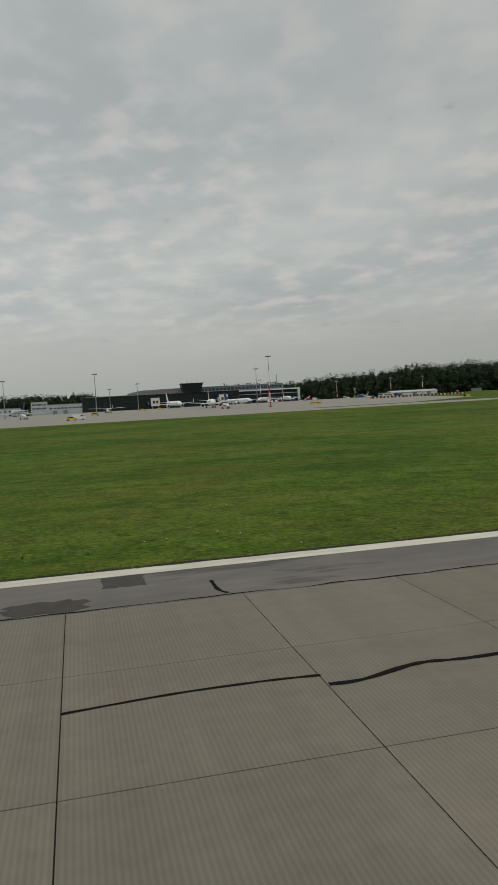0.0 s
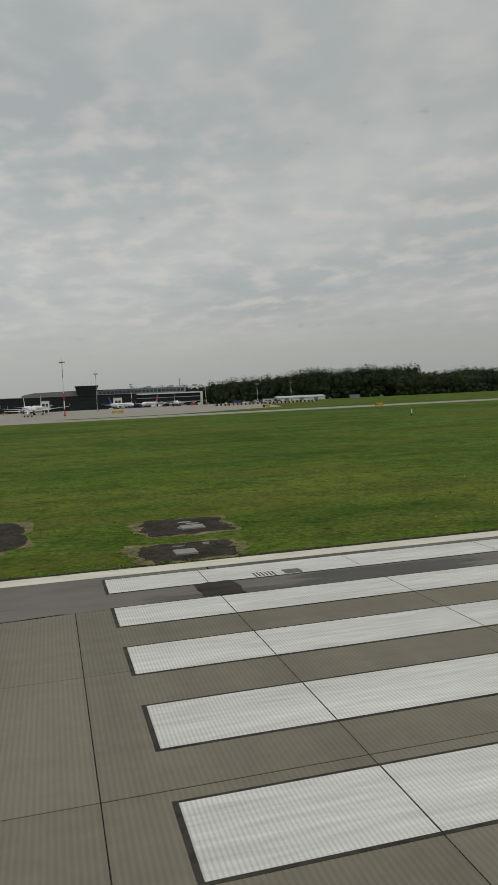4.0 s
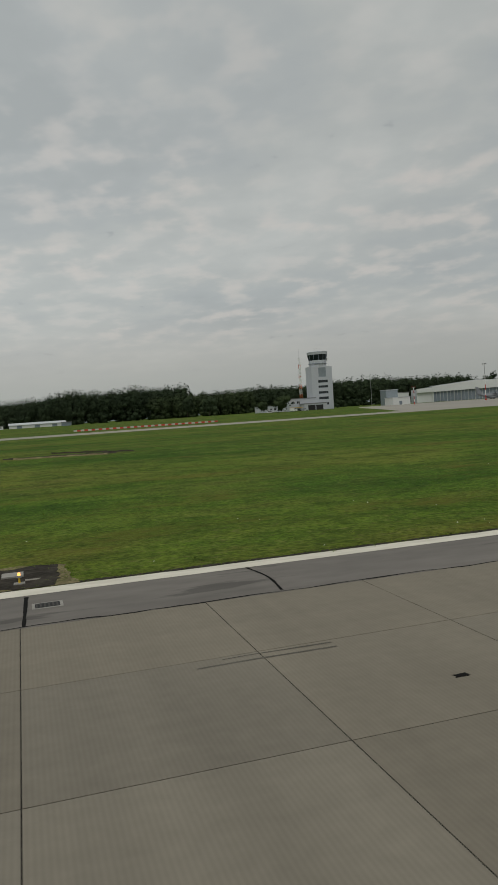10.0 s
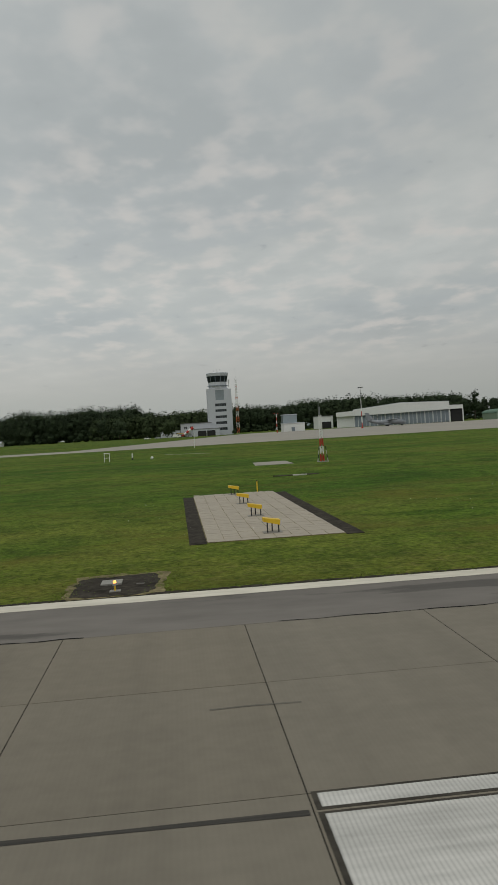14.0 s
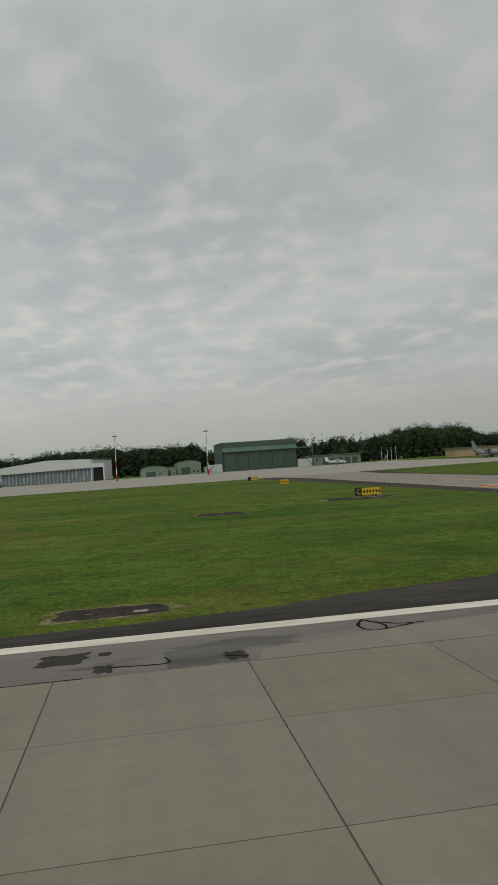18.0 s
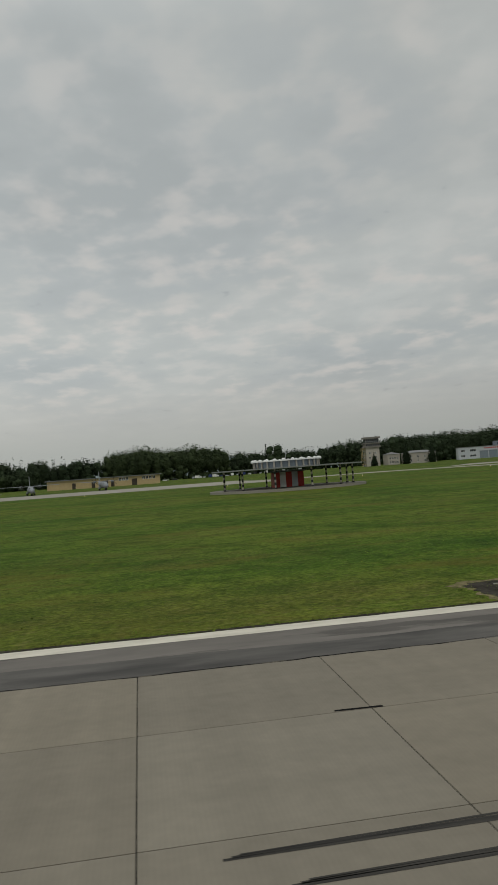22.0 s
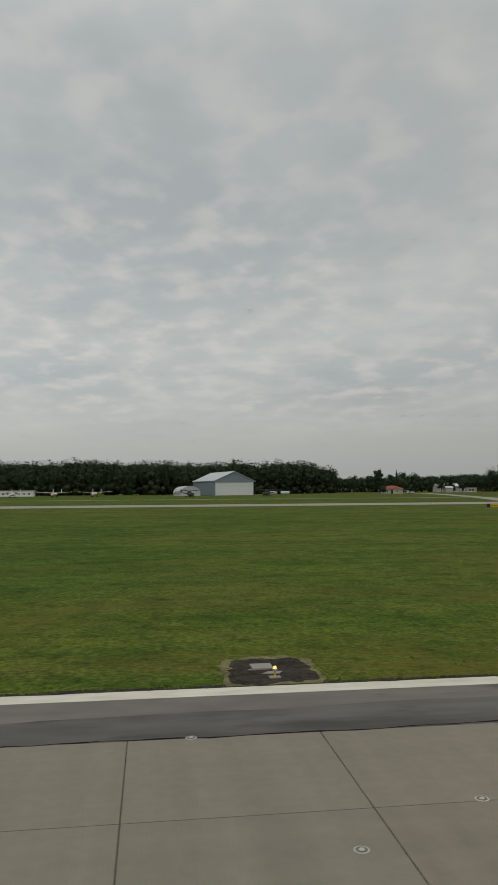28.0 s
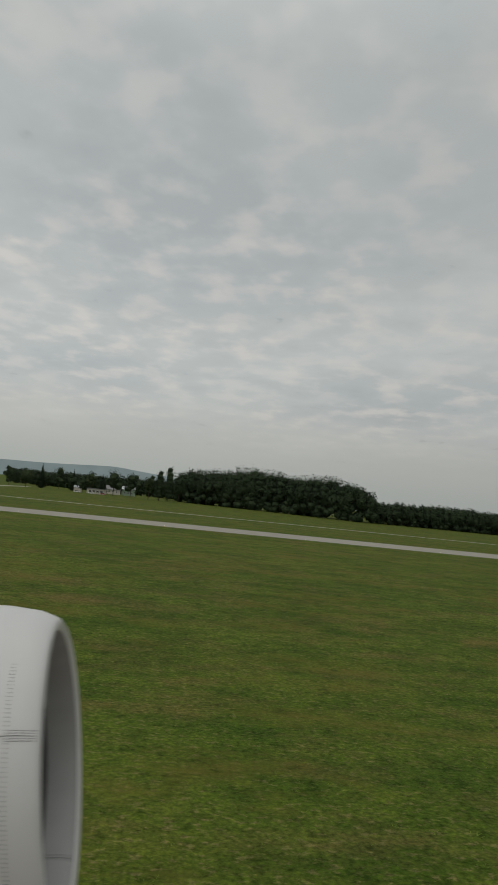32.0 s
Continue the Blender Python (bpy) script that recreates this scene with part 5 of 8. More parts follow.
def grass_rims():
    """Taller ragged grass round the bare pads and a dark strip along the paved edge for the grass's shadow."""
    rnd = np.random.default_rng(12)
    px, py = [], []
    boxes = list(PADS) + [(x - 1.5, x + 1.45, 25.5, 29.3) for x in LIGHT_X]
    for n, (x0, x1, y0, y1) in enumerate(boxes):
        for ox, oy in blob_outline(x0, x1, y0, y1, 900 + n, 0.12, 0.09, 25.7):
            q = 6 if oy > y0 + 0.6 else 1
            px.append(ox + rnd.normal(size=q) * 0.34), py.append(np.maximum(25.6, oy + rnd.normal(size=q) * 0.34))
    x, y = np.concatenate(px), np.concatenate(py)
    n = len(x)
    vs = []
    for b in range(5):
        a = rnd.random(n) * 6.283
        h = 0.025 + 0.055 * rnd.random(n)
        w = 0.02 + 0.02 * rnd.random(n)
        ox, oy = rnd.normal(size=n) * 0.10, rnd.normal(size=n) * 0.08
        p0 = np.stack([x + ox - np.sin(a) * w, y + oy + np.cos(a) * w, np.zeros(n)], 1)
        p1 = np.stack([x + ox + np.sin(a) * w, y + oy - np.cos(a) * w, np.zeros(n)], 1)
        p2 = np.stack([x + ox + np.cos(a) * h * 1.8, y + oy + np.sin(a) * h * 1.8, h * 0.5], 1)
        vs.append(np.stack([p0, p1, p2], 1))
    v = np.concatenate(vs).reshape(-1, 3)
    tagged(new("grass_rims", big_mesh("grass_rims", v, np.arange(len(v)).reshape(-1, 3), WEED)), "ragged taller grass round the bare earth pads", "grass", kind="stuff")
    for x0, x1 in ((-60, 640), (799, 1380), (1507, 1790)):
        pts = [(x, 25.50 + rnd.normal() * 0.03) for x in np.arange(x0, x1 + 0.1, 1.0)]
        # earth-coloured strip stands in for the shadow under the overhanging grass edge
        solo("soil_fringe", ribbon(pts, 0.30, 0.010, 0.45), EARTH, "dark strip for the shaded grass edge beside the white line", "soil", "structure")


grass_rims()


def shoulder_seals():
    """The wavering bitumen seal between slabs and shoulder, and cracks across the shoulder at uneven steps."""
    rnd = random.Random(77)
    for x0, x1 in ((-40, 86), (118, 470), (475, 684), (796, 1397), (1509, 1700)):
        pts, y = [], 20.53
        x = x0
        while x < x1:
            y += (20.54 - y) * 0.35 + rnd.uniform(-0.085, 0.085)
            pts.append((x, y))
            x += rnd.uniform(0.35, 0.8)
        solo("joint_seal", ribbon(pts, 0.065, 0.004, 0.75, False), TAR, "wavering bitumen seal along the slab edge", "joint", "structure")
    for x in CROSS:
        if rnd.random() < (0.05 if x < 690 else 0.03) and 45 < x < 1560 and not (684 < x < 800 or 1397 < x < 1512):
            d = rnd.uniform(-1.6, 1.6)
            pts = [(x, 20.6), (x + d * 0.2 + rnd.uniform(-0.2, 0.2), 21.6), (x + d * 0.7, 22.7 + rnd.uniform(-0.3, 0.3)), (x + d, 24.35)]
            solo("sealed_crack", ribbon(smooth_line(pts), rnd.uniform(0.03, 0.06), 0.0045, 0.4, False), TAR, "dark bitumen-sealed crack across the asphalt strip", "crack", "structure")


shoulder_seals()


# ------------------------------------------------------------------ trees
def leaf_cloud(rnd, centers, radii, count, size, flat=0.95, hull_share=0.0):
    """Leaf clumps as small tilted quads scattered through the outer part of several blobs. Returns points (4 a clump)."""
    c = np.array(centers)
    r = np.array(radii)
    pick = rnd.choice(len(c), count, p=(r ** 2) / (r ** 2).sum())
    d = rnd.normal(size=(count, 3))
    d /= np.linalg.norm(d, axis=1)[:, None]
    rad = r[pick] * (0.60 + 0.62 * rnd.random(count) ** 1.1)
    p = c[pick] + d * rad[:, None] * np.array([1, 1, flat])
    mid = c.mean(axis=0)
    hull_r = np.quantile(np.abs(c - mid) + r[:, None], 0.80, axis=0)
    top = np.quantile(c[:, 2] - mid[2] + r, 0.74)
    hull_r = np.where(d[:, 2:] > 0, np.array([hull_r[0], hull_r[1], top]), hull_r)
    skin = rnd.random(count) < hull_share
    lump = 0.85 + 0.09 * np.sin(d[:, 0] * 5 + mid[0]) * np.sin(d[:, 1] * 4 + d[:, 2] * 5 + mid[1]) + rnd.normal(size=count) * 0.03
    lump *= 0.70 + 0.30 * rnd.random(count) ** 0.5
    p[skin] = (mid + d * hull_r * lump[:, None])[skin]
    out = p - c.mean(axis=0)
    out /= np.linalg.norm(out, axis=1)[:, None] + 1e-6
    nrm = 0.35 * d + out + np.array([0, 0, 0.25]) + rnd.normal(size=(count, 3)) * 0.42
    nrm /= np.linalg.norm(nrm, axis=1)[:, None]
    a = np.cross(nrm, rnd.normal(size=(count, 3)))
    a /= np.linalg.norm(a, axis=1)[:, None]
    b = np.cross(nrm, a)
    s = size * (0.55 + 0.9 * rnd.random(count))[:, None]
    k = 0.6 + 0.6 * rnd.random((count, 1))
    return np.stack([p - a * s, p - b * s * k, p + a * s * 0.9, p + b * s * k], 1).reshape(-1, 3)


def core_blobs(centers, radii, scale=0.68, flat=0.95):
    """Low solid cores that keep the crown from being transparent."""
    t = (1 + 5 ** 0.5) / 2
    ico = np.array([(-1, t, 0), (1, t, 0), (-1, -t, 0), (1, -t, 0), (0, -1, t), (0, 1, t), (0, -1, -t), (0, 1, -t), (t, 0, -1), (t, 0, 1), (-t, 0, -1), (-t, 0, 1)]) / math.sqrt(1 + t * t)
    tri = np.array([(0, 11, 5), (0, 5, 1), (0, 1, 7), (0, 7, 10), (0, 10, 11), (1, 5, 9), (5, 11, 4), (11, 10, 2), (10, 7, 6), (7, 1, 8), (3, 9, 4), (3, 4, 2), (3, 2, 6), (3, 6, 8), (3, 8, 9), (4, 9, 5), (2, 4, 11), (6, 2, 10), (8, 6, 7), (9, 8, 1)])
    vs, fs = [], []
    for n, (c, r) in enumerate(zip(centers, radii)):
        vs.append(np.array(c) + ico * r * scale * np.array([1, 1, flat]))
        fs.append(tri + 12 * n)
    return np.concatenate(vs), np.concatenate(fs)


def crown_plan(rnd, h, w, kind):
    """Blob centres and radii of a crown of height h and width w that stands on the ground."""
    if kind == "conifer":
        zs = np.linspace(0.10, 0.95, 15)
        return [(0, 0, h * z) for z in zs], [max(0.03 * h, w * 0.5 * (1.02 - z)) for z in zs]
    if kind == "poplar":
        zs = np.linspace(0.18, 0.92, 7)
        return [(rnd.normal() * 0.3, rnd.normal() * 0.3, h * z) for z in zs], [w * 0.5 * (0.55 + 0.45 * math.sin(math.pi * (0.15 + 0.8 * z))) for z in zs]
    cs, rs = [], []
    for _ in range(28):
        a, q = rnd.random() * 6.283, rnd.random() ** 0.5
        z = 0.30 + 0.58 * rnd.random()
        sp = 0.40 * w * q * (1.2 - abs(z - 0.5) * 1.3)
        cs.append((math.cos(a) * sp, math.sin(a) * sp, h * z))
        rs.append(w * (0.10 + 0.11 * rnd.random()))
    for z in (0.42, 0.58, 0.72):
        cs.append((0, 0, h * z))
        rs.append(w * 0.27)
    return cs, rs


VARIANTS = {}
for kind, h, w in (("broad", 1.0, 0.52), ("tall", 1.0, 0.44), ("poplar", 0.94, 0.27), ("conifer", 1.0, 0.30)):
    VARIANTS[kind] = []
    for s in range(5):
        rnd = np.random.default_rng(50 + 7 * s + len(kind))
        cs, rs = crown_plan(rnd, 25 * h, 25 * w, "broad" if kind == "tall" else kind)
        VARIANTS[kind].append((cs, rs))


def make_wood(name, line, rows_, step, label, mat, seed, kinds=("broad", "tall", "tall", "broad"), leaves=880, size=0.62):
    """A stretch of woodland: line gives x, y, height along its front edge; trees are joined into one object."""
    rnd = np.random.default_rng(seed)
    xs_, ys_, hs_ = [np.array([p[k] for p in line], float) for k in range(3)]
    lv, cv, cf, tv, tf = [], [], [], [], []
    co = to = 0
    for r in range(rows_):
        x = xs_[0] + rnd.random() * step
        while x < xs_[-1]:
            h = np.interp(x, xs_, hs_) * (1.03 + rnd.normal() * 0.04 + 0.03 * math.sin(x * 0.11 + seed)) * (0.86 if r == 0 else 1.0)
            y = np.interp(x, xs_, ys_) + r * 9 + rnd.uniform(-3, 3)
            kind = kinds[rnd.integers(len(kinds))]
            cs, rs = VARIANTS[kind][rnd.integers(5)]
            k = h / 25
            turn = rnd.random() * 6.283
            ca, sa = math.cos(turn), math.sin(turn)
            m = np.array([[ca, -sa, 0], [sa, ca, 0], [0, 0, 1]]) * k
            base = np.array([x, y, ground_z(y) - 0.2])
            c2 = [m @ np.array(c) + base for c in cs]
            r2 = [q * k for q in rs]
            if r < 2:
                for q in range(5):
                    c2.append(base + np.array([rnd.uniform(-4, 4), rnd.uniform(-2, 1), h * rnd.uniform(0.04, 0.36)]))
                    r2.append(h * rnd.uniform(0.12, 0.17))
            n = leaves if r < 2 else int(leaves * (0.75 if r < 4 else 0.55))
            lv.append(leaf_cloud(rnd, c2, r2, n, size, 0.95, 0.45))
            deep = [q for q in range(len(c2)) if r2[q] > 0.10 * h and c2[q][2] - base[2] < 0.74 * h]
            v, f = core_blobs([c2[q] for q in deep], [r2[q] for q in deep], 0.74)
            cv.append(v), cf.append(f + co)
            co += len(v)
            x += step * rnd.uniform(0.7, 1.35)
    lv = np.concatenate(lv)
    ob = tagged(new(name), label, "woodland", kind="stuff")
    q = new("leaves", big_mesh("leaves", lv, np.arange(len(lv)).reshape(-1, 4), mat))
    q.parent = ob
    q2 = new("inner_crowns", big_mesh("inner_crowns", np.concatenate(cv), np.concatenate(cf), mat))
    q2.parent = ob
    return ob


def make_tree(x, y, h, w, kind, mat, label, seed, leaves=520, size=0.55, group=""):
    rnd = np.random.default_rng(seed)
    t = thing("tree", label, "tree", x, y, ground_z(y) - 0.05, group)
    cs, rs = crown_plan(rnd, h, w, kind)
    s = Shape()
    s.tube((0, 0, 0), (0.1, 0, h * 0.45), 0.028 * h * 0.5, 0.012 * h, 8)
    s.tube((0.1, 0, h * 0.45), (0, 0.1, h * 0.85), 0.012 * h, 0.003 * h, 6)
    for c in cs[:6]:
        s.tube((0.05, 0, max(0.15 * h, c[2] * 0.55)), c, 0.007 * h, 0.002 * h, 5)
    part("trunk", s, BARK, t)
    v = leaf_cloud(rnd, cs, rs, leaves, size)
    crown = new("crown", big_mesh("crown", v, np.arange(len(v)).reshape(-1, 4), mat))
    crown.parent = t
    deep = [q for q in range(len(cs)) if kind != "broad" or rs[q] > 0.19 * w]
    a, b = core_blobs([cs[q] for q in deep], [rs[q] for q in deep], 0.80 if kind == "broad" else 0.68)
    inner = new("inner_crown", big_mesh("inner_crown", a, b, mat))
    inner.parent = crown
    return t


make_wood("woodland", [(-420, 980, 27), (-60, 965, 28), (-20, 955, 26), (20, 950, 27), (40, 940, 17), (150, 930, 18), (190, 920, 27), (250, 900, 27), (300, 885, 25), (340, 875, 25)], 3, 8, "far dark green trees behind the terminal", LEAF, 1, leaves=420, size=0.75)
make_wood("woodland", [(267, 826, 27), (280, 775, 27), (300, 712, 28), (335, 680, 31), (390, 672, 31), (425, 668, 33), (440, 668, 32)], 5, 6.2, "tall dense dark green broadleaf wood with a jagged top", LEAF, 2, ("tall", "tall", "poplar", "broad"))
make_wood("woodland", [(405, 640, 22), (440, 650, 22), (470, 650, 24), (500, 665, 24)], 3, 7, "dark green broadleaf wood edge", LEAF_B, 3)
make_wood("woodland", [(430, 720, 30), (460, 720, 26), (490, 720, 24), (530, 720, 29), (560, 720, 27), (635, 720, 33), (690, 700, 30), (740, 670, 29)], 4, 6.8, "dense dark green wood behind the control tower", LEAF, 4)
make_wood("woodland", [(735, 670, 30), (752, 660, 20), (785, 650, 22), (815, 620, 26), (865, 596, 25), (900, 605, 22)], 3, 7, "dark trees behind the green hangar", LEAF, 5, ("broad", "tall", "broad", "conifer"))
make_wood("woodland", [(905, 622, 29), (940, 622, 31), (990, 660, 30), (1015, 690, 29)], 4, 6.6, "dense rounded wood behind the parking apron", LEAF_B, 6)
make_wood("woodland", [(1010, 700, 22), (1050, 740, 24), (1095, 755, 23), (1122, 740, 25), (1140, 730, 29), (1180, 715, 29), (1230, 700, 28), (1270, 690, 26)], 4, 6.8, "dark wood behind the old tower", LEAF, 7, ("broad", "tall", "broad", "conifer"))
make_wood("woodland", [(1155, 600, 25), (1200, 600, 26), (1250, 590, 28), (1320, 565, 28), (1380, 570, 27), (1450, 590, 28), (1490, 605, 29), (1512, 618, 26), (1521, 622, 20)], 5, 6.2, "long dense dark green wood along the field", LEAF, 8)
make_wood("woodland", [(1510, 830, 17), (1560, 830, 17), (1610, 800, 18), (1650, 790, 19), (1700, 760, 20), (1740, 760, 20)], 5, 5, "far low trees round the houses", LEAF, 9, ("broad", "broad", "tall"), 520, 0.7)
make_wood("woodland", [(1690, 630, 26), (1712, 610, 31), (1750, 590, 34), (1790, 562, 33), (1820, 535, 31), (1834, 528, 24)], 6, 6.0, "dense dark green wood with a rounded edge", LEAF, 10)
make_wood("woodland", [(1838, 545, 15), (1880, 555, 19), (1930, 560, 19), (2060, 570, 20)], 4, 4.6, "lower dark trees beside the wood", LEAF, 11, ("broad", "broad", "tall"), 800)

TREES = [(468, 495, 12, 15, "broad", LEAF_B), (455, 498, 9, 8, "broad", LEAF_B), (432, 560, 15, 14, "broad", LEAF), (418, 575, 17, 12, "broad", LEAF), (1097.6, 511, 10, 5.2, "conifer", NEEDLE), (1118.2, 502, 15, 7.5, "conifer", NEEDLE),
         (1136.5, 500, 16.5, 9, "conifer", NEEDLE), (1126, 545, 24, 18, "broad", LEAF), (1152, 540, 21, 17, "broad", LEAF), (1046, 660, 27, 7, "conifer", NEEDLE), (1056, 655, 29, 20, "broad", LEAF), (702, 590, 22, 12, "broad", LEAF), (730, 620, 28, 9, "broad", LEAF),
         (852, 540, 17, 15, "broad", LEAF), (838, 545, 13, 11, "broad", LEAF_B), (1529, 560, 14, 9, "broad", LEAF), (1539, 570, 20, 10, "broad", LEAF), (1522, 580, 15, 8, "broad", LEAF), (1526, 516, 6, 7, "broad", LEAF), (1546, 516, 7, 6, "broad", LEAF),
         ]
TREES += [(1578, 640, 21, 9, "conifer", NEEDLE), (1590, 660, 20, 14, "broad", LEAF), (1601, 665, 19, 7, "conifer", NEEDLE), (1614, 690, 20, 12, "broad", LEAF_B), (1628, 640, 17, 9, "conifer", NEEDLE), (1641, 585, 21, 16, "broad", LEAF),
         (1654, 590, 20, 14, "broad", LEAF), (1668, 580, 20, 8, "broad", LEAF_B), (1676, 575, 23, 8, "poplar", LEAF), (1683, 570, 26, 9, "poplar", LEAF), (1691, 585, 21, 12, "broad", LEAF), (1607, 610, 13, 9, "broad", LEAF), (1617, 590, 12, 8, "broad", LEAF),
         (1560, 600, 16, 10, "broad", LEAF), (1571, 610, 15, 12, "broad", LEAF_B), (512, 498, 3.2, 3.4, "broad", LEAF)]
for n, (x, y, h, w, kind, mat) in enumerate(TREES):
    lab = {"broad": "dark green broadleaf tree with an uneven crown", "conifer": "dark green pointed conifer tree", "poplar": "slender upright tree with a ragged crown"}[kind]
    make_tree(x, y, h, w, kind, mat, lab, 300 + n, 900 if h > 8 else 300, 0.46 if h > 8 else 0.28)


# ------------------------------------------------------------------ tufts and flowers in the near grass
def make_tufts():
    rnd = np.random.default_rng(5)
    n = 82000
    x = rnd.uniform(-15, 1700, n)
    y = 25.5 + 62 * rnd.random(n) ** 1.7
    edge = rnd.random(n) < 0.22
    y[edge] = 25.46 + 0.5 * rnd.random(edge.sum()) ** 2
    keep = ~((x > 660) & (x < 798) & (y < 60)) & ~((x > 1380) & (x < 1506) & (y < 75)) & ~((x > 1187) & (x < 1202)) & ~((x > 472) & (x < 483) & (y > 35) & (y < 67))
    for x0, x1, y0, y1 in PADS:
        keep &= ~((x > x0 + 0.3) & (x < x1 - 0.3) & (y > y0 + 0.3) & (y < y1 - 0.3))
    bunch = np.sin(x * 1.9 + 2.1 * np.sin(y * 0.83)) * np.sin(y * 1.6 + 1.7 * np.sin(x * 0.71)) + 0.5 * np.sin(x * 0.37 + y * 0.53)
    keep &= (bunch + rnd.normal(size=n) * 0.5 > 0.15) | edge
    k = (x - 51.8) / 59.75
    keep &= ~((abs(k - np.round(k)) * 59.75 < 1.7) & (y < 29.6))
    x, y = x[keep], y[keep]
    n = len(x)
    h = (0.03 + 0.05 * rnd.random(n) ** 2) * np.where(rnd.random(n) < 0.02, 1.5, 1.0)
    vs = []
    for b in range(4):
        a = rnd.random(n) * 6.283
        w = h * 0.35
        lx, ly = np.cos(a) * h * 1.9, np.sin(a) * h * 1.9
        ox, oy = rnd.normal(size=n) * 0.10, rnd.normal(size=n) * 0.10
        z0 = np.zeros(n)
        p0 = np.stack([x + ox - np.sin(a) * w, y + oy + np.cos(a) * w, z0], 1)
        p1 = np.stack([x + ox + np.sin(a) * w, y + oy - np.cos(a) * w, z0], 1)
        p2 = np.stack([x + ox + lx, y + oy + ly, h], 1)
        vs.append(np.stack([p0, p1, p2], 1))
    v = np.concatenate(vs).reshape(-1, 3)
    ob = new("grass_tufts", big_mesh("grass_tufts", v, np.arange(len(v)).reshape(-1, 3), WEED))
    tagged(ob, "uneven green tufts and weeds in the grass", "grass", kind="stuff")
    m = 2600
    x, y = rnd.uniform(-15, 720, m), 26 + 40 * rnd.random(m) ** 1.5
    keep = ~((x > 655) & (y < 60)) & ((np.sin(x * 0.31) + np.sin(y * 0.7 + x * 0.05) + rnd.normal(size=m) * 0.6) > 0.9)
    x, y = x[keep], y[keep]
    s = 0.018 + 0.024 * rnd.random(len(x))
    z = 0.10 + 0.08 * rnd.random(len(x))
    v = np.stack([np.stack([x - s, y, z], 1), np.stack([x, y - s, z + s], 1), np.stack([x + s, y, z], 1), np.stack([x, y + s, z + s * 1.4], 1)], 1).reshape(-1, 3)
    ob = new("clover_flowers", big_mesh("clover_flowers", v, np.arange(len(v)).reshape(-1, 4), PETAL))
    tagged(ob, "scattered small white flowers in the grass", "flowers", kind="stuff")


make_tufts()


# ------------------------------------------------------------------ building kit
def facade(x0, x1, y, z0, z1, openings, depth=0.35):
    """A wall towards -y with real openings (x0, x1, z0, z1) cut through it."""
    xs_ = sorted({x0, x1, *[v for o in openings for v in o[:2]]})
    zs_ = sorted({z0, z1, *[v for o in openings for v in o[2:]]})
    nx, nz = len(xs_) - 1, len(zs_) - 1
    solid = {(i, k): not any(o[0] < (xs_[i] + xs_[i + 1]) / 2 < o[1] and o[2] < (zs_[k] + zs_[k + 1]) / 2 < o[3] for o in openings) for i in range(nx) for k in range(nz)}
    at, verts, faces = {}, [], []

    def corner(i, k, back):
        if (i, k, back) not in at:
            at[(i, k, back)] = len(verts)
            verts.append((xs_[i], y + (depth if back else 0.0), zs_[k]))
        return at[(i, k, back)]

    for (i, k), full in solid.items():
        if not full:
            continue
        faces.append([corner(i, k, 0), corner(i + 1, k, 0), corner(i + 1, k + 1, 0), corner(i, k + 1, 0)])
        faces.append([corner(i, k, 1), corner(i, k + 1, 1), corner(i + 1, k + 1, 1), corner(i + 1, k, 1)])
        for di, dk, a, b in ((-1, 0, (i, k + 1), (i, k)), (1, 0, (i + 1, k), (i + 1, k + 1)), (0, -1, (i, k), (i + 1, k)), (0, 1, (i + 1, k + 1), (i, k + 1))):
            if not solid.get((i + di, k + dk), False):
                faces.append([corner(*b, 0), corner(*a, 0), corner(*a, 1), corner(*b, 1)])
    return Shape().add(verts, faces)


def window(parent, o, y, pane=None, frame=None, name="window", bars=1, label=""):
    x0, x1, z0, z1 = o
    t = 0.10
    s = Shape()
    s.box(x0, x1, y - 0.03, y + 0.14, z0, z0 + t).box(x0, x1, y - 0.03, y + 0.14, z1 - t, z1)
    s.box(x0, x0 + t, y - 0.03, y + 0.14, z0 + t, z1 - t).box(x1 - t, x1, y - 0.03, y + 0.14, z0 + t, z1 - t)
    for k in range(bars):
        m = x0 + (x1 - x0) * (k + 1) / (bars + 1)
        s.box(m - 0.05, m + 0.05, y, y + 0.12, z0 + t, z1 - t)
    w = part(name, s, frame or WHITE, parent, label)
    part("pane", Shape().box(x0 + t, x1 - t, y + 0.15, y + 0.19, z0 + t, z1 - t), pane or GLASS, w)
    return w


def grid_windows(x0, x1, n, z0, h, w):
    step = (x1 - x0) / n
    return [(x0 + step * (k + 0.5) - w / 2, x0 + step * (k + 0.5) + w / 2, z0, z0 + h) for k in range(n)]


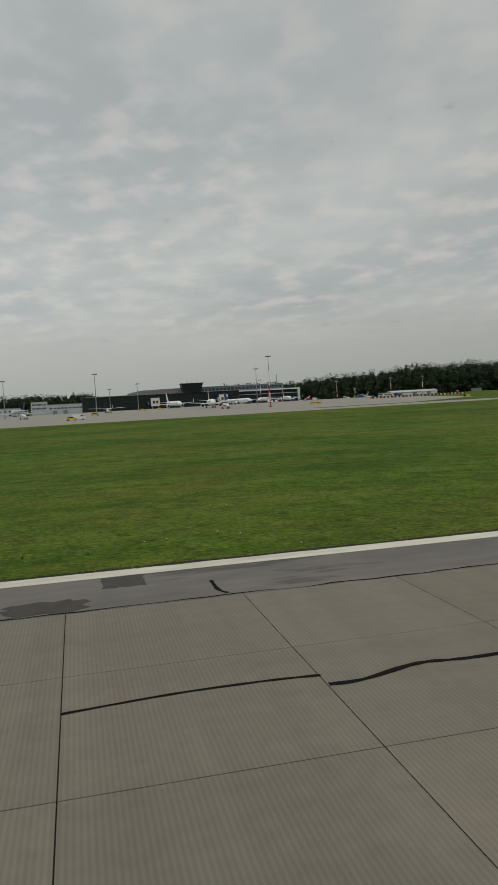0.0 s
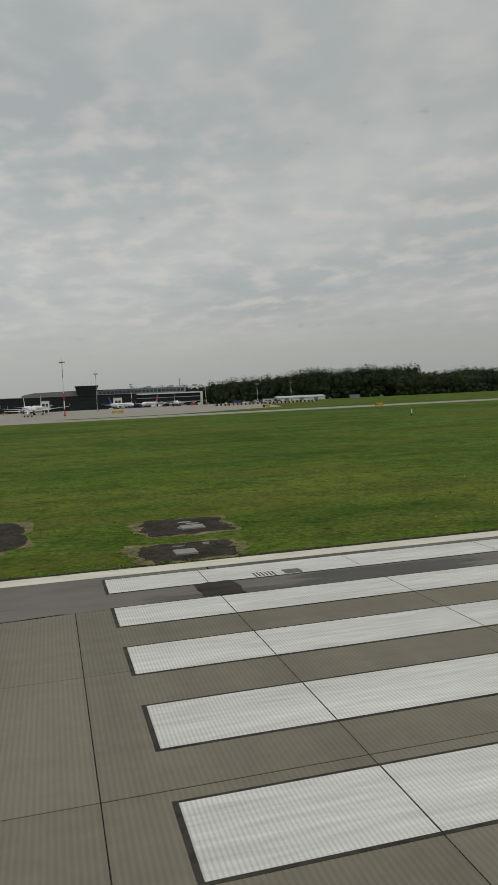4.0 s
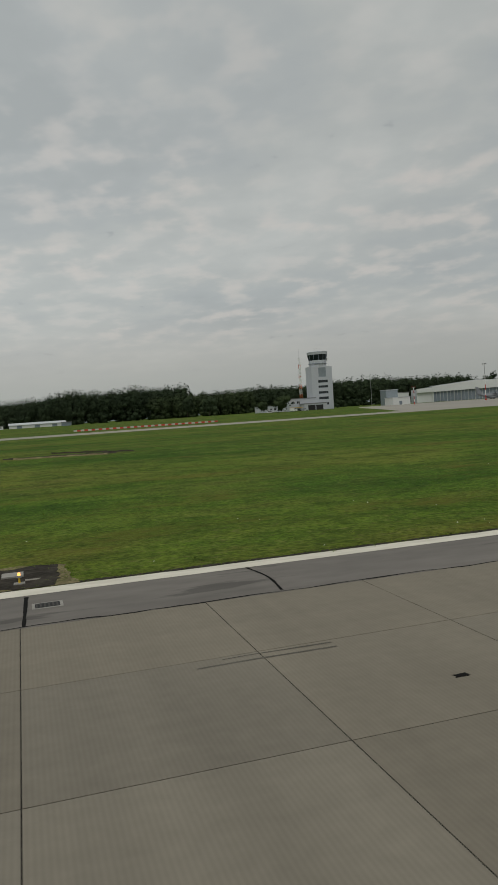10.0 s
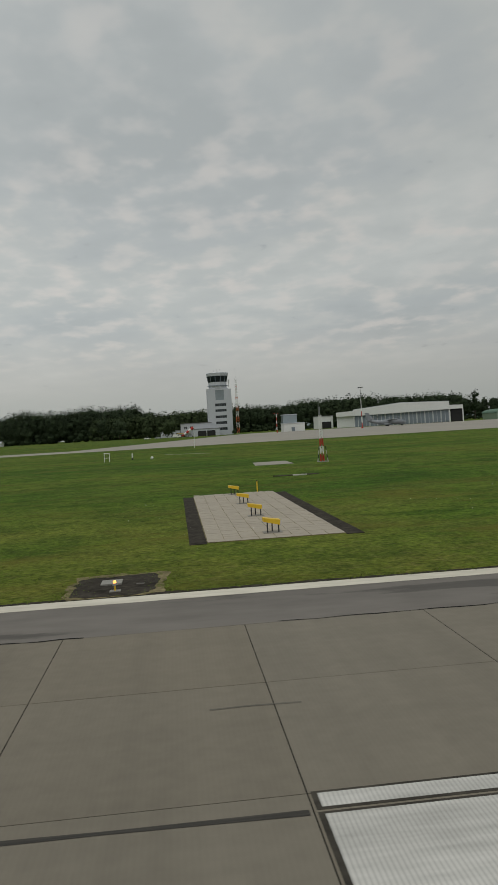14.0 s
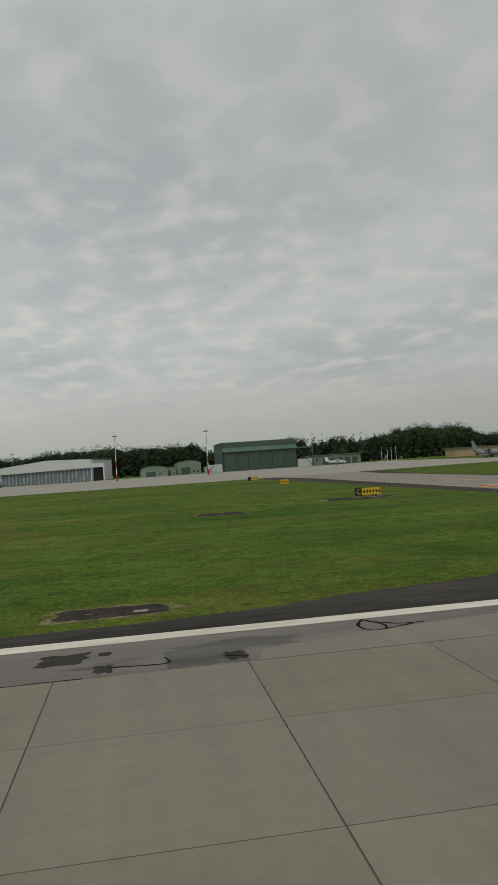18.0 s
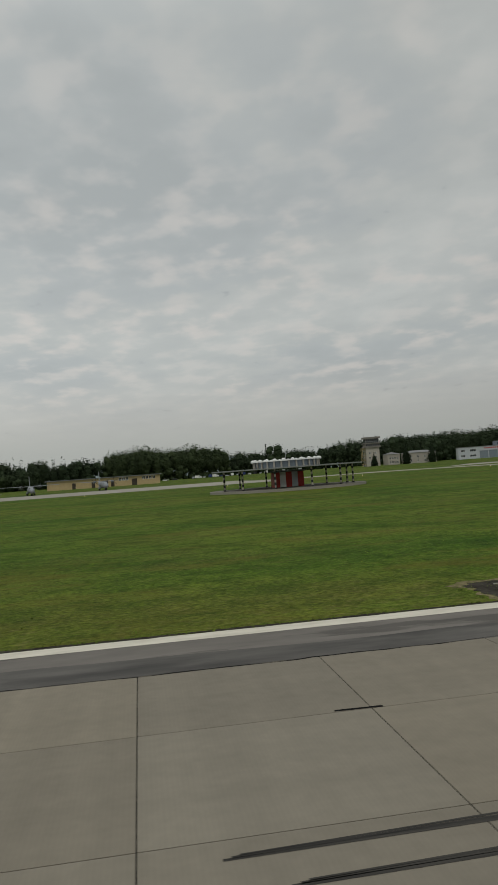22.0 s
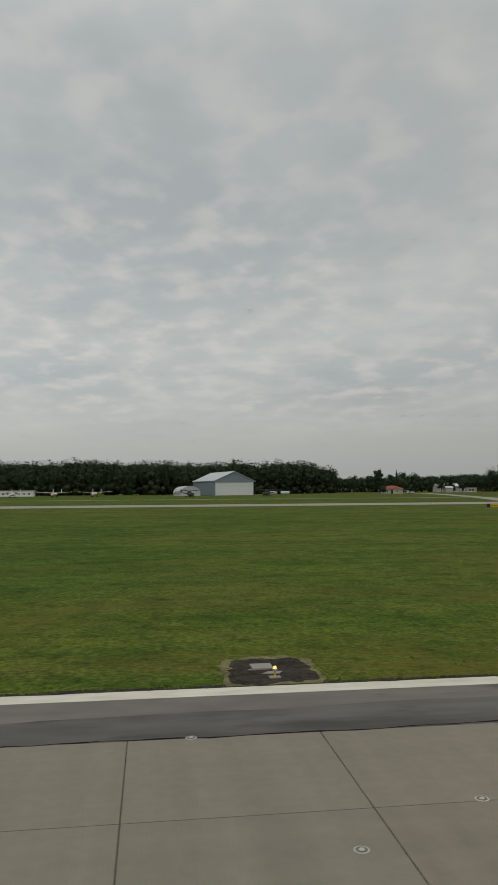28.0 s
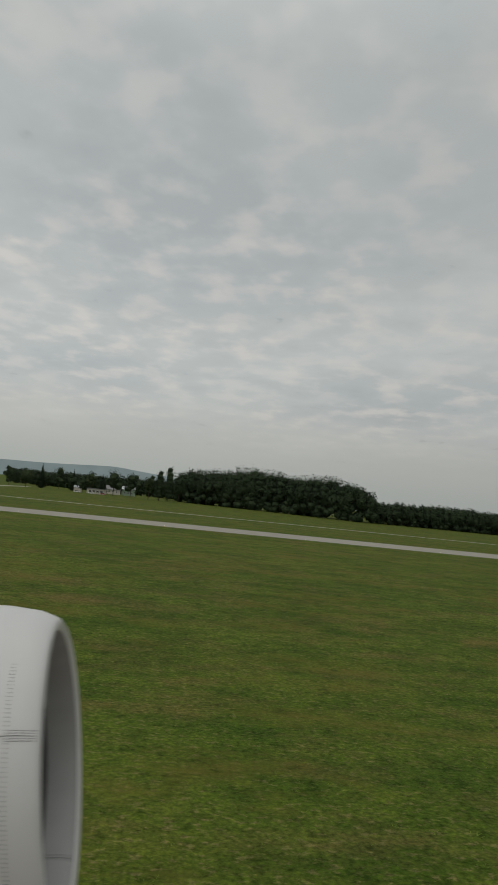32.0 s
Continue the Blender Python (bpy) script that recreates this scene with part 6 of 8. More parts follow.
def building(name, label, category, x0, x1, y, depth, height, wall, roof, openings=(), pane=None, frame=None, bars=1, turn=0, eaves=0.3, roof_kind="flat", ridge_h=3.0, sink=0.3, door=None, doors=()):
    """A block with its front towards the runway; openings in its own x from 0 and z from the ground."""
    w = x1 - x0
    b = thing(name, label, category, x0, y, ground_z(y), turn=turn)
    both = list(openings) + list(doors)
    part("front_wall", facade(0, w, 0, -sink, height, both), wall, b)
    part("back_wall", Shape().box(0, w, depth - 0.35, depth, -sink, height), wall, b)
    part("side_wall", Shape().box(0, 0.35, 0.35, depth - 0.35, -sink, height), wall, b)
    part("side_wall", Shape().box(w - 0.35, w, 0.35, depth - 0.35, -sink, height), wall, b)
    e = eaves
    if roof_kind == "flat":
        part("roof", Shape().box(-e, w + e, -e, depth + e, height, height + 0.45), roof, b)
    elif roof_kind == "gable":
        part("roof", Shape().profile_x(-e, w + e, [(-e, height), (depth / 2, height + ridge_h), (depth + e, height), (depth + e, height + 0.25), (depth / 2, height + ridge_h + 0.25), (-e, height + 0.25)][::-1]), roof, b)
        for xx in (0.0, w - 0.3):
            part("gable", Shape().profile_x(xx, xx + 0.3, [(0, height), (depth, height), (depth / 2, height + ridge_h)]), wall, b)
    elif roof_kind == "front_gable":
        part("roof", Shape().profile_y(-e, depth + e, [(-e, height), (w / 2, height + ridge_h), (w + e, height), (w + e, height + 0.3), (w / 2, height + ridge_h + 0.3), (-e, height + 0.3)]), roof, b)
        part("gable", Shape().profile_y(0.0, 0.35, [(0, height), (w, height), (w / 2, height + ridge_h)]), SLATE, b, "grey-blue gable")
    elif roof_kind == "hip":
        k = min(w, depth) / 2
        part("roof", Shape().add([(-e, -e, height), (w + e, -e, height), (w + e, depth + e, height), (-e, depth + e, height), (k, depth / 2, height + ridge_h), (w - k, depth / 2, height + ridge_h)],
                                 [(0, 1, 5, 4), (1, 2, 5), (2, 3, 4, 5), (3, 0, 4), (3, 2, 1, 0)]), roof, b)
    elif roof_kind == "arch":
        n = 10
        arc = [(w / 2 - (w / 2 + e) * math.cos(math.pi * k / n), height + ridge_h * math.sin(math.pi * k / n)) for k in range(n + 1)]
        part("roof", Shape().profile_y(-e, depth + e, arc + [(q[0], q[1] + 0.3) for q in arc[::-1]]), roof, b)
        part("gable", Shape().profile_y(0.0, 0.35, [(0.1, height)] + arc[1:-1] + [(w - 0.1, height)]), wall, b)
    for o in openings:
        window(b, o, 0.1, pane, frame, bars=bars)
    for o in doors:
        d = part("door", Shape().box(o[0], o[1], 0.15, 0.23, o[2], o[3]), door or SLATE, b)
        part("handle", Shape().box(o[1] - 0.3, o[1] - 0.2, 0.08, 0.15, o[2] + 0.9, o[2] + 1.3), STEEL, d)
    return b


# ------------------------------------------------------------------ terminal
def make_terminal():
    t = thing("terminal", "long black glass airport terminal with a pale upper floor", "terminal building", 14, 812, ground_z(812))
    for k in range(-1, 28):
        x = 0.3 + k * 5.85
        part("glass_panel", Shape().box(x, x + 5.6, 0, 0.3, 0.0, 15.4), DARKGLASS, t)
    part("frame", Shape().box(-5.8, 164.5, 0.25, 0.6, -0.3, 15.6), BLACK, t, "black steel frame")
    for z in (4.2, 8.2, 12.0):
        part("floor_band", Shape().box(-5.8, 164.5, -0.15, 0.05, z, z + 0.2), IRON, t, "dark grey floor band")
    part("body", Shape().box(-5.8, 164.5, 0.6, 46, -0.3, 15.2), BLACK, t)
    part("roof", Shape().box(-6.5, 165, -1, 47, 15.4, 16.0), ROOF, t)
    part("roof_light", Shape().profile_y(16, 44, [(45, 16.0), (104, 16.0), (104, 21.4), (58, 20.6), (45, 18.2)]), ROOF, t, "grey roof storey")
    part("upper_floor", Shape().box(124, 223, 26, 50, 15.2, 21.3), SLATE, t, "slate grey upper floor")
    for k in range(22):
        x = 126 + 4.35 * k
        w = part("window", Shape().box(x, x + 3.6, 25.8, 26.05, 16.8, 19.6), GLASS, t)
    part("upper_roof", Shape().box(123, 224, 25, 51, 21.3, 21.7), GREYWALL, t)
    part("lookout", Shape().loft([[(102.5, -2, 15.5), (121.5, -2, 15.5), (121.5, 12, 15.5), (102.5, 12, 15.5)], [(100.5, -3, 25.0), (124, -3, 25.0), (124, 14, 25.0), (100.5, 14, 25.0)]]), DARKGLASS, t, "black flared lookout storey")
    part("lookout_roof", Shape().box(100, 124.5, -3.5, 14.5, 25.0, 25.7), BLACK, t)
    for x in (108, 113, 118):
        part("antenna", Shape().tube((x, 4, 25.7), (x, 4, 31), 0.14, 0.06, 6), STEEL, t)
    # the white framed pier
    f = Shape().box(163, 241, 20, 25, 14.0, 15.4).box(238.6, 241, 20, 25, -0.3, 14.0).box(163, 165, 20, 25, 7.0, 14.0)
    part("pier_frame", f, WHITEWALL, t, "white concrete pier frame")
    part("pier_glass", Shape().box(165, 238.6, 22.5, 23, 0, 14.0), DARKGLASS, t)
    for z in (4.2, 9.8):
        part("pier_band", Shape().box(165, 238.6, 22.2, 22.5, z, z + 0.6), GREYWALL, t)
    part("pier_body", Shape().box(165, 240, 25, 48, -0.3, 14.6), SLATE, t)
    for x in (180, 205, 232):
        part("roof_unit", Shape().box(x, x + 5, 30, 34, 21.9, 23.6), STEEL, t, "metal roof unit")
    part("mast", Shape().tube((218, 36, 21.9), (218, 36, 32), 0.5, 0.3, 8), STEEL, t)
    for x in (64.5, 137.5):
        j = thing("jet_bridge", "white boxy passenger boarding bridge", "jet bridge", 14 + x, 786, ground_z(786), "boarding bridges")
        part("cabin", facade(0, 8.6, 0, 2.8, 11, [(1.5, 4.0, 5.5, 8.5), (4.8, 7.2, 5.5, 8.5)]), WHITEWALL, j)
        part("pane", Shape().box(1.5, 7.2, 0.2, 0.3, 5.5, 8.5), GLASS, j)
        part("tunnel", Shape().box(2, 6.6, 0.36, 25.5, 5, 8.6), WHITEWALL, j)
        part("roof", Shape().box(-0.2, 8.8, -0.2, 6, 11, 11.4), GREYWALL, j)
        part("side", Shape().box(0, 0.4, 0.36, 6, 2.8, 11), WHITEWALL, j)
        part("side", Shape().box(8.2, 8.6, 0.36, 6, 2.8, 11), WHITEWALL, j)
        for lx in (1.2, 7.4):
            part("leg", Shape().tube((lx, 3, -0.2), (lx, 3, 3.0), 0.5, 0.5, 8), STEEL, j)


make_terminal()
building("office_building", "white three-storey office block with window rows", "office building", -49, -31, 900, 16, 15.0, GREYWALL, ROOF,
         [o for z in (6.2, 10.6) for o in grid_windows(1, 17, 6, z, 2.2, 2.1)])
building("low_hall", "low pale grey service hall with a flat roof", "building", -31, 16, 898, 20, 11.0, GREYWALL, ROOF, grid_windows(2, 45, 10, 5.6, 2.0, 3.0), doors=[(6, 11, 0, 4.2), (18, 23, 0, 4.2)])
building("low_hall", "long low pale grey service hall", "building", -140, -60, 880, 20, 9.0, GREYWALL, ROOF, grid_windows(3, 77, 14, 4.6, 2.0, 3.0))
building("shed", "long white storage shed with a pale metal roof", "shed", 283.6, 328.2, 638, 14, 2.6, WHITEWALL, TIN, roof_kind="gable", ridge_h=1.6, eaves=0.6, doors=[(6, 10, 0, 2.2), (20, 24, 0, 2.2), (34, 38, 0, 2.2)])
building("hut", "small white site hut", "hut", 270, 279, 634, 5, 2.6, WHITEWALL, ROOF, grid_windows(0.5, 8.5, 3, 1.0, 1.0, 1.4))
building("hut", "small dark grey site hut", "hut", 321, 328, 560, 4, 2.4, SLATE, ROOF)


# ------------------------------------------------------------------ masts
def flood_mast(x, y, h, banded=True):
    t = thing("floodlight_mast", "tall red and white floodlight mast with a lamp ring" if banded else "tall grey floodlight mast with a lamp ring", "light mast", x, y, ground_z(y), "floodlight masts")
    n = 7
    for k in range(n):
        a, b = k / n, (k + 1) / n
        part("shaft", Shape().tube((0, 0, h * a), (0, 0, h * b), 0.27 - 0.15 * a, 0.27 - 0.15 * b, 8), (RED if k in (0, 2) else (WHITE if k < 5 else STEEL)) if banded else STEEL, t)
    part("foot", Shape().tube((0, 0, -0.2), (0, 0, 0.6), 0.7, 0.6, 10), RED if banded else COVER, t)
    part("head_frame", Shape().tube((0, 0, h - 0.1), (0, 0, h + 0.15), 0.5, 1.35, 12), STEEL, t)
    for q in range(6):
        lx, ly = 1.15 * math.cos(q * 1.047), 1.15 * math.sin(q * 1.047)
        part("lamp", Shape().box(lx - 0.22, lx + 0.22, ly - 0.22, ly + 0.22, h - 0.25, h + 0.35), STEEL, t)
    part("spike", Shape().tube((0, 0, h), (0, 0, h + 2.2), 0.05, 0.03, 5), STEEL, t)


for x, y, h, banded in ((92.8, 353, 24.5, True), (114.8, 469, 23.0, False), (11.1, 400, 21.5, False), (42.8, 520, 18.4, False), (150, 600, 19.0, True), (260, 529, 14.0, True), (202, 560, 14.0, True), (234, 529, 13.8, True), (28.4, 620, 18, False),
                        (578.1, 414, 23.0, True), (674, 409, 24.0, True), (722.7, 400, 23.5, True), (590, 600, 24, False), (-40, 460, 22, False)):
    flood_mast(x, y, h, banded)


def lattice_mast(name, label, x, y, h, w0, w1, bands, top=True, struts=False):
    t = thing(name, label, "radio mast", x, y, ground_z(y))
    n = bands
    for k in range(n):
        a, b = k / n, (k + 1) / n
        wa, wb = w0 + (w1 - w0) * a, w0 + (w1 - w0) * b
        s = Shape()
        ca = [(-wa, -wa), (wa, -wa), (wa, wa), (-wa, wa)]
        cb = [(-wb, -wb), (wb, -wb), (wb, wb), (-wb, wb)]
        r = 0.035 + 0.03 * w0
        for i in range(4):
            j = (i + 1) % 4
            s.tube((*ca[i], h * a), (*cb[i], h * b), r, r, 5)
            s.tube((*ca[i], h * a), (*cb[j], h * b), r * 0.7, r * 0.7, 4)
            s.tube((*ca[j], h * a), (*cb[i], h * b), r * 0.7, r * 0.7, 4)
            s.tube((*cb[i], h * b), (*cb[j], h * b), r * 0.7, r * 0.7, 4)
        part("lattice_section", s, ((RED if struts else ORANGE) if k % 2 == 0 and not (struts and k > n * 0.6) else WHITE), t)
    if top:
        part("antenna", Shape().tube((0, 0, h), (0, 0, h * 1.18), 0.06, 0.03, 5), STEEL, t)
    part("base_block", Shape().box(-w0 - 0.4, w0 + 0.4, -w0 - 0.4, w0 + 0.4, -0.3, 0.12), COVER, t)
    if struts:
        for sx in (-1, 1):
            for k in range(4):
                a, b = k / 4, (k + 1) / 4
                part("strut", Shape().tube((sx * (0.75 - 0.3 * a), -0.4, 2.2 * a), (sx * (0.75 - 0.3 * b), -0.4, 2.2 * b), 0.06, 0.06, 6), BLACK if k % 2 else COVER_PALE, t)
    return t


def aerial_pole(x, y, h, side):
    """A slim whitish lattice pole with short cross dipoles, red at its foot."""
    t = thing("aerial_pole", "slim white lattice aerial pole with short dipoles and a red foot", "radio mast", x, y, ground_z(y), "glide path aerials")
    for k in range(8):
        a, b = h * k / 8, h * (k + 1) / 8
        q = Shape()
        for sx, sy in ((-0.17, -0.17), (0.17, -0.17), (0, 0.19)):
            q.tube((sx, sy, a), (sx, sy, b), 0.035, 0.035, 5)
        q.tube((-0.17, -0.17, a), (0.17, -0.17, b), 0.024, 0.024, 4).tube((0.17, -0.17, a), (0, 0.19, b), 0.024, 0.024, 4)
        part("lattice_section", q, RED if k in (0, 2) else WHITE, t)
    for z in (0.52 * h, 0.78 * h):
        part("dipole", Shape().box(-0.12 + side * 0.4, 0.12 + side * 0.4, -0.5, -0.2, z - 0.35, z + 0.35).tube((0, 0, z), (side * 0.4, -0.3, z), 0.03, 0.03, 5), WHITE, t, "white dipole panel")
    part("tip", Shape().tube((0, 0, h), (side * 0.1, 0, h + 0.9), 0.03, 0.02, 5), STEEL, t)
    part("base_block", Shape().box(-0.5, 0.5, -0.5, 0.5, -0.3, 0.12), COVER, t)


aerial_pole(388.5, 134, 13.0, -1)
aerial_pole(389.3, 133, 13.2, 1)
lattice_mast("glide_mast", "short red and white lattice aerial mast", 493.0, 104, 6.6, 0.24, 0.15, 6, True, True)
lattice_mast("radio_mast", "red and white lattice aerial mast with an aerial", 1083.5, 138.5, 8.9, 0.27, 0.18, 6, True, True)
m = lattice_mast("radio_mast", "red and white lattice mast with dish aerials", 523.8, 600, 44, 1.1, 0.6, 10)
for k in range(6):
    part("dish", Shape().tube((0, -0.9, 24 + 3 * k), (0, -1.4, 24 + 3 * k), 1.0, 0.9, 10), WHITE, m)
lattice_mast("radio_mast", "thin red and white lattice mast", 1245, 607, 28, 0.6, 0.2, 9)

# striped equipment hut
hut = thing("equipment_hut", "red and white striped equipment hut on a concrete base", "hut", 390.5, 130, ground_z(129))
part("base", Shape().box(-0.4, 6.1, -0.6, 4.2, -0.4, 0.15), COVER, hut)
for k in range(7):
    part("panel", Shape().box(k * 0.82, k * 0.82 + 0.82, 0, 3.6, 0.15, 2.75), RED if k % 2 == 0 else WHITE, hut)
part("roof", Shape().box(-0.2, 5.95, -0.2, 3.8, 2.75, 2.93), RED, hut)
part("air_unit", Shape().box(0.95, 1.55, -0.4, 0.0, 1.5, 2.2), SLATE, hut)
part("door", Shape().box(4.2, 4.85, -0.06, 0.0, 0.2, 2.3), WHITE, hut)
for z in (0.5, 1.4, 2.1):
    part("side_panel", Shape().box(-0.05, 0.0, 0.6, 1.5, z, z + 0.45).box(-0.05, 0.0, 2.1, 3.0, z, z + 0.45), WHITE, hut, "white square on the side wall")
fb = thing("field_light_box", "small white light on a concrete slab in bare earth", "light fixture", 380.4, 79.2, ground_z(79.2))
part("slab", Shape().box(-0.7, 1.3, -0.5, 0.5, -0.1, 0.12), COVER, fb, "pale concrete slab")
part("stem", Shape().tube((0, 0, 0.1), (0, 0, 0.5), 0.12, 0.1, 8), BLACK, fb)
part("head", Shape().tube((0, 0, 0.5), (0, 0, 1.1), 0.24, 0.2, 10), WHITE, fb)

# ------------------------------------------------------------------ control tower
ct = thing("control_tower", "tall pale grey airport control tower with a flared glass cab", "control tower", 495.9, 505, ground_z(505))
rows_ = [(a, b, z0 - 3.6, z1 - 3.6) for a, b, z0, z1 in ((5.6, 11.4, 27.3, 34.0), (5.0, 12.6, 23.0, 25.0), (5.0, 12.6, 19.3, 21.0), (5.0, 12.6, 15.0, 16.8), (5.0, 12.6, 10.9, 12.8), (6.6, 12.6, 6.8, 8.7))]
part("shaft_front", facade(0, 14.4, 0, -0.3, 31.4, rows_), GREYWALL, ct)
part("shaft", Shape().box(0, 14.4, 0.36, 11, -0.3, 31.4), GREYWALL, ct)
part("side_shaft", Shape().box(14.4, 16.4, 0.4, 10, -0.3, 31.0), GREYWALL, ct, "narrow stair shaft")
for n, o in enumerate(rows_):
    window(ct, o, 0.12, GLASS_PALE if n == 0 else GLASS, SLATE, bars=4)
cx, cy = 7.8, 6.0


def ring(r, z, n=12):
    return [(cx + r * math.cos(2 * math.pi * (k + 0.5) / n), cy + r * math.sin(2 * math.pi * (k + 0.5) / n), z) for k in range(n)]


part("collar", Shape().loft([ring(6.3, 31.4), ring(6.3, 35.9)]), GREYWALL, ct, "pale grey collar")
part("balcony", Shape().loft([ring(7.0, 33.3), ring(7.0, 33.7)]), SLATE, ct)
part("cab_glass", Shape().loft([ring(6.3, 35.9), ring(7.2, 40.0)]), DARKGLASS, ct, "dark tilted cab glass")
for k in range(12):
    a, b = ring(6.35, 35.9)[k], ring(7.25, 40.0)[k]
    part("mullion", Shape().tube(a, b, 0.15, 0.15, 5), SLATE, ct)
part("cab_roof", Shape().loft([ring(7.3, 40.0), ring(7.7, 42.0), ring(7.3, 42.3)]), GREYWALL, ct)
part("radar_pole", Shape().tube((15.4, 6, 31.0), (15.4, 6, 37), 0.16, 0.14, 6).tube((15.4, 6, 35.6), (15.4, 6, 37.6), 0.6, 0.5, 10), WHITE, ct)
for k in range(3):
    part("antenna", Shape().tube((cx + 2 * k - 2, cy, 42.1), (cx + 2 * k - 2, cy, 45), 0.07, 0.04, 5), STEEL, ct)
building("tower_annex", "pale grey two-storey annex of the control tower", "building", 477, 497.7, 504, 16, 8.6, GREYWALL, ROOF, [(2, 4.4, 5.0, 7.0), (6, 8.4, 5.0, 7.0), (12, 14.4, 1.2, 3.2)], doors=[(16, 18, 0, 2.6)])
building("tower_annex", "low pale grey wing of the control tower", "building", 463, 476.8, 528, 14, 4.6, GREYWALL, ROOF, grid_windows(1, 13, 4, 1.4, 1.6, 1.8))
# black panels fill the doorways in place of the unlit inside
building("garage", "low pale grey garage, black panels for the shade in its open doors", "garage", 485, 502.5, 495, 9.6, 4.6, GREYWALL, ROOF, doors=[(3.0, 8.6, 0, 3.6), (9.0, 14.6, 0, 3.6)], door=BLACK)
s = thing("shelter", "yellow and white bus-stop style shelter", "shelter", 474, 492, ground_z(492))
part("roof", Shape().box(0, 9, 0, 3, 2.4, 2.7), YEL, s)
part("back", Shape().box(0, 9, 2.8, 3.0, 0, 2.4), GREYWALL, s)
for k in range(4):
    part("post", Shape().box(0.1 + 2.9 * k, 0.25 + 2.9 * k, 0.1, 0.25, -0.1, 2.4), STEEL, s)
building("plant_house", "pale windowless plant house", "building", 541.6, 555.2, 470, 12, 5.0, WHITEWALL, GREYWALL, doors=[(5, 7.2, 0, 2.6)])
building("plant_house", "pale blue glazed block on the plant house", "building", 543.2, 552.4, 482.5, 9, 10.6, GLASS_PALE, GREYWALL)

# ------------------------------------------------------------------ white hangar
wh = thing("white_hangar", "wide white hangar with a shallow pitched fascia and tall grey doors", "hangar", 583.1, 512.7, ground_z(500), turn=-21.5)
part("fascia", Shape().profile_y(0, 3, [(14, 7.6), (78, 8.4), (78, 13.6), (46, 14.6), (14, 11.9)]), WHITEWALL, wh, "white fascia")
part("wing_fascia", Shape().profile_y(0.2, 3, [(2, 7.7), (13.9, 7.7), (13.9, 11.2), (2, 10.7)]), WHITEWALL, wh)
part("wing_fascia", Shape().profile_y(0.2, 3, [(78.1, 8.4), (87, 8.4), (87, 10.9), (78.1, 11.2)]), WHITEWALL, wh)
part("body", Shape().profile_y(3.1, 34, [(2, -0.3), (78, -0.3), (78, 13.2), (46, 14.2), (14, 11.5), (2, 10.4)]), GREYWALL, wh)
part("side_wall", Shape().box(2, 14, 2.2, 3.0, -0.3, 7.7), WHITEWALL, wh)
for k in range(12):
    x = 14.4 + 5.3 * k
    d = part("hangar_door", Shape().box(x, x + 5.1, 1.6, 1.9, 0.1, 8.0), SLATE, wh, "grey glazed sliding door")
    for q in range(3):
        part("stile", Shape().box(x + 0.1 + 2.4 * q, x + 0.3 + 2.4 * q, 1.5, 1.6, 0.1, 8.0), WHITEWALL, d)
for x in (13.8, 78.0, 86.5):
    part("column", Shape().box(x, x + 0.7, 0.4, 1.4, -0.2, 8.6), WHITEWALL, wh)
part("dark_bay", Shape().box(79, 86.5, 2.6, 3.0, -0.3, 8.4), BLACK, wh)
part("roof", Shape().profile_y(2.9, 34.2, [(14, 11.9), (46, 14.7), (78, 13.7), (78, 14.0), (46, 15.0), (14, 12.2)]), TIN, wh)
building("hangar_annex", "low white annex beside the hangar", "building", 574.5, 585.6, 526, 16, 8.6, WHITEWALL, ROOF, doors=[(3, 9.8, 0, 4.8)], door=BLACK)

# ------------------------------------------------------------------ green hangar and its neighbours
gh = thing("green_hangar", "large green metal hangar with tall dark green sliding doors", "hangar", 741.5, 490, ground_z(490))
gh.scale = (0.875, 0.875, 0.90)
part("fascia", Shape().profile_x(0, 50, [(0, 12.6), (3, 12.6), (9, 19.3), (8, 19.4), (0, 13.0)]), GREEN, gh, "sloping green roof front")
part("roof", Shape().box(-0.5, 50.5, 8.5, 58, 19.0, 19.5), GREEN, gh)
part("body", Shape().box(0, 50, 3.2, 58, -0.3, 19.0), GREEN_DARK, gh)
for k in range(6):
    part("hangar_door", Shape().box(0.8 + 8.1 * k, 8.7 + 8.1 * k, 1.2 + 0.3 * (k % 2), 1.5 + 0.3 * (k % 2), 0, 12.6), GREEN_DARK, gh)
part("door_rail", Shape().box(-11, 61, 0.8, 2.4, 12.6, 13.4), GREEN, gh)
for x0, x1 in ((-11, 0), (50, 61)):
    part("outrigger_post", Shape().box(x1 - 0.5 if x0 > 0 else x0, x1 if x0 > 0 else x0 + 0.5, 1, 1.6, -0.2, 12.7), GREEN_DARK, gh)
    part("brace", Shape().tube((x0 + 0.6, 1.4, 12.4 if x0 > 0 else 0.2), (x1 - 0.6, 1.4, 0.2 if x0 > 0 else 12.4), 0.22, 0.22, 6), GREEN_DARK, gh)
    part("outrigger_wall", Shape().box(x0 + 0.6, x1 - 0.6, 3.4, 3.8, -0.3, 5.2), WHITEWALL, gh, "pale low wall")
for x, w, y, h, r in ((687.0, 17.4, 480, 4.2, 2.6), (702.6, 7.2, 485, 4.0, 1.6), (710.2, 16.2, 489, 6.2, 2.8)):
    building("arched_shelter", "pale green arched aircraft shelter", "shelter", x, x + w, y, 24, h, PALEGREEN, GREEN, grid_windows(w * 0.62, w - 1, 2, 1.0, 1.6, 1.6) if w < 21 else grid_windows(9, 20, 4, 1.4, 1.4, 2.0), roof_kind="arch", ridge_h=r, doors=[(w * 0.2, w * 0.55, 0, h * 0.75)], door=GREEN_DARK)
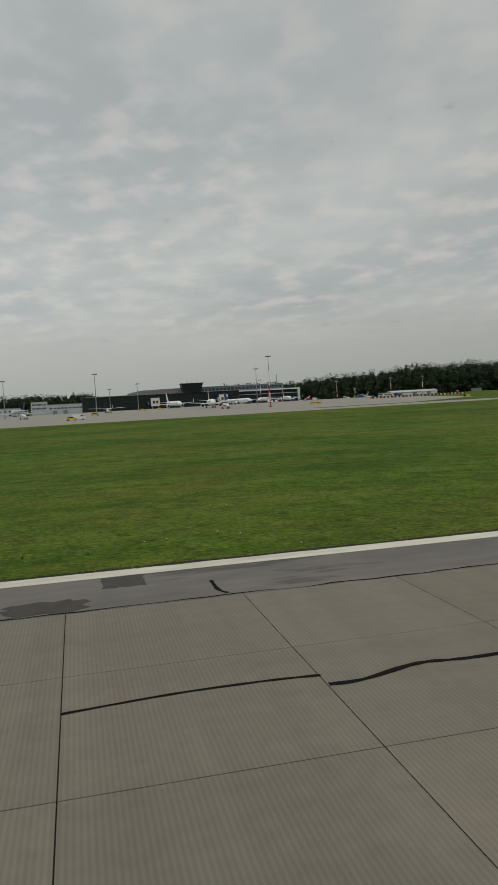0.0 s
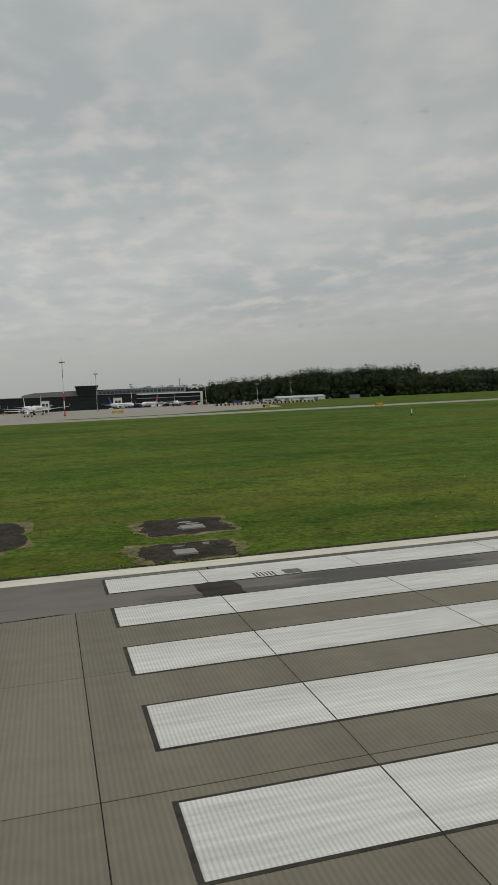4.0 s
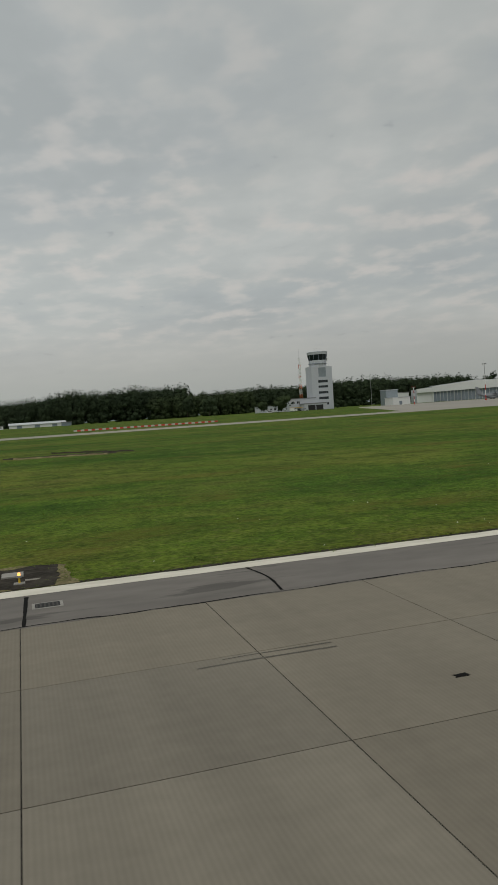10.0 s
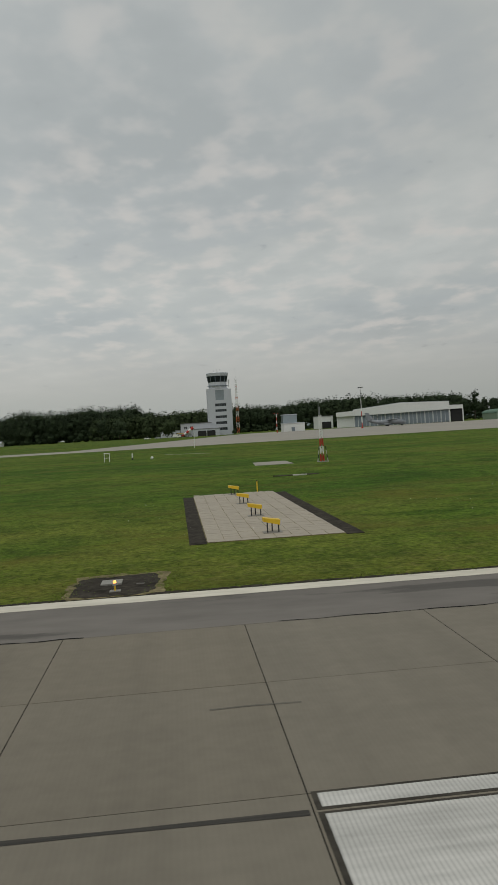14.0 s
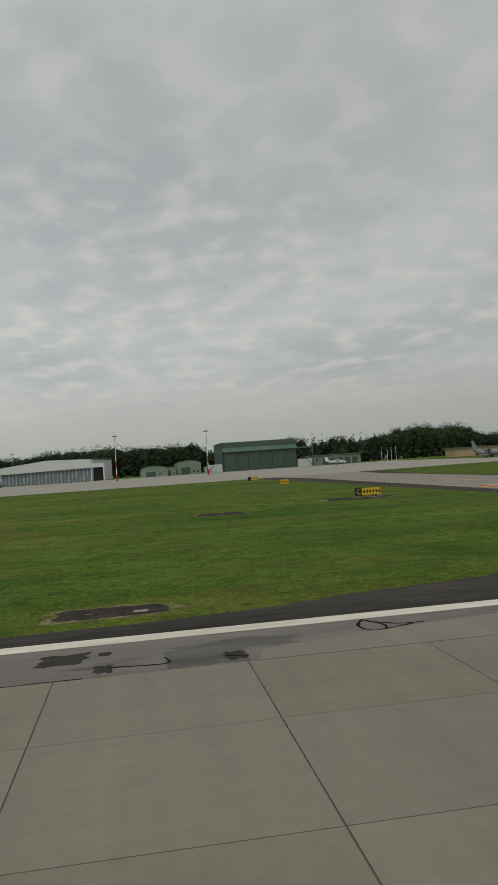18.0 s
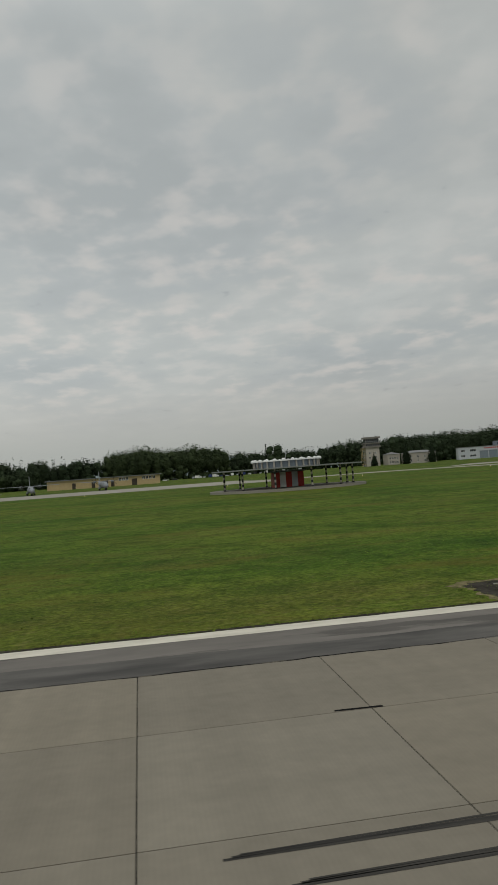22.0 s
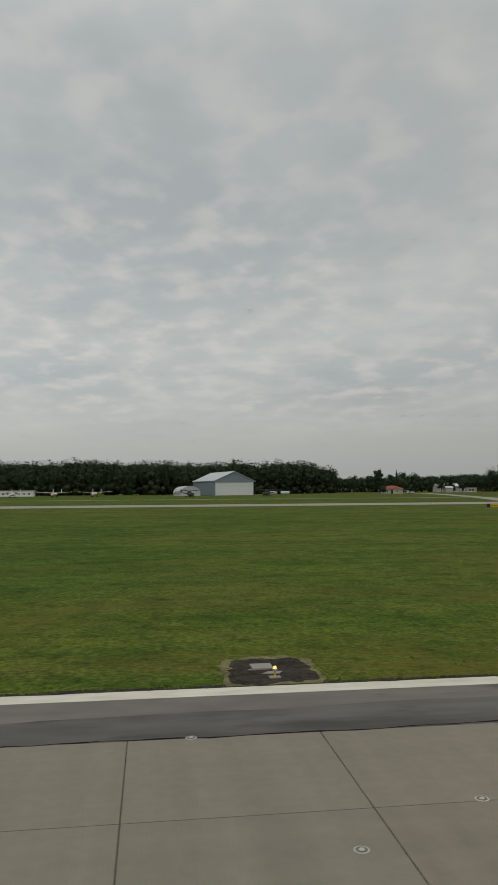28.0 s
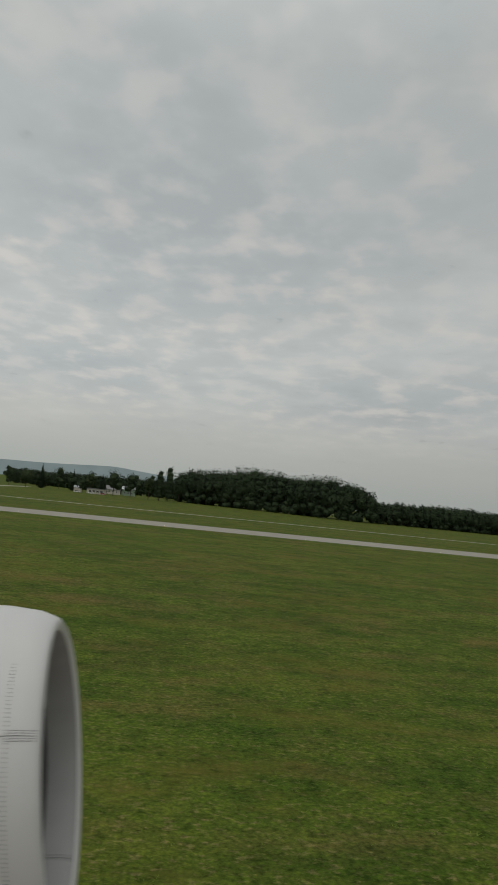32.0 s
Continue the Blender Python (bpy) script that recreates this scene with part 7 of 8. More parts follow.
building("workshop", "small pale workshop beside the green hangar", "building", 729.5, 740, 496, 12, 4.2, WHITEWALL, ROOF, grid_windows(1, 11, 3, 1.6, 1.6, 1.8))
building("barracks", "long low pale green building with a flat roof", "building", 799, 838, 500, 14, 6.4, PALEGREEN, ROOF, [(3, 5, 2.4, 4.4), (7, 9, 2.4, 4.4)], eaves=0.8, doors=[(12 + 5.2 * k, 16 + 5.2 * k, 0, 4.4) for k in range(5)], door=GREEN_DARK)
for x in (833, 836.7, 839.3, 842.2):
    p = thing("flag_pole", "bare white flag pole", "pole", x, 440, ground_z(440), "flag poles")
    part("pole", Shape().tube((0, 0, -0.2), (0, 0, 8.8), 0.14, 0.08, 8), WHITE, p)
    part("finial", Shape().tube((0, 0, 8.8), (0, 0, 9.0), 0.16, 0.1, 8), WHITE, p)
op = ([(x, x + 1.6, 3.0, 4.9) for x in (40.5, 42.5, 44.5, 54, 56, 58, 60)])
building("low_barracks", "long low sand-yellow building with a flat overhanging roof", "building", 880, 944.3, 440, 14, 5.2, SAND, ROOF, [o for o in op if o[3] < 5], eaves=1.0, doors=[(14, 16, 0, 3.4), (25, 27, 0, 3.4), (31.5, 34.5, 0, 3.8), (36, 38, 0, 3.4), (48, 51, 0, 3.8)], door=BARK)

# ------------------------------------------------------------------ old tower, houses, fire station
ot = thing("old_tower", "old cream military control tower with a weathered brown-grey cab", "control tower", 1095.6, 522, ground_z(522))
ot.scale = (0.84, 0.84, 1.08)
o_ = [(2.0 + 4.4 * (k % 2), 3.4 + 4.4 * (k % 2), 2.0 + 3.4 * (k // 2), 3.6 + 3.4 * (k // 2)) for k in range(6)]
part("shaft_front", facade(0, 10, 0, -0.3, 13.4, o_), CREAM, ot)
part("shaft", Shape().box(0, 10, 0.36, 6, -0.3, 13.4), CREAM, ot)
for o in o_:
    window(ot, o, 0.1)
for k in range(5):
    part("landing", Shape().box(-2.6, -0.05, 1.0, 4.2, 1.6 + 2.7 * k, 1.8 + 2.7 * k), SAND, ot, "weathered yellow stair landing")
    part("landing_rail", Shape().box(-2.6, -0.05, 0.95, 1.03, 2.5 + 2.7 * k, 2.7 + 2.7 * k), SAND, ot)
    part("stair_flight", Shape().profile_y(2.0, 3.2, [(-2.4, 1.7 + 2.7 * k), (-2.0, 1.7 + 2.7 * k), (-0.2, -0.7 + 2.7 * k), (-0.6, -0.7 + 2.7 * k)]), SLATE, ot)
for y in (1.0, 4.1):
    part("stair_post", Shape().box(-2.6, -2.4, y, y + 0.2, -0.3, 13.4), SAND, ot)
part("gallery", Shape().box(-0.9, 11.0, -0.9, 6.4, 13.4, 14.5), WEATHERED_WALL, ot, "grey gallery floor slab")
part("gallery_wall", Shape().box(-0.3, 10.4, -0.3, 6.0, 14.5, 16.4), WEATHERED_WALL, ot)
for k in range(8):
    part("window", Shape().box(0.0 + 1.3 * k, 1.0 + 1.3 * k, -0.36, -0.25, 14.7, 16.0), GLASS, ot)
part("balcony_floor", Shape().box(-0.9, 11.0, -0.9, 6.4, 16.4, 16.9), WEATHERED_WALL, ot, "grey balcony slab")
part("cab", Shape().box(0.2, 9.9, 0.2, 5.6, 16.9, 19.9), GLASS, ot, "dark glazed cab")
for k in range(7):
    part("mullion", Shape().box(0.1 + 1.6 * k, 0.28 + 1.6 * k, 0.08, 0.24, 16.9, 19.9), WEATHERED_WALL, ot)
for k in range(9):
    part("rail_post", Shape().box(-0.85 + 1.46 * k, -0.75 + 1.46 * k, -0.86, -0.78, 16.9, 18.0), STEEL, ot)
part("railing", Shape().box(-0.9, 11.0, -0.88, -0.78, 17.9, 18.05), STEEL, ot)
part("cab_roof", Shape().box(-0.9, 11.0, -0.9, 6.4, 19.9, 21.2), WEATHERED_WALL, ot)
for x in (0, 3, 8, 10.6):
    part("antenna", Shape().tube((x, 3, 20.9), (x, 3, 23.6 - 0.2 * x % 1.0), 0.07, 0.04, 5), STEEL, ot)
for x0, x1 in ((1108.6, 1117.4), (1121.0, 1143.0)):
    w = x1 - x0
    building("staff_house", "two-storey cream house with a low hipped roof", "house", x0, x1, 513 if x0 < 1110 else 509, 11, 7.6, CREAM, ROOF, [o for z in (1.0, 4.0) for o in grid_windows(0.8, w - 0.8, 4, z, 1.6, 1.3)], roof_kind="hip", ridge_h=1.6, eaves=0.6)
doors_ = [(15.5 + 6.7 * k, 21.7 + 6.7 * k, 0, 5.6) for k in range(3)] + [(40.0 + 6.4 * k, 46.0 + 6.4 * k, 0, 5.6) for k in range(2)]
fs = building("fire_station", "long grey and white fire station with tall garage doors", "fire station", 1170.0, 1236, 532, 18, 8.6, GREYWALL, ROOF,
              [(2, 5, 5.4, 7.0), (2, 5, 1.6, 3.2), (8.5, 13, 5.4, 7.2), (8.5, 13, 1.6, 3.2), (53, 58, 5.0, 6.8), (53, 58, 1.4, 3.2), (59.5, 61.5, 5.0, 6.8), (59.5, 61.5, 1.4, 3.2), (63, 65, 5.0, 6.8)], doors=doors_, bars=2, turn=-19)
part("white_door", Shape().box(35.6, 39.6, 0.05, 0.3, 0, 6.2), WHITE, fs, "white garage door")
part("upper_block", Shape().box(27.5, 65.8, 3, 17, 9.05, 12.0), SLATE, fs, "slate grey upper storey")
for k in range(9):
    part("window", Shape().box(29 + 4.0 * k, 31.6 + 4.0 * k, 2.9, 3.02, 9.8, 11.0), GLASS, fs)
part("lookout", Shape().box(45.5, 53.5, 6, 13, 12.0, 14.6), WHITEWALL, fs, "white rooftop lookout")
part("lookout_window", Shape().box(46, 53, 5.9, 6.02, 12.8, 14.0), GLASS, fs)
for k in range(17):
    part("sign_bar", Shape().box(19 + 1.5 * k, 19.9 + 1.5 * k, -0.12, -0.02, 7.0, 7.9), RED, fs, "red character of a sign as a bar")
part("drive_band", Shape().box(14, 54, -0.2, -0.04, 5.75, 6.1), GREYWALL, fs)
building("white_hut", "low white service building", "building", 1261.6, 1284, 520, 8, 3.6, WHITEWALL, WHITEWALL, grid_windows(1, 21, 6, 1.2, 1.2, 1.6))

# ------------------------------------------------------------------ grey hangar, shelters, houses
gy = building("grey_hangar", "grey gabled hangar with a wide white door and pale metal roof", "hangar", 1404.5, 1433, 500, 46, 9.6, SLATE, TIN, roof_kind="front_gable", ridge_h=6.4, turn=15, eaves=0.5)
part("hangar_door", Shape().box(0.6, 27.9, -0.5, -0.2, 0, 9.0), WHITEWALL, gy, "white sliding door")
part("door_step", Shape().box(0.6, 27.9, -0.6, -0.5, 6.3, 6.5), GREYWALL, gy)
part("door_box", Shape().box(-1.4, 29.9, -0.9, 0, 9.0, 9.9), SLATE, gy)
building("round_shelter", "small arched shelter with a pale metal roof", "shelter", 1381.5, 1394.5, 484, 20, 1.7, GREYWALL, TIN, roof_kind="arch", ridge_h=4.4, turn=12, doors=[(3.5, 9.5, 0, 1.7)], door=GREYWALL)
for x0, x1 in ((1445.3, 1450.1), (1453, 1459)):
    k = thing("fuel_tank", "grey horizontal fuel tank on cradles", "tank", x0, 520, ground_z(520), "fuel tanks")
    part("vessel", Shape().tube((0, 0, 1.3), (x1 - x0, 0, 1.3), 1.1, 1.1, 12), GREYWALL, k, smooth=False)
    for xx in (0.7, x1 - x0 - 0.7):
        part("cradle", Shape().box(xx - 0.2, xx + 0.2, -1, 1, -0.2, 0.5), COVER, k)
building("red_roof_house", "small pale house with a red tiled hipped roof", "house", 1528.4, 1541.6, 519, 9, 3.7, CREAM, TILE, [(1, 2.4, 1.0, 2.8), (8.4, 9.8, 1.0, 2.8)], roof_kind="hip", ridge_h=2.2, eaves=0.7, doors=[(4.2, 6.0, 0, 3.0)], door=BARK)
building("white_house", "low pale house with a flat roof and dark windows", "house", 1619.5, 1634, 600, 9, 3.8, CREAM, ROOF, grid_windows(1, 13, 4, 1.0, 2.0, 2.0))
building("white_house", "small white house with a pale roof", "house", 1609, 1615, 604, 7, 3.6, CREAM, TIN, roof_kind="gable", ridge_h=1.6)
building("white_house", "pale house with a grey gable roof", "house", 1629, 1641, 676, 10, 4.0, CREAM, ROOF, grid_windows(1, 11, 3, 1.6, 1.6, 1.4), roof_kind="gable", ridge_h=3.6, eaves=0.6)
building("green_house", "pale green house with a grey roof", "house", 1642, 1654, 684, 10, 5.4, PALEGREEN, TIN, grid_windows(1, 11, 3, 1.6, 1.6, 1.4), roof_kind="gable", ridge_h=2.6, eaves=0.6)


# ------------------------------------------------------------------ aircraft
def hull(stations, n=14, squash=1.0):
    """Rings round the x axis: stations of (x, z, radius)."""
    return [[(x, r * math.cos(2 * math.pi * k / n), z + squash * r * math.sin(2 * math.pi * k / n)) for k in range(n)] for x, z, r in stations]


def blade(root, tip, chord0, chord1, thick=0.12, vertical=False):
    """A wing or fin from root to tip (points at the leading edge), chord along -x."""
    def sec(p, c):
        x, y, z = p
        t = c * thick / 2
        pts = [(x, 0, 0), (x - 0.3 * c, 0, t), (x - c, 0, 0.02), (x - 0.3 * c, 0, -t * 0.7)]
        return [(a, y + b, z) for a, _, b in pts] if vertical else [(a, y, z + b) for a, _, b in pts]
    return Shape().loft([sec(root, chord0), sec(tip, chord1)])


def wheels(parent, pts, r=0.5, leg=1.4):
    for x, y in pts:
        g = part("gear_leg", Shape().tube((x, y, r), (x, y, r + leg), 0.12, 0.14, 6), STEEL, parent)
        part("wheel", Shape().tube((x, y - 0.35, r), (x, y + 0.35, r), r, r, 12), TYRE, g)


def airliner(x, y, turn, fin_mat, label, body=None, k=1.0):
    body = body or AIRWHITE
    a = thing("airliner", label, "airplane", x, y, ground_z(y) + 0.02, "parked airliners", turn)
    part("fuselage", Shape().loft(hull([(19.5, 3.0, 0.15), (18.6, 3.05, 0.95), (17, 3.25, 1.55), (14.5, 3.4, 1.88), (-8, 3.4, 1.88), (-13, 3.7, 1.5), (-17, 4.1, 0.85), (-19.5, 4.5, 0.2)])), body, a, smooth=True)
    part("cockpit_glass", Shape().loft([[(18.1, -0.75, 3.6), (18.1, 0.75, 3.6), (17.0, 1.1, 4.4), (17.0, -1.1, 4.4)], [(17.9, -0.75, 3.55), (17.9, 0.75, 3.55), (16.8, 1.1, 4.35), (16.8, -1.1, 4.35)]]), GLASS, a)
    for sy in (-1, 1):
        part("wing", blade((4.5, sy * 1.6, 2.5), (-4.2, sy * 17.2, 4.1), 7.0, 1.6), AIRGREY, a)
        part("winglet", blade((-4.6, sy * 17.2, 4.1), (-6.4, sy * 17.6, 6.4), 1.4, 0.6, 0.1), fin_mat, a)
        part("tailplane", blade((-14.4, sy * 0.7, 4.5), (-18.0, sy * 6.8, 5.2), 3.6, 1.3), AIRGREY, a)
        e = part("engine", Shape().loft(hull([(5.6, 1.75, 1.05), (5.2, 1.75, 1.2), (3.4, 1.75, 1.15), (1.4, 1.8, 0.7)], 12)), body, a)
        e.location = (0, sy * 5.3, 0)
        part("intake", Shape().tube((5.55, 0, 1.75), (5.65, 0, 1.75), 0.9, 0.9, 12), BLACK, e, "dark fan intake")
        part("door", Shape().box(14.0, 14.9, sy * 1.84 - 0.06, sy * 1.84 + 0.06, 2.7, 4.4), AIRGREY, a)
        part("window_row", Shape().box(-11, 13.2, sy * 1.86 - 0.05, sy * 1.86 + 0.05, 3.75, 4.0), GLASS, a)
    part("fin", blade((-12.2, 0, 5.0), (-18.4, 0, 11.8), 5.8, 2.2, 0.1, True), fin_mat, a, "coloured tail fin")
    wheels(a, [(15.2, 0), (-1.2, 2.6), (-1.2, -2.6)], 0.55, 1.3)
    return a


GOLD = material("gold_tail_paint", (0.52, 0.40, 0.10), 0.4, 0, 0.06, 0.3, 1.0)
NAVY = material("navy_tail_paint", (0.03, 0.05, 0.16), 0.4, 0, 0.06, 0.3, 1.0)
PINK = material("magenta_tail_paint", (0.42, 0.04, 0.16), 0.4, 0, 0.06, 0.3, 1.0)
airliner(71.3, 553, -82, AIRWHITE, "white airliner parked nose out on the apron")
airliner(79.8, 444, -96, GOLD, "white airliner with a gold tail fin on the apron")
airliner(150, 690, -60, NAVY, "white airliner with a navy tail at the gate", AIRWHITE)
airliner(178, 700, -120, PINK, "white airliner with a magenta tail at the gate")
airliner(204, 712, -95, AIRGREY, "grey and white airliner parked at the pier")
airliner(-42, 600, -100, NAVY, "grey airliner with dark tail on the apron", AIRGREY)


def turboprop(x, y, turn, label):
    a = thing("transport_plane", label, "airplane", x, y, ground_z(y) + 0.02, "military transport planes", turn)
    part("fuselage", Shape().loft(hull([(12.3, 1.9, 0.15), (11.5, 2.0, 0.85), (10, 2.25, 1.25), (7.5, 2.4, 1.38), (-3, 2.4, 1.38), (-7, 2.9, 1.05), (-11, 3.5, 0.5), (-12.2, 3.7, 0.1)])), CAMO, a, smooth=True)
    part("cockpit_glass", Shape().loft([[(11.35, -0.65, 2.5), (11.35, 0.65, 2.5), (10.2, 0.95, 3.25), (10.2, -0.95, 3.25)], [(11.1, -0.65, 2.4), (11.1, 0.65, 2.4), (10.0, 0.95, 3.2), (10.0, -0.95, 3.2)]]), GLASS, a)
    part("wing", Shape().add(*(lambda q: (q.v, q.f))(blade((3.2, 0, 3.9), (2.6, 12.9, 4.1), 3.0, 1.4))).add(*(lambda q: (q.v, q.f))(blade((3.2, 0, 3.9), (2.6, -12.9, 4.1), 3.0, 1.4))), CAMO, a)
    for sy in (-1, 1):
        part("tailplane", blade((-9.2, 0, 3.9), (-10.4, sy * 5.3, 4.0), 2.4, 1.4), CAMO, a)
        e = part("engine", Shape().loft(hull([(5.6, 3.75, 0.28), (5.0, 3.75, 0.55), (2.4, 3.8, 0.6), (0.2, 3.9, 0.2)], 10)), CAMO, a)
        e.location = (0, sy * 3.9, 0)
        for k in range(6):
            w = math.radians(60 * k + 20)
            part("propeller_blade", Shape().loft([[(5.55, 0.1 * math.sin(w), 3.75 - 0.1 * math.cos(w)), (5.65, -0.1 * math.sin(w), 3.75 + 0.1 * math.cos(w)), (5.6, 0.3 * math.cos(w), 3.75 + 0.3 * math.sin(w))],
                                                  [(5.55, 1.95 * math.cos(w) + 0.12 * math.sin(w), 3.75 + 1.95 * math.sin(w)), (5.65, 1.95 * math.cos(w) - 0.12 * math.sin(w), 3.75 + 1.95 * math.sin(w)), (5.6, 1.9 * math.cos(w), 3.75 + 1.9 * math.sin(w))]]), BLACK, e)
        part("sponson", Shape().loft(hull([(2.8, 1.2, 0.1), (1.8, 1.2, 0.55), (-1.6, 1.2, 0.55), (-3.0, 1.3, 0.1)], 8)), CAMO, a).location = (0, sy * 1.35, 0)
    part("fin", blade((-7.2, 0, 3.6), (-11.2, 0, 8.6), 4.8, 2.2, 0.1, True), CAMO, a)
    wheels(a, [(9.4, 0), (0.2, 1.5), (0.2, -1.5)], 0.45, 0.7)


turboprop(599, 437, 3, "grey camouflaged twin turboprop transport parked before the hangar")
turboprop(852, 338, -80, "grey camouflaged twin turboprop transport on the parking apron")
turboprop(885, 338, -80, "grey camouflaged twin turboprop transport on the parking apron")
turboprop(916, 338, -80, "grey camouflaged twin turboprop transport on the parking apron")


def light_twin(x, y, turn, trim, label, k=1.0):
    a = thing("light_plane", label, "airplane", x, y, ground_z(y) + 0.02, "light twin planes", turn)
    part("fuselage", Shape().loft(hull([(6.6, 1.5, 0.12), (5.8, 1.6, 0.5), (4.4, 1.8, 0.85), (-1.5, 1.9, 0.85), (-4.5, 2.3, 0.45), (-6.0, 2.6, 0.12)], 10)), AIRWHITE, a, smooth=True)
    part("stripe", Shape().box(-3.5, 5.0, -0.9, 0.9, 1.5, 1.75), trim, a, "coloured stripe")
    part("cockpit_glass", Shape().box(4.2, 5.0, -0.6, 0.6, 2.1, 2.5), GLASS, a)
    for sy in (-1, 1):
        part("wing", blade((2.0, 0, 2.75), (1.4, sy * 11.0, 3.2), 2.2, 1.5), AIRWHITE, a)
        part("fin", blade((-4.6, sy * 2.6, 2.7), (-5.4, sy * 2.6, 5.0), 1.8, 1.1, 0.1, True), AIRWHITE, a)
        e = part("engine", Shape().loft(hull([(3.2, 2.6, 0.2), (2.8, 2.6, 0.45), (0.6, 2.7, 0.42), (-0.6, 2.8, 0.1)], 8)), trim, a)
        e.location = (0, sy * 2.8, 0)
        for q in range(3):
            w = math.radians(120 * q + 15)
            part("propeller_blade", Shape().tube((3.15, 0.1 * math.cos(w), 2.6 + 0.1 * math.sin(w)), (3.15, 1.3 * math.cos(w), 2.6 + 1.3 * math.sin(w)), 0.09, 0.05, 4), BLACK, e)
    part("tailplane", blade((-4.8, -2.7, 2.6), (-4.8, 2.7, 2.6), 1.5, 1.5), AIRWHITE, a)
    wheels(a, [(4.8, 0), (0.4, 1.7), (0.4, -1.7)], 0.35, 0.9)


for x, y, c in ((1252, 462, RED), (1280, 466, RED), (1304, 470, ORANGE), (1328, 472, RED)):
    light_twin(x, y, -100, c, "white and red high-wing twin-engine plane on the grass")
light_twin(20, 470, -95, NAVY, "small white high-wing plane on the apron")
light_twin(-26, 405, -80, AIRGREY, "small white business plane parked on the apron")
light_twin(76, 380, -90, RED, "small white plane with a red stripe on the apron")
light_twin(808, 455, -20, AIRGREY, "small grey and white plane by the low hall")


def helicopter(x, y, turn):
    h = thing("helicopter", "dark olive military helicopter with drooping rotor blades", "helicopter", x, y, ground_z(y) + 0.02, "helicopters", turn)
    part("cabin", Shape().loft(hull([(4.2, 1.4, 0.15), (3.6, 1.5, 0.8), (2.2, 1.7, 1.05), (-1.2, 1.7, 1.05), (-2.8, 2.0, 0.5)], 10)), OLIVE, h, smooth=True)
    part("cockpit_glass", Shape().box(2.6, 3.5, -0.7, 0.7, 1.7, 2.3), GLASS, h)
    part("tail_boom", Shape().tube((-2.4, 0, 2.1), (-9.0, 0, 2.6), 0.42, 0.18, 8), OLIVE, h)
    part("fin", blade((-8.3, 0, 2.6), (-9.3, 0, 4.4), 1.3, 0.8, 0.12, True), OLIVE, h)
    part("engine_deck", Shape().loft(hull([(1.6, 3.0, 0.2), (1.0, 3.0, 0.55), (-1.8, 3.0, 0.5), (-2.6, 2.8, 0.15)], 8)), OLIVE, h)
    part("rotor_mast", Shape().tube((0, 0, 3.3), (0, 0, 4.2), 0.16, 0.12, 6), BLACK, h)
    for k in range(4):
        w = math.radians(90 * k + 25)
        part("rotor_blade", Shape().tube((0.2 * math.cos(w), 0.2 * math.sin(w), 4.15), (8.2 * math.cos(w), 8.2 * math.sin(w), 3.4), 0.16, 0.12, 4), BLACK, h)
        part("tail_rotor_blade", Shape().tube((-9.2, 0.25, 4.0), (-9.2 + 1.3 * math.cos(w), 0.25, 4.0 + 1.3 * math.sin(w)), 0.08, 0.06, 4), BLACK, h)
    wheels(h, [(2.8, 0), (-1.6, 1.3), (-1.6, -1.3)], 0.32, 0.8)


helicopter(1384.5, 432, -60)
helicopter(1431, 442, -140)


# ------------------------------------------------------------------ vehicles
def car(x, y, turn, paint, label, van=False, lift=0.02):
    c = thing("van" if van else "car", label, "van" if van else "car", x, y, ground_z(y) + lift, "parked vehicles", turn)
    if van:
        part("body", Shape().profile_y(-0.95, 0.95, [(-2.6, 0.4), (2.6, 0.4), (2.6, 1.1), (2.0, 1.4), (1.5, 2.2), (-2.6, 2.3)]), paint, c)
        part("windscreen", Shape().profile_y(-0.85, 0.85, [(1.98, 1.45), (2.04, 1.45), (1.58, 2.12), (1.52, 2.12)]), GLASS, c)
        part("side_glass", Shape().box(0.4, 1.5, -0.97, 0.97, 1.4, 2.0), GLASS, c)
    else:
        part("body", Shape().profile_y(-0.88, 0.88, [(-2.1, 0.35), (2.1, 0.35), (2.15, 0.8), (1.2, 0.95), (-2.1, 1.0)]), paint, c)
        part("cabin", Shape().profile_y(-0.76, 0.76, [(-1.8, 0.98), (1.15, 0.95), (0.45, 1.48), (-1.2, 1.5)]), GLASS, c)
        part("roof", Shape().box(-1.2, 0.45, -0.74, 0.74, 1.48, 1.53), paint, c)
    for wx in (-1.35, 1.4):
        for wy in (-0.85, 0.85):
            w = part("wheel", Shape().tube((wx, wy - 0.1, 0.34), (wx, wy + 0.1, 0.34), 0.34, 0.34, 12), TYRE, c)
            part("rim", Shape().tube((wx, wy - 0.12, 0.34), (wx, wy + 0.12, 0.34), 0.2, 0.2, 10), STEEL, w)
    for wy in (-0.6, 0.6):
        part("headlight", Shape().box(2.1, 2.17, wy - 0.2, wy + 0.2, 0.6, 0.75) if not van else Shape().box(2.56, 2.63, wy - 0.2, wy + 0.2, 0.7, 0.9), WHITE, c)
    return c


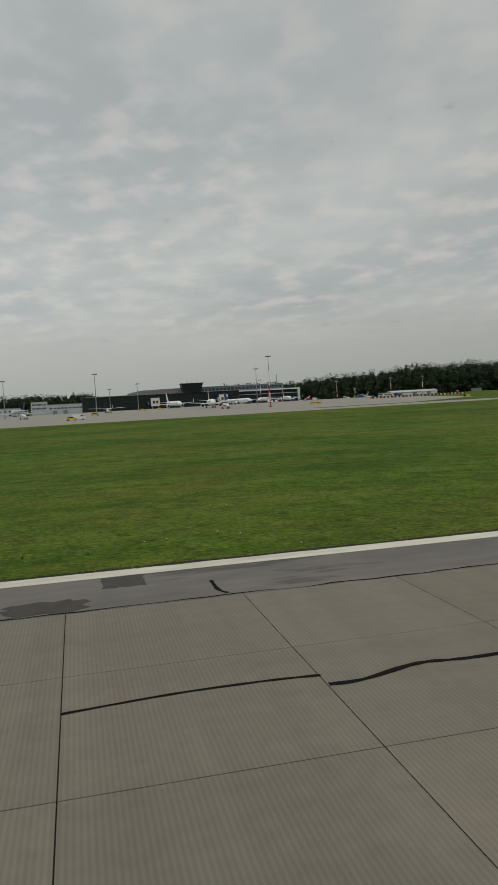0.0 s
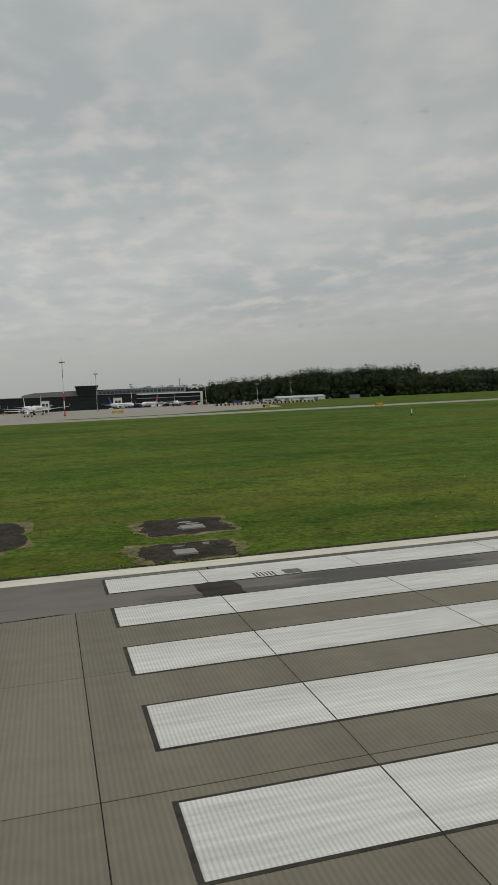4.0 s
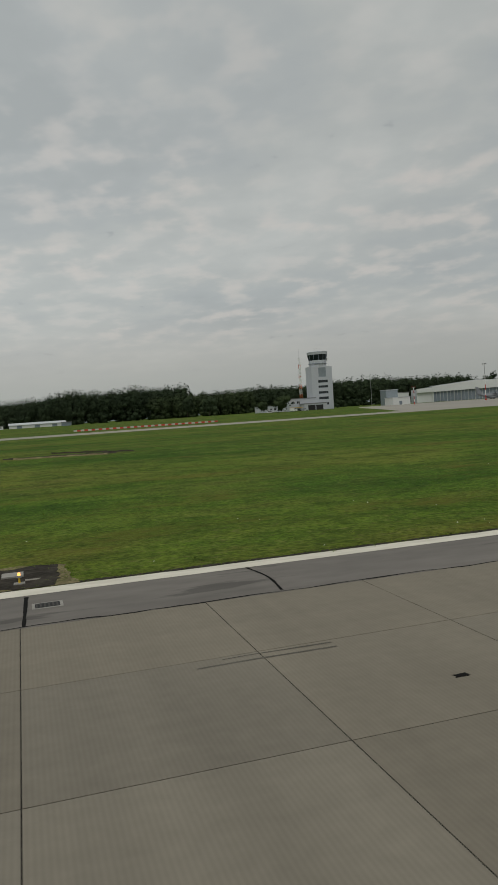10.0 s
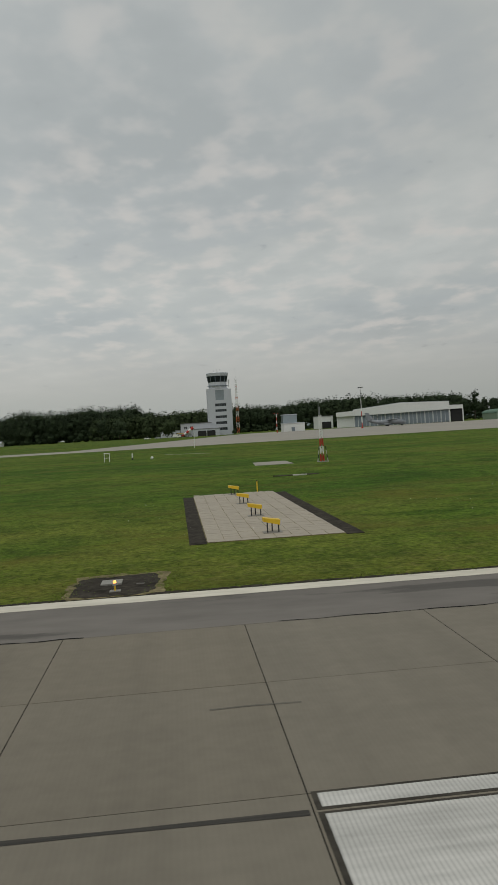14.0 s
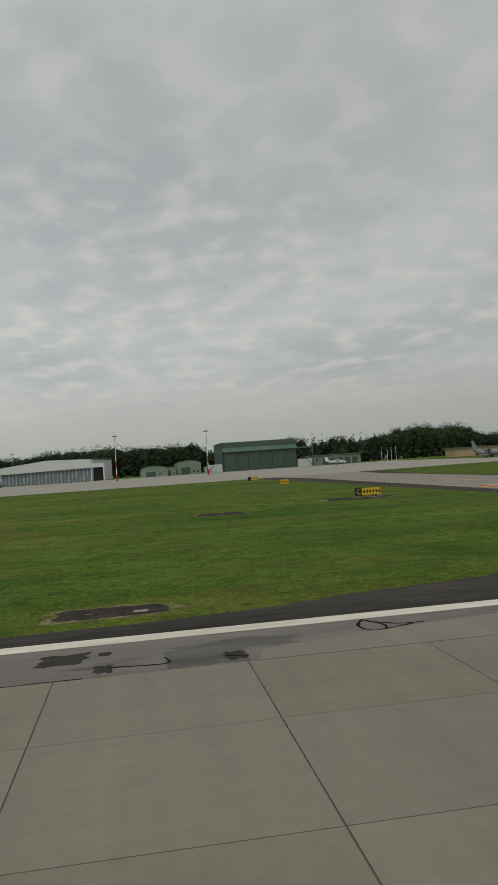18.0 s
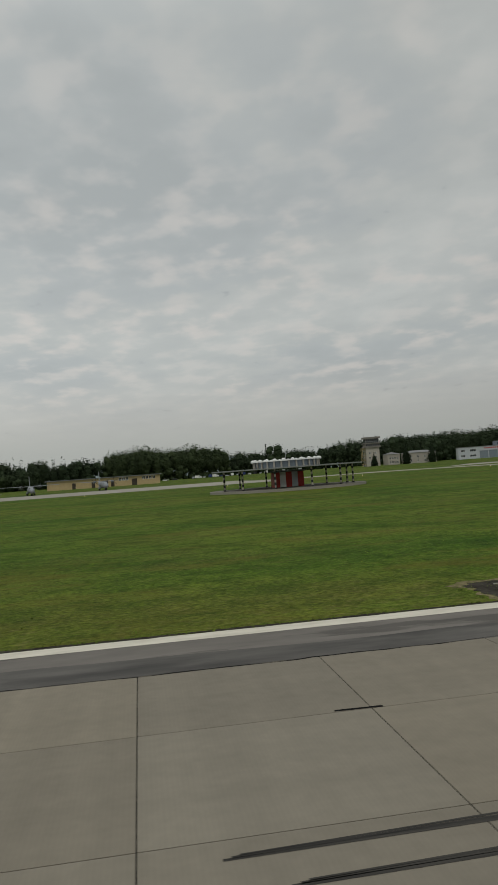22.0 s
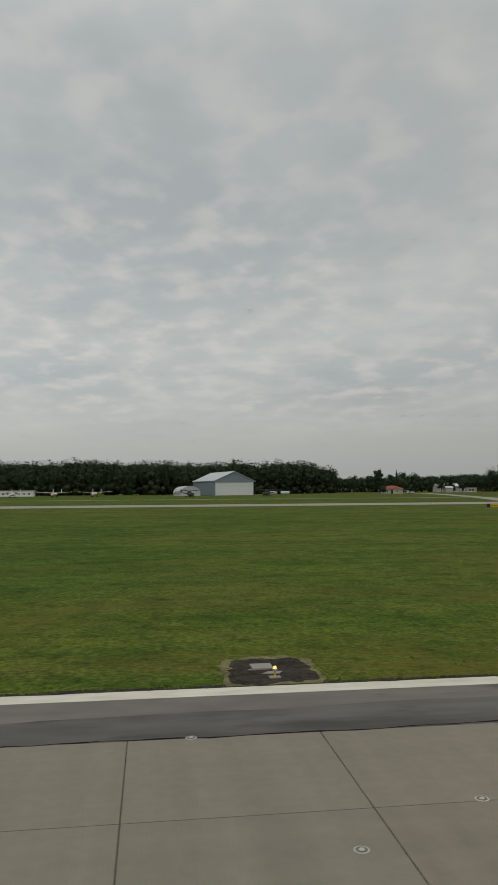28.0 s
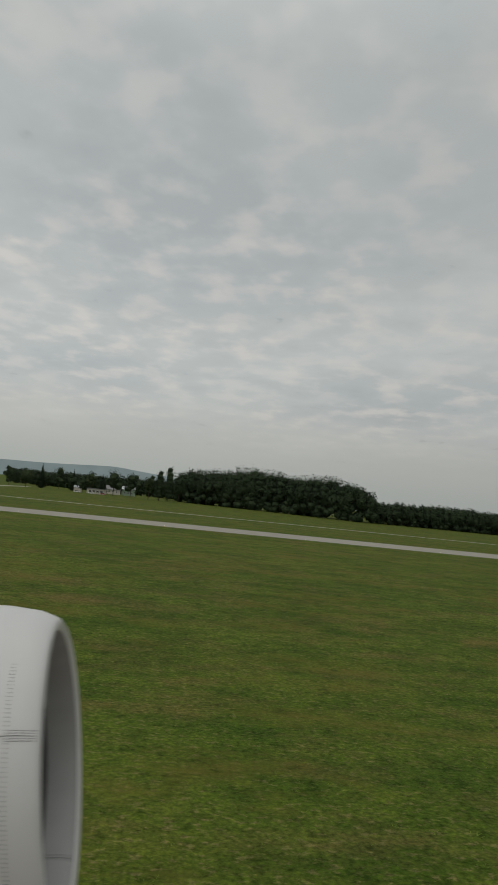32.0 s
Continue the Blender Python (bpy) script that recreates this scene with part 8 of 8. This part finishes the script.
car(-1.5, 300, 10, YEL, "yellow airport service car on the apron")
car(1.5, 305, 10, WHITE, "white van beside the service car", True)
car(10, 395, 0, YEL, "yellow airport service car under the mast")
car(58, 520, 15, YEL, "yellow service car on the apron")
car(44, 500, 0, YEL, "yellow service car under the mast")
rv = random.Random(8)
for k in range(12):
    car(228 + 4.0 * k + rv.uniform(-0.6, 0.6), 598 + rv.uniform(-6, 6), rv.choice((90, 85, 0, 180)), rv.choice((WHITE, WHITE, AIRGREY, BLACK, NAVY)), "parked car in a row by the shed", rv.random() < 0.3)
for k in range(10):
    car(140 + 9.0 * k + rv.uniform(-2, 2), 668 + rv.uniform(-10, 10), rv.uniform(0, 180), rv.choice((WHITE, WHITE, AIRGREY, NAVY, RED)), "apron service vehicle among parked airliners", rv.random() < 0.6)
for x, y, p, v in ((474, 488, WHITE, True), (478, 488.5, BLACK, False), (483, 489, AIRGREY, False), (455, 482, WHITE, False), (462, 483, AIRGREY, False), (1624, 590, WHITE, False), (1633, 592, RED, False), (1613, 592, WHITE, False),
                   (938, 540, WHITE, False), (944, 541, AIRGREY, False), (951, 540, WHITE, False), (958, 542, BLACK, False), (1547, 518, WHITE, True)):
    car(x, y, 5, p, "parked vehicle beside the buildings", v)
for k in range(20):
    car(972 + 4.3 * k + rv.uniform(-0.5, 0.5), 560 + rv.uniform(-2, 2), rv.choice((88, 92, 90, 0)), rv.choice((WHITE, WHITE, AIRGREY, BLACK, NAVY)), "parked car in a row before the wood", rv.random() < 0.25)
for k in range(3):
    s = thing("passenger_stairs", "red and white mobile passenger stairs", "stairs", 186 + 14 * k, 676, ground_z(676), "mobile stairs")
    part("chassis", Shape().box(-2.5, 2.5, -1, 1, 0.4, 1.0), RED, s)
    part("flight", Shape().profile_y(-0.8, 0.8, [(-2.4, 0.9), (2.6, 3.4), (2.6, 3.9), (-2.4, 1.4)]), WHITE, s)
    part("handrail", Shape().tube((-2.4, -0.8, 2.2), (2.6, -0.8, 4.8), 0.05, 0.05, 5), STEEL, s)
    for wx in (-1.8, 1.8):
        part("wheel", Shape().tube((wx, -1.1, 0.4), (wx, 1.1, 0.4), 0.4, 0.4, 10), TYRE, s)


# ------------------------------------------------------------------ signs and small field equipment
def taxi_sign(x, y, w, letter="", turn=0, black=True, plain=False):
    t = thing("taxiway_sign", "yellow taxiway sign board with black characters as bars", "sign", x, y, ground_z(y), "taxiway signs", turn)
    part("base_slab", Shape().box(-0.3, w + 0.3, -0.5, 0.5, -0.1, 0.06), TAXI, t, "concrete base slab")
    for lx in (0.3, w - 0.3):
        part("leg", Shape().box(lx - 0.05, lx + 0.05, -0.05, 0.05, 0.0, 0.35), STEEL, t)
    b = 0.9 if black else 0.0
    part("board", Shape().box(b, w, -0.14, 0.14, 0.35, 1.3), YEL, t)
    part("frame", Shape().box(-0.03, w + 0.03, -0.12, 0.12, 0.31, 1.34), BLACK, t, "dark sign frame")
    if black:
        p = part("location_panel", Shape().box(0, b, -0.14, 0.14, 0.35, 1.3), BLACK, t, "black location panel")
        if letter:
            cu = bpy.data.curves.new("letter", "FONT")
            cu.body, cu.size, cu.extrude, cu.align_x = letter, 0.85, 0.01, "CENTER"
            cu.materials.append(YEL)
            o = new("letter", cu)
            o.parent = t
            o.matrix_local = pose(b / 2, -0.16, 0.53, 90, 0, 0)
            tagged(o, "yellow letter")
    n = 0 if plain else int((w - b) / 0.42)
    for k in range(n):
        part("bar", Shape().box(b + 0.2 + 0.42 * k, b + 0.42 + 0.42 * k, -0.16, -0.14, 0.62, 0.98), BLACK, t)
    return t


for x, y, w, c, blk in ((773.2, 102.5, 3.2, "", False), (713.6, 96.5, 3.5, "C", True), (716.2, 163, 1.9, "", False), (716.2, 212, 2.8, "", True), 
                       (1435.4, 94.5, 3.2, "D", True), (1447.5, 160, 2.6, "", False), (1453.6, 196, 4.4, "", True), (1501.9, 81.5, 3.1, "", False), (1551.7, 357, 4.9, "", False), (1590, 236, 2.4, "", False), (191.5, 232, 2.6, "", False), (177, 318, 3.2, "", True), (114.2, 356, 5.4, "", False)):
    taxi_sign(x, y, w, c, 0, blk, x in (773.2, 1501.9, 1551.7, 1590))
ne = thing("no_entry_sign", "square red no-entry sign with a white ring on a concrete slab", "sign", 1185.7, 40.8, 0)
part("base_slab", Shape().box(-1.5, 1.5, -0.9, 0.9, -0.1, 0.07), TAXI, ne, "concrete slab")
part("panel", Shape().box(-0.5, 0.5, -0.1, 0.1, 0.2, 1.2), RED, ne)
for lx in (-0.3, 0.3):
    part("leg", Shape().box(lx - 0.05, lx + 0.05, -0.05, 0.05, 0.05, 0.2), STEEL, ne)
rg = Shape()
n = 20
rg.loft([[(r * math.cos(2 * math.pi * k / n), yy, 0.7 + r * math.sin(2 * math.pi * k / n)) for r, yy in ((0.19, -0.102), (0.19, -0.115), (0.145, -0.115), (0.145, -0.102))] for k in range(n + 1)], False)
part("ring", rg, WHITE, ne, "white ring")
part("bar", Shape().box(-0.10, 0.10, -0.115, -0.1, 0.675, 0.725), WHITE, ne)
for x, y in ((1190.0, 103.0), (1222, 152), (1205, 120)):
    b = thing("field_light_post", "small dark field light on a post", "light fixture", x, y, ground_z(y))
    part("post", Shape().tube((0, 0, -0.1), (0, 0, 0.7), 0.06, 0.05, 6), BLACK, b)
    part("head", Shape().box(-0.3, 0.3, -0.2, 0.2, 0.7, 1.3), BLACK, b)

# precision approach lights
pv = solo("papi_pavement", Shape().box(473.7, 480.6, 36.3, 65.2, -0.1, 0.030), STRAW, "grey block pavement under the approach lights", "pavement", "structure")
rp = random.Random(4)
for j in range(37):
    for i in range(8):
        if len(pv.children) < 300:
            x0, y0 = 473.75 + 0.86 * i, 36.35 + 0.78 * j
            part("paving_block", Shape().box(x0, x0 + 0.845 - rp.random() ** 2 * 0.03, y0, y0 + 0.765 - rp.random() ** 2 * 0.05, 0.0, 0.034 + rp.uniform(0, 0.008)), PAVER, pv)
solo("papi_border", Shape().box(472.85, 473.7, 36.0, 66.0, -0.1, 0.026), EARTH, "black bitumen border strip", "pavement", "structure")
solo("papi_border", Shape().box(480.6, 481.5, 36.0, 66.0, -0.1, 0.026), EARTH, "black bitumen border strip", "pavement", "structure")
for k, y in enumerate((38.3, 46.4, 54.7, 63.2)):
    u = thing("approach_light_unit", "yellow box-shaped approach slope light on legs", "light fixture", 477.2, y, 0.035, "approach slope lights")
    part("housing", Shape().profile_y(-0.30, 0.30, [(-0.46, 0.60), (0.36, 0.40), (0.40, 0.66), (-0.40, 0.78)]), YEL, u, "yellow housing")
    part("visor", Shape().box(-0.48, -0.40, -0.32, 0.32, 0.60, 0.80), YEL, u)
    for lx, ly in ((-0.28, -0.2), (0.30, -0.2), (0.02, 0.25)):
        part("leg", Shape().tube((lx, ly, 0), (lx, ly, 0.56), 0.035, 0.035, 6), BLACK, u)
    part("plate", Shape().box(-0.5, 0.5, -0.35, 0.35, -0.02, 0.03), COVER, u)
t = thing("marker_post", "short yellow and black marker post", "post", 479.3, 64.4, 0.035)
part("post", Shape().tube((0, 0, 0), (0, 0, 0.9), 0.05, 0.05, 8), YEL, t)
part("cap", Shape().tube((0, 0, 0.9), (0, 0, 1.0), 0.06, 0.06, 8), BLACK, t)
for x, y, kind in ((458.8, 151, 0), (463.7, 153, 1), (467.7, 151, 2),  (159.4, 144, 1), (1139, 146.5, 1)):
    if kind == 0:
        f = thing("antenna_frame", "small white tubular antenna frame", "antenna", x, y, ground_z(y), "field antennas")
        for lx in (-0.5, 0.5):
            part("leg", Shape().tube((lx, 0, -0.1), (lx, 0, 1.7), 0.06, 0.06, 6), WHITE, f)
        part("bar", Shape().tube((-0.6, 0, 1.7), (0.6, 0, 1.7), 0.08, 0.08, 6), WHITE, f)
        part("bar", Shape().tube((-0.5, 0, 0.8), (0.5, 0, 0.8), 0.05, 0.05, 6), WHITE, f)
    elif kind == 1:
        f = thing("marker_post", "small white field marker post with a dark foot", "post", x, y, ground_z(y))
        part("foot", Shape().tube((0, 0, -0.1), (0, 0, 0.5), 0.16, 0.14, 8), BLACK, f)
        part("post", Shape().tube((0, 0, 0.5), (0, 0, 1.4), 0.12, 0.1, 8), WHITE, f)
    else:
        f = thing("dome_light", "small round white field light", "light fixture", x, y, ground_z(y))
        part("foot", Shape().tube((0, 0, -0.1), (0, 0, 0.25), 0.12, 0.12, 8), STEEL, f)
        part("dome", Shape().loft(hull([(0, 0, 0.30), (0.25, 0, 0.28), (0.42, 0, 0.1)], 10)), WHITE, f).matrix_local = pose(0, 0, 0.2, 0, -90, 0)

# red and white barrier blocks beside the taxiway
for k in range(21):
    b = thing("barrier_block", "red and white plastic barrier block", "barrier", 311.5 + 2.79 * k, 300 + 0.02 * k, ground_z(300) - 0.05, "barrier row", 2)
    part("block", Shape().profile_x(0, 1.3, [(-0.3, 0), (0.3, 0), (0.12, 0.72), (-0.12, 0.72)]), COVER_PALE, b)
    part("block", Shape().profile_x(1.3, 2.7, [(-0.3, 0), (0.3, 0), (0.12, 0.66), (-0.12, 0.66)]), RED, b)
for k in range(26):
    b = thing("apron_barrier", "low dark barrier block with a pale panel at the apron's end", "barrier", 183 + 2.6 * k, 446 + 0.1 * k, ground_z(446), "apron barriers")
    part("block", Shape().profile_x(0, 1.3, [(-0.3, 0), (0.3, 0), (0.12, 1.0), (-0.12, 1.0)]), CREAM if k % 3 else ORANGE, b, "pale panel")
    part("block", Shape().profile_x(1.3, 2.4, [(-0.3, 0), (0.3, 0), (0.12, 1.25), (-0.12, 1.25)]), BLACK, b, "dark block")
# windsock and marker pole
ws = thing("windsock", "red and white windsock hanging from a pole", "windsock", 478, 215, ground_z(215))
part("pole", Shape().tube((0, 0, -0.2), (0, 0, 6.0), 0.07, 0.05, 8), WHITE, ws)
for k in range(5):
    a, b = k / 5, (k + 1) / 5
    part("sock_band", Shape().tube((-0.1 - 3.4 * a, 0, 5.9 - 2.3 * a), (-0.1 - 3.4 * b, 0, 5.9 - 2.3 * b), 0.45 - 0.2 * a, 0.45 - 0.2 * b, 10), RED if k % 2 == 0 else WHITE, ws)
lp = thing("obstacle_pole", "red and white banded pole with a red lamp", "pole", 530.5, 421, ground_z(421))
for k in range(6):
    part("band", Shape().tube((0, 0, 1.8 * k), (0, 0, 1.8 * k + 1.8), 0.22, 0.22, 8), RED if k % 2 == 0 else WHITE, lp)
part("lamp_arm", Shape().box(-1.2, 1.2, -0.1, 0.1, 10.7, 10.9), STEEL, lp)
for lx in (-1.0, 1.0):
    part("lamp", Shape().tube((lx, 0, 10.9), (lx, 0, 11.4), 0.25, 0.18, 8), RED, lp)
for x in range(0, 24):
    l = thing("taxi_edge_light", "small taxiway edge light on a short stem", "light fixture", 870 + 45.0 * x, 238.6, ground_z(238.6), "taxiway edge lights")
    part("stem", Shape().tube((0, 0, -0.05), (0, 0, 0.35), 0.06, 0.05, 6), YEL, l)
    part("lens", Shape().tube((0, 0, 0.35), (0, 0, 0.55), 0.12, 0.08, 8), WHITE, l)
for x, y in ((724.5, 62), (727, 84), (756.5, 84), (760.8, 60), (766.2, 47.5), (774.6, 37.0), (783.3, 27.1), (726, 120), (757, 120), (1484.1, 30.7), (1486.3, 26.2), (1491, 92), (1497, 118)):
    l = thing("taxi_edge_light", "small taxiway edge light on a short stem", "light fixture", x, y, ground_z(y), "taxiway edge lights")
    part("stem", Shape().tube((0, 0, -0.05), (0, 0, 0.25), 0.05, 0.04, 6), YEL, l)
    part("lens", Shape().tube((0, 0, 0.25), (0, 0, 0.4), 0.08, 0.06, 8), ORANGE, l)

# ------------------------------------------------------------------ radio beacon platform
vor = thing("radio_beacon", "round radio beacon platform on striped posts over a red hut", "radio beacon", 967.0, 175, ground_z(175) + 0.40)
vor.scale = (0.60, 0.60, 0.78)
n = 28
disc = [(18 * math.cos(2 * math.pi * k / n), 18 * math.sin(2 * math.pi * k / n)) for k in range(n)]
part("platform", Shape().slab(disc, 4.5, 4.75), STEEL, vor, "round steel grating platform")
part("pavement", Shape().slab([(x * 1.04, y * 0.95) for x, y in disc], -1.1, 0.06), APRON, vor, "pale concrete pavement")
for k in range(12):
    w = 2 * math.pi * (k + 0.3) / 12
    p = part("post", Shape().tube((15.6 * math.cos(w), 15.6 * math.sin(w), 0), (15.6 * math.cos(w), 15.6 * math.sin(w), 4.5), 0.20, 0.20, 6), CREAM, vor, "pale post with black bands")
    part("foot", Shape().tube((15.6 * math.cos(w), 15.6 * math.sin(w), 0.0), (15.6 * math.cos(w), 15.6 * math.sin(w), 0.35), 0.34, 0.26, 8), BLACK, p)
    for q in range(3):
        part("stripe", Shape().tube((15.6 * math.cos(w), 15.6 * math.sin(w), 0.9 + 1.2 * q), (15.6 * math.cos(w), 15.6 * math.sin(w), 1.5 + 1.2 * q), 0.23, 0.23, 6), BLACK, p)
for k in range(5):
    part("hut_panel", Shape().box(-3.6 + 1.44 * k, -2.16 + 1.44 * k, -2, 2, 0, 3.6), RED if k % 2 == 0 else (WHITE if k == 1 else GREYWALL), vor)
part("hut_roof", Shape().box(-4.0, 4.0, -2.4, 2.4, 3.6, 4.0), ROOF, vor)
part("upper_drum", Shape().slab([(x * 0.42, y * 0.42) for x, y in disc], 4.75, 6.2), SLATE, vor, "dark upper drum")
for k in range(28):
    w = 2 * math.pi * (k + 0.5) / 28
    part("column", Shape().tube((7.8 * math.cos(w), 7.8 * math.sin(w), 4.7), (7.8 * math.cos(w), 7.8 * math.sin(w), 6.2), 0.22, 0.22, 6), CREAM, vor, "pale column of the drum")
for k in range(24):
    w = 2 * math.pi * k / 24
    part("aerial", Shape().loft(hull([(0, 0, 0.5), (0.35, 0, 0.45), (0.55, 0, 0.15)], 8)), WHITE, vor, "white aerial cover").matrix_local = pose(8.0 * math.cos(w), 8.0 * math.sin(w), 6.3, 0, -90, 0)
part("drum_roof", Shape().slab([(x * 0.47, y * 0.47) for x, y in disc], 6.2, 6.5), WHITE, vor)
part("lightning_rod", Shape().tube((0, 0, 6.5), (0, 0, 9.6), 0.07, 0.04, 5), STEEL, vor)


# ------------------------------------------------------------------ jet engine hanging where the take-off run ends
def make_nacelle(m):
    """A short round engine cowling, its axis along x and its lip towards +x."""
    e = tagged(new("jet_engine"), "silver grey jet engine cowling with rounded intake lip and rivets", "jet engine")
    e.matrix_world = m
    n = 48

    def rings(stations):
        return [[(x, r * math.cos(2 * math.pi * k / n), r * math.sin(2 * math.pi * k / n)) for k in range(n)] for x, r in stations]

    part("cowling", Shape().loft(rings([(-0.62, 1.17), (-1.2, 1.215), (-2.2, 1.23), (-3.4, 1.16), (-4.4, 0.98)]), False), NACELLE, e, "silver grey painted cowling", True)
    lip = [(-0.62, 1.172), (-0.35, 1.14), (-0.14, 1.09), (-0.03, 1.035), (0.0, 0.99), (-0.03, 0.945)]
    part("intake_lip", Shape().loft(rings(lip), False), NACELLE, e, "smooth rounded intake lip", True)
    # inner face and duct get darker colours that stand in for shade
    part("inner_lip", Shape().loft(rings([(-0.031, 0.944), (-0.12, 0.905), (-0.26, 0.878)]), False), NACELLE_MID, e, "inner face of the lip, greyed for shade", True)
    part("intake_duct", Shape().loft(rings([(-0.262, 0.878), (-0.6, 0.862), (-1.0, 0.86), (-1.5, 0.87)]), False), NACELLE_SHADE, e, "intake duct coloured dark for the shade in it", True)
    part("fan_hub", Shape().loft(rings([(-1.0, 0.02), (-1.2, 0.14), (-1.45, 0.26), (-1.5, 0.27)])), BLACK, e, "dark fan hub", True)
    for k in range(22):
        w = 2 * math.pi * k / 22
        part("fan_blade", Shape().loft([[(-1.38, 0.25 * math.cos(w), 0.25 * math.sin(w)), (-1.48, 0.25 * math.cos(w + 0.12), 0.25 * math.sin(w + 0.12)), (-1.44, 0.25 * math.cos(w + 0.06), 0.25 * math.sin(w + 0.06))],
                                        [(-1.32, 0.86 * math.cos(w), 0.86 * math.sin(w)), (-1.5, 0.86 * math.cos(w + 0.22), 0.86 * math.sin(w + 0.22)), (-1.42, 0.86 * math.cos(w + 0.11), 0.86 * math.sin(w + 0.11))]]), STEEL, e)
    part("back_plate", Shape().loft(rings([(-1.52, 0.01), (-1.52, 0.87)]), False), BLACK, e)
    part("seam", Shape().loft([[(x, r * math.cos(a), r * math.sin(a)) for x, r in ((-0.64, 1.1745), (-0.63, 1.1745))] for a in [2 * math.pi * k / n for k in range(n + 1)]], False), STEEL, e, "thin panel seam")
    out_x, out_r = [0.0, 0.03, 0.14, 0.35, 0.62, 1.2, 2.2], [0.99, 1.035, 1.091, 1.141, 1.173, 1.216, 1.23]
    in_x, in_r = [0.0, 0.03, 0.12, 0.26, 0.6], [0.99, 0.944, 0.905, 0.878, 0.862]

    def outer(x):
        return float(np.interp(-x, out_x, out_r))

    def inner(x):
        return float(np.interp(-x, in_x, in_r))

    for a in (2.63, 4.35):
        part("axial_seam", Shape().add([(x, (outer(x) + 0.0015) * math.cos(a + d), (outer(x) + 0.0015) * math.sin(a + d)) for x in (-0.03, -0.14, -0.35, -0.62, -1.2) for d in (0, 0.003)],
                                       [(2 * q, 2 * q + 1, 2 * q + 3, 2 * q + 2) for q in range(4)]), IRON, e, "thin panel seam")
    part("inner_seam", Shape().add([(x, (inner(x) - 0.002) * math.cos(1.05 + d), -(inner(x) - 0.002) * math.sin(1.05 + d)) for x in (-0.04, -0.12, -0.26) for d in (0, 0.004)], [(0, 1, 3, 2), (2, 3, 5, 4)]), IRON, e, "thin seam inside the intake")
    part("inner_seam", Shape().loft([[(x, 0.8765 * math.cos(a), 0.8765 * math.sin(a)) for x in (-0.258, -0.263)] for a in [2 * math.pi * k / n for k in range(n + 1)]], False), IRON, e, "thin seam inside the intake")
    s = Shape()

    def rivet(x, r, a, k=1.0, size=0.0045):
        c, d = Vector((x, r * math.cos(a), r * math.sin(a))), Vector((0, math.cos(a), math.sin(a))) * k
        s.tube(c - d * 0.006, c + d * 0.0015, size, size * 0.9, 5)

    for q in range(96):
        rivet(-0.185, outer(-0.185), 2.22 + 0.0225 * q)
    for a in (2.63, 4.35):
        for q in range(9):
            for d in (-0.026, -0.013, 0.015, 0.028):
                rivet(-0.035 - 0.0185 * q, outer(-0.035 - 0.0185 * q), a + d)
    for q in range(12):
        for d in (-0.024, -0.012, 0.014, 0.026):
            rivet(-0.045 - 0.018 * q, inner(-0.045 - 0.018 * q), -1.05 + d, -1.0, 0.0035)
    for q in range(120):
        rivet(-0.245, inner(-0.245), -1.5 + 0.02 * q, -1.0, 0.0035)
    part("rivets", s, IRON, e, "rows of small dark rivets")
    part("pylon", Shape().box(-4.3, -2.2, -0.16, 0.16, 1.15, 1.6), NACELLE, e)
    return e


make_nacelle(pose(1677.515, 6.82, 11.19, -0.75, -9.15, -0.14))


# ------------------------------------------------------------------ slabs of the near runway stretch, piece by piece
UNIT = Shape().add(slab_points(-0.5, 0.5, -0.5, 0.5, 0.0017, 0.0006), SLAB_FACES).mesh("slab", SLAB)
for x0, x1, y0, y1 in NEAR_SLABS:
    ob = new("slab", UNIT)
    ob.parent = runway
    ob.location = ((x0 + x1) / 2, (y0 + y1) / 2, random.uniform(-0.002, 0.0))
    ob.scale = (x1 - x0, y1 - y0, 1)

# ------------------------------------------------------------------ the whole field to model scale
for ob in list(scene.objects):
    if ob.parent is None and ob.type in ("MESH", "EMPTY", "FONT"):
        ob.matrix_world = Matrix.Scale(S, 4) @ ob.matrix_world
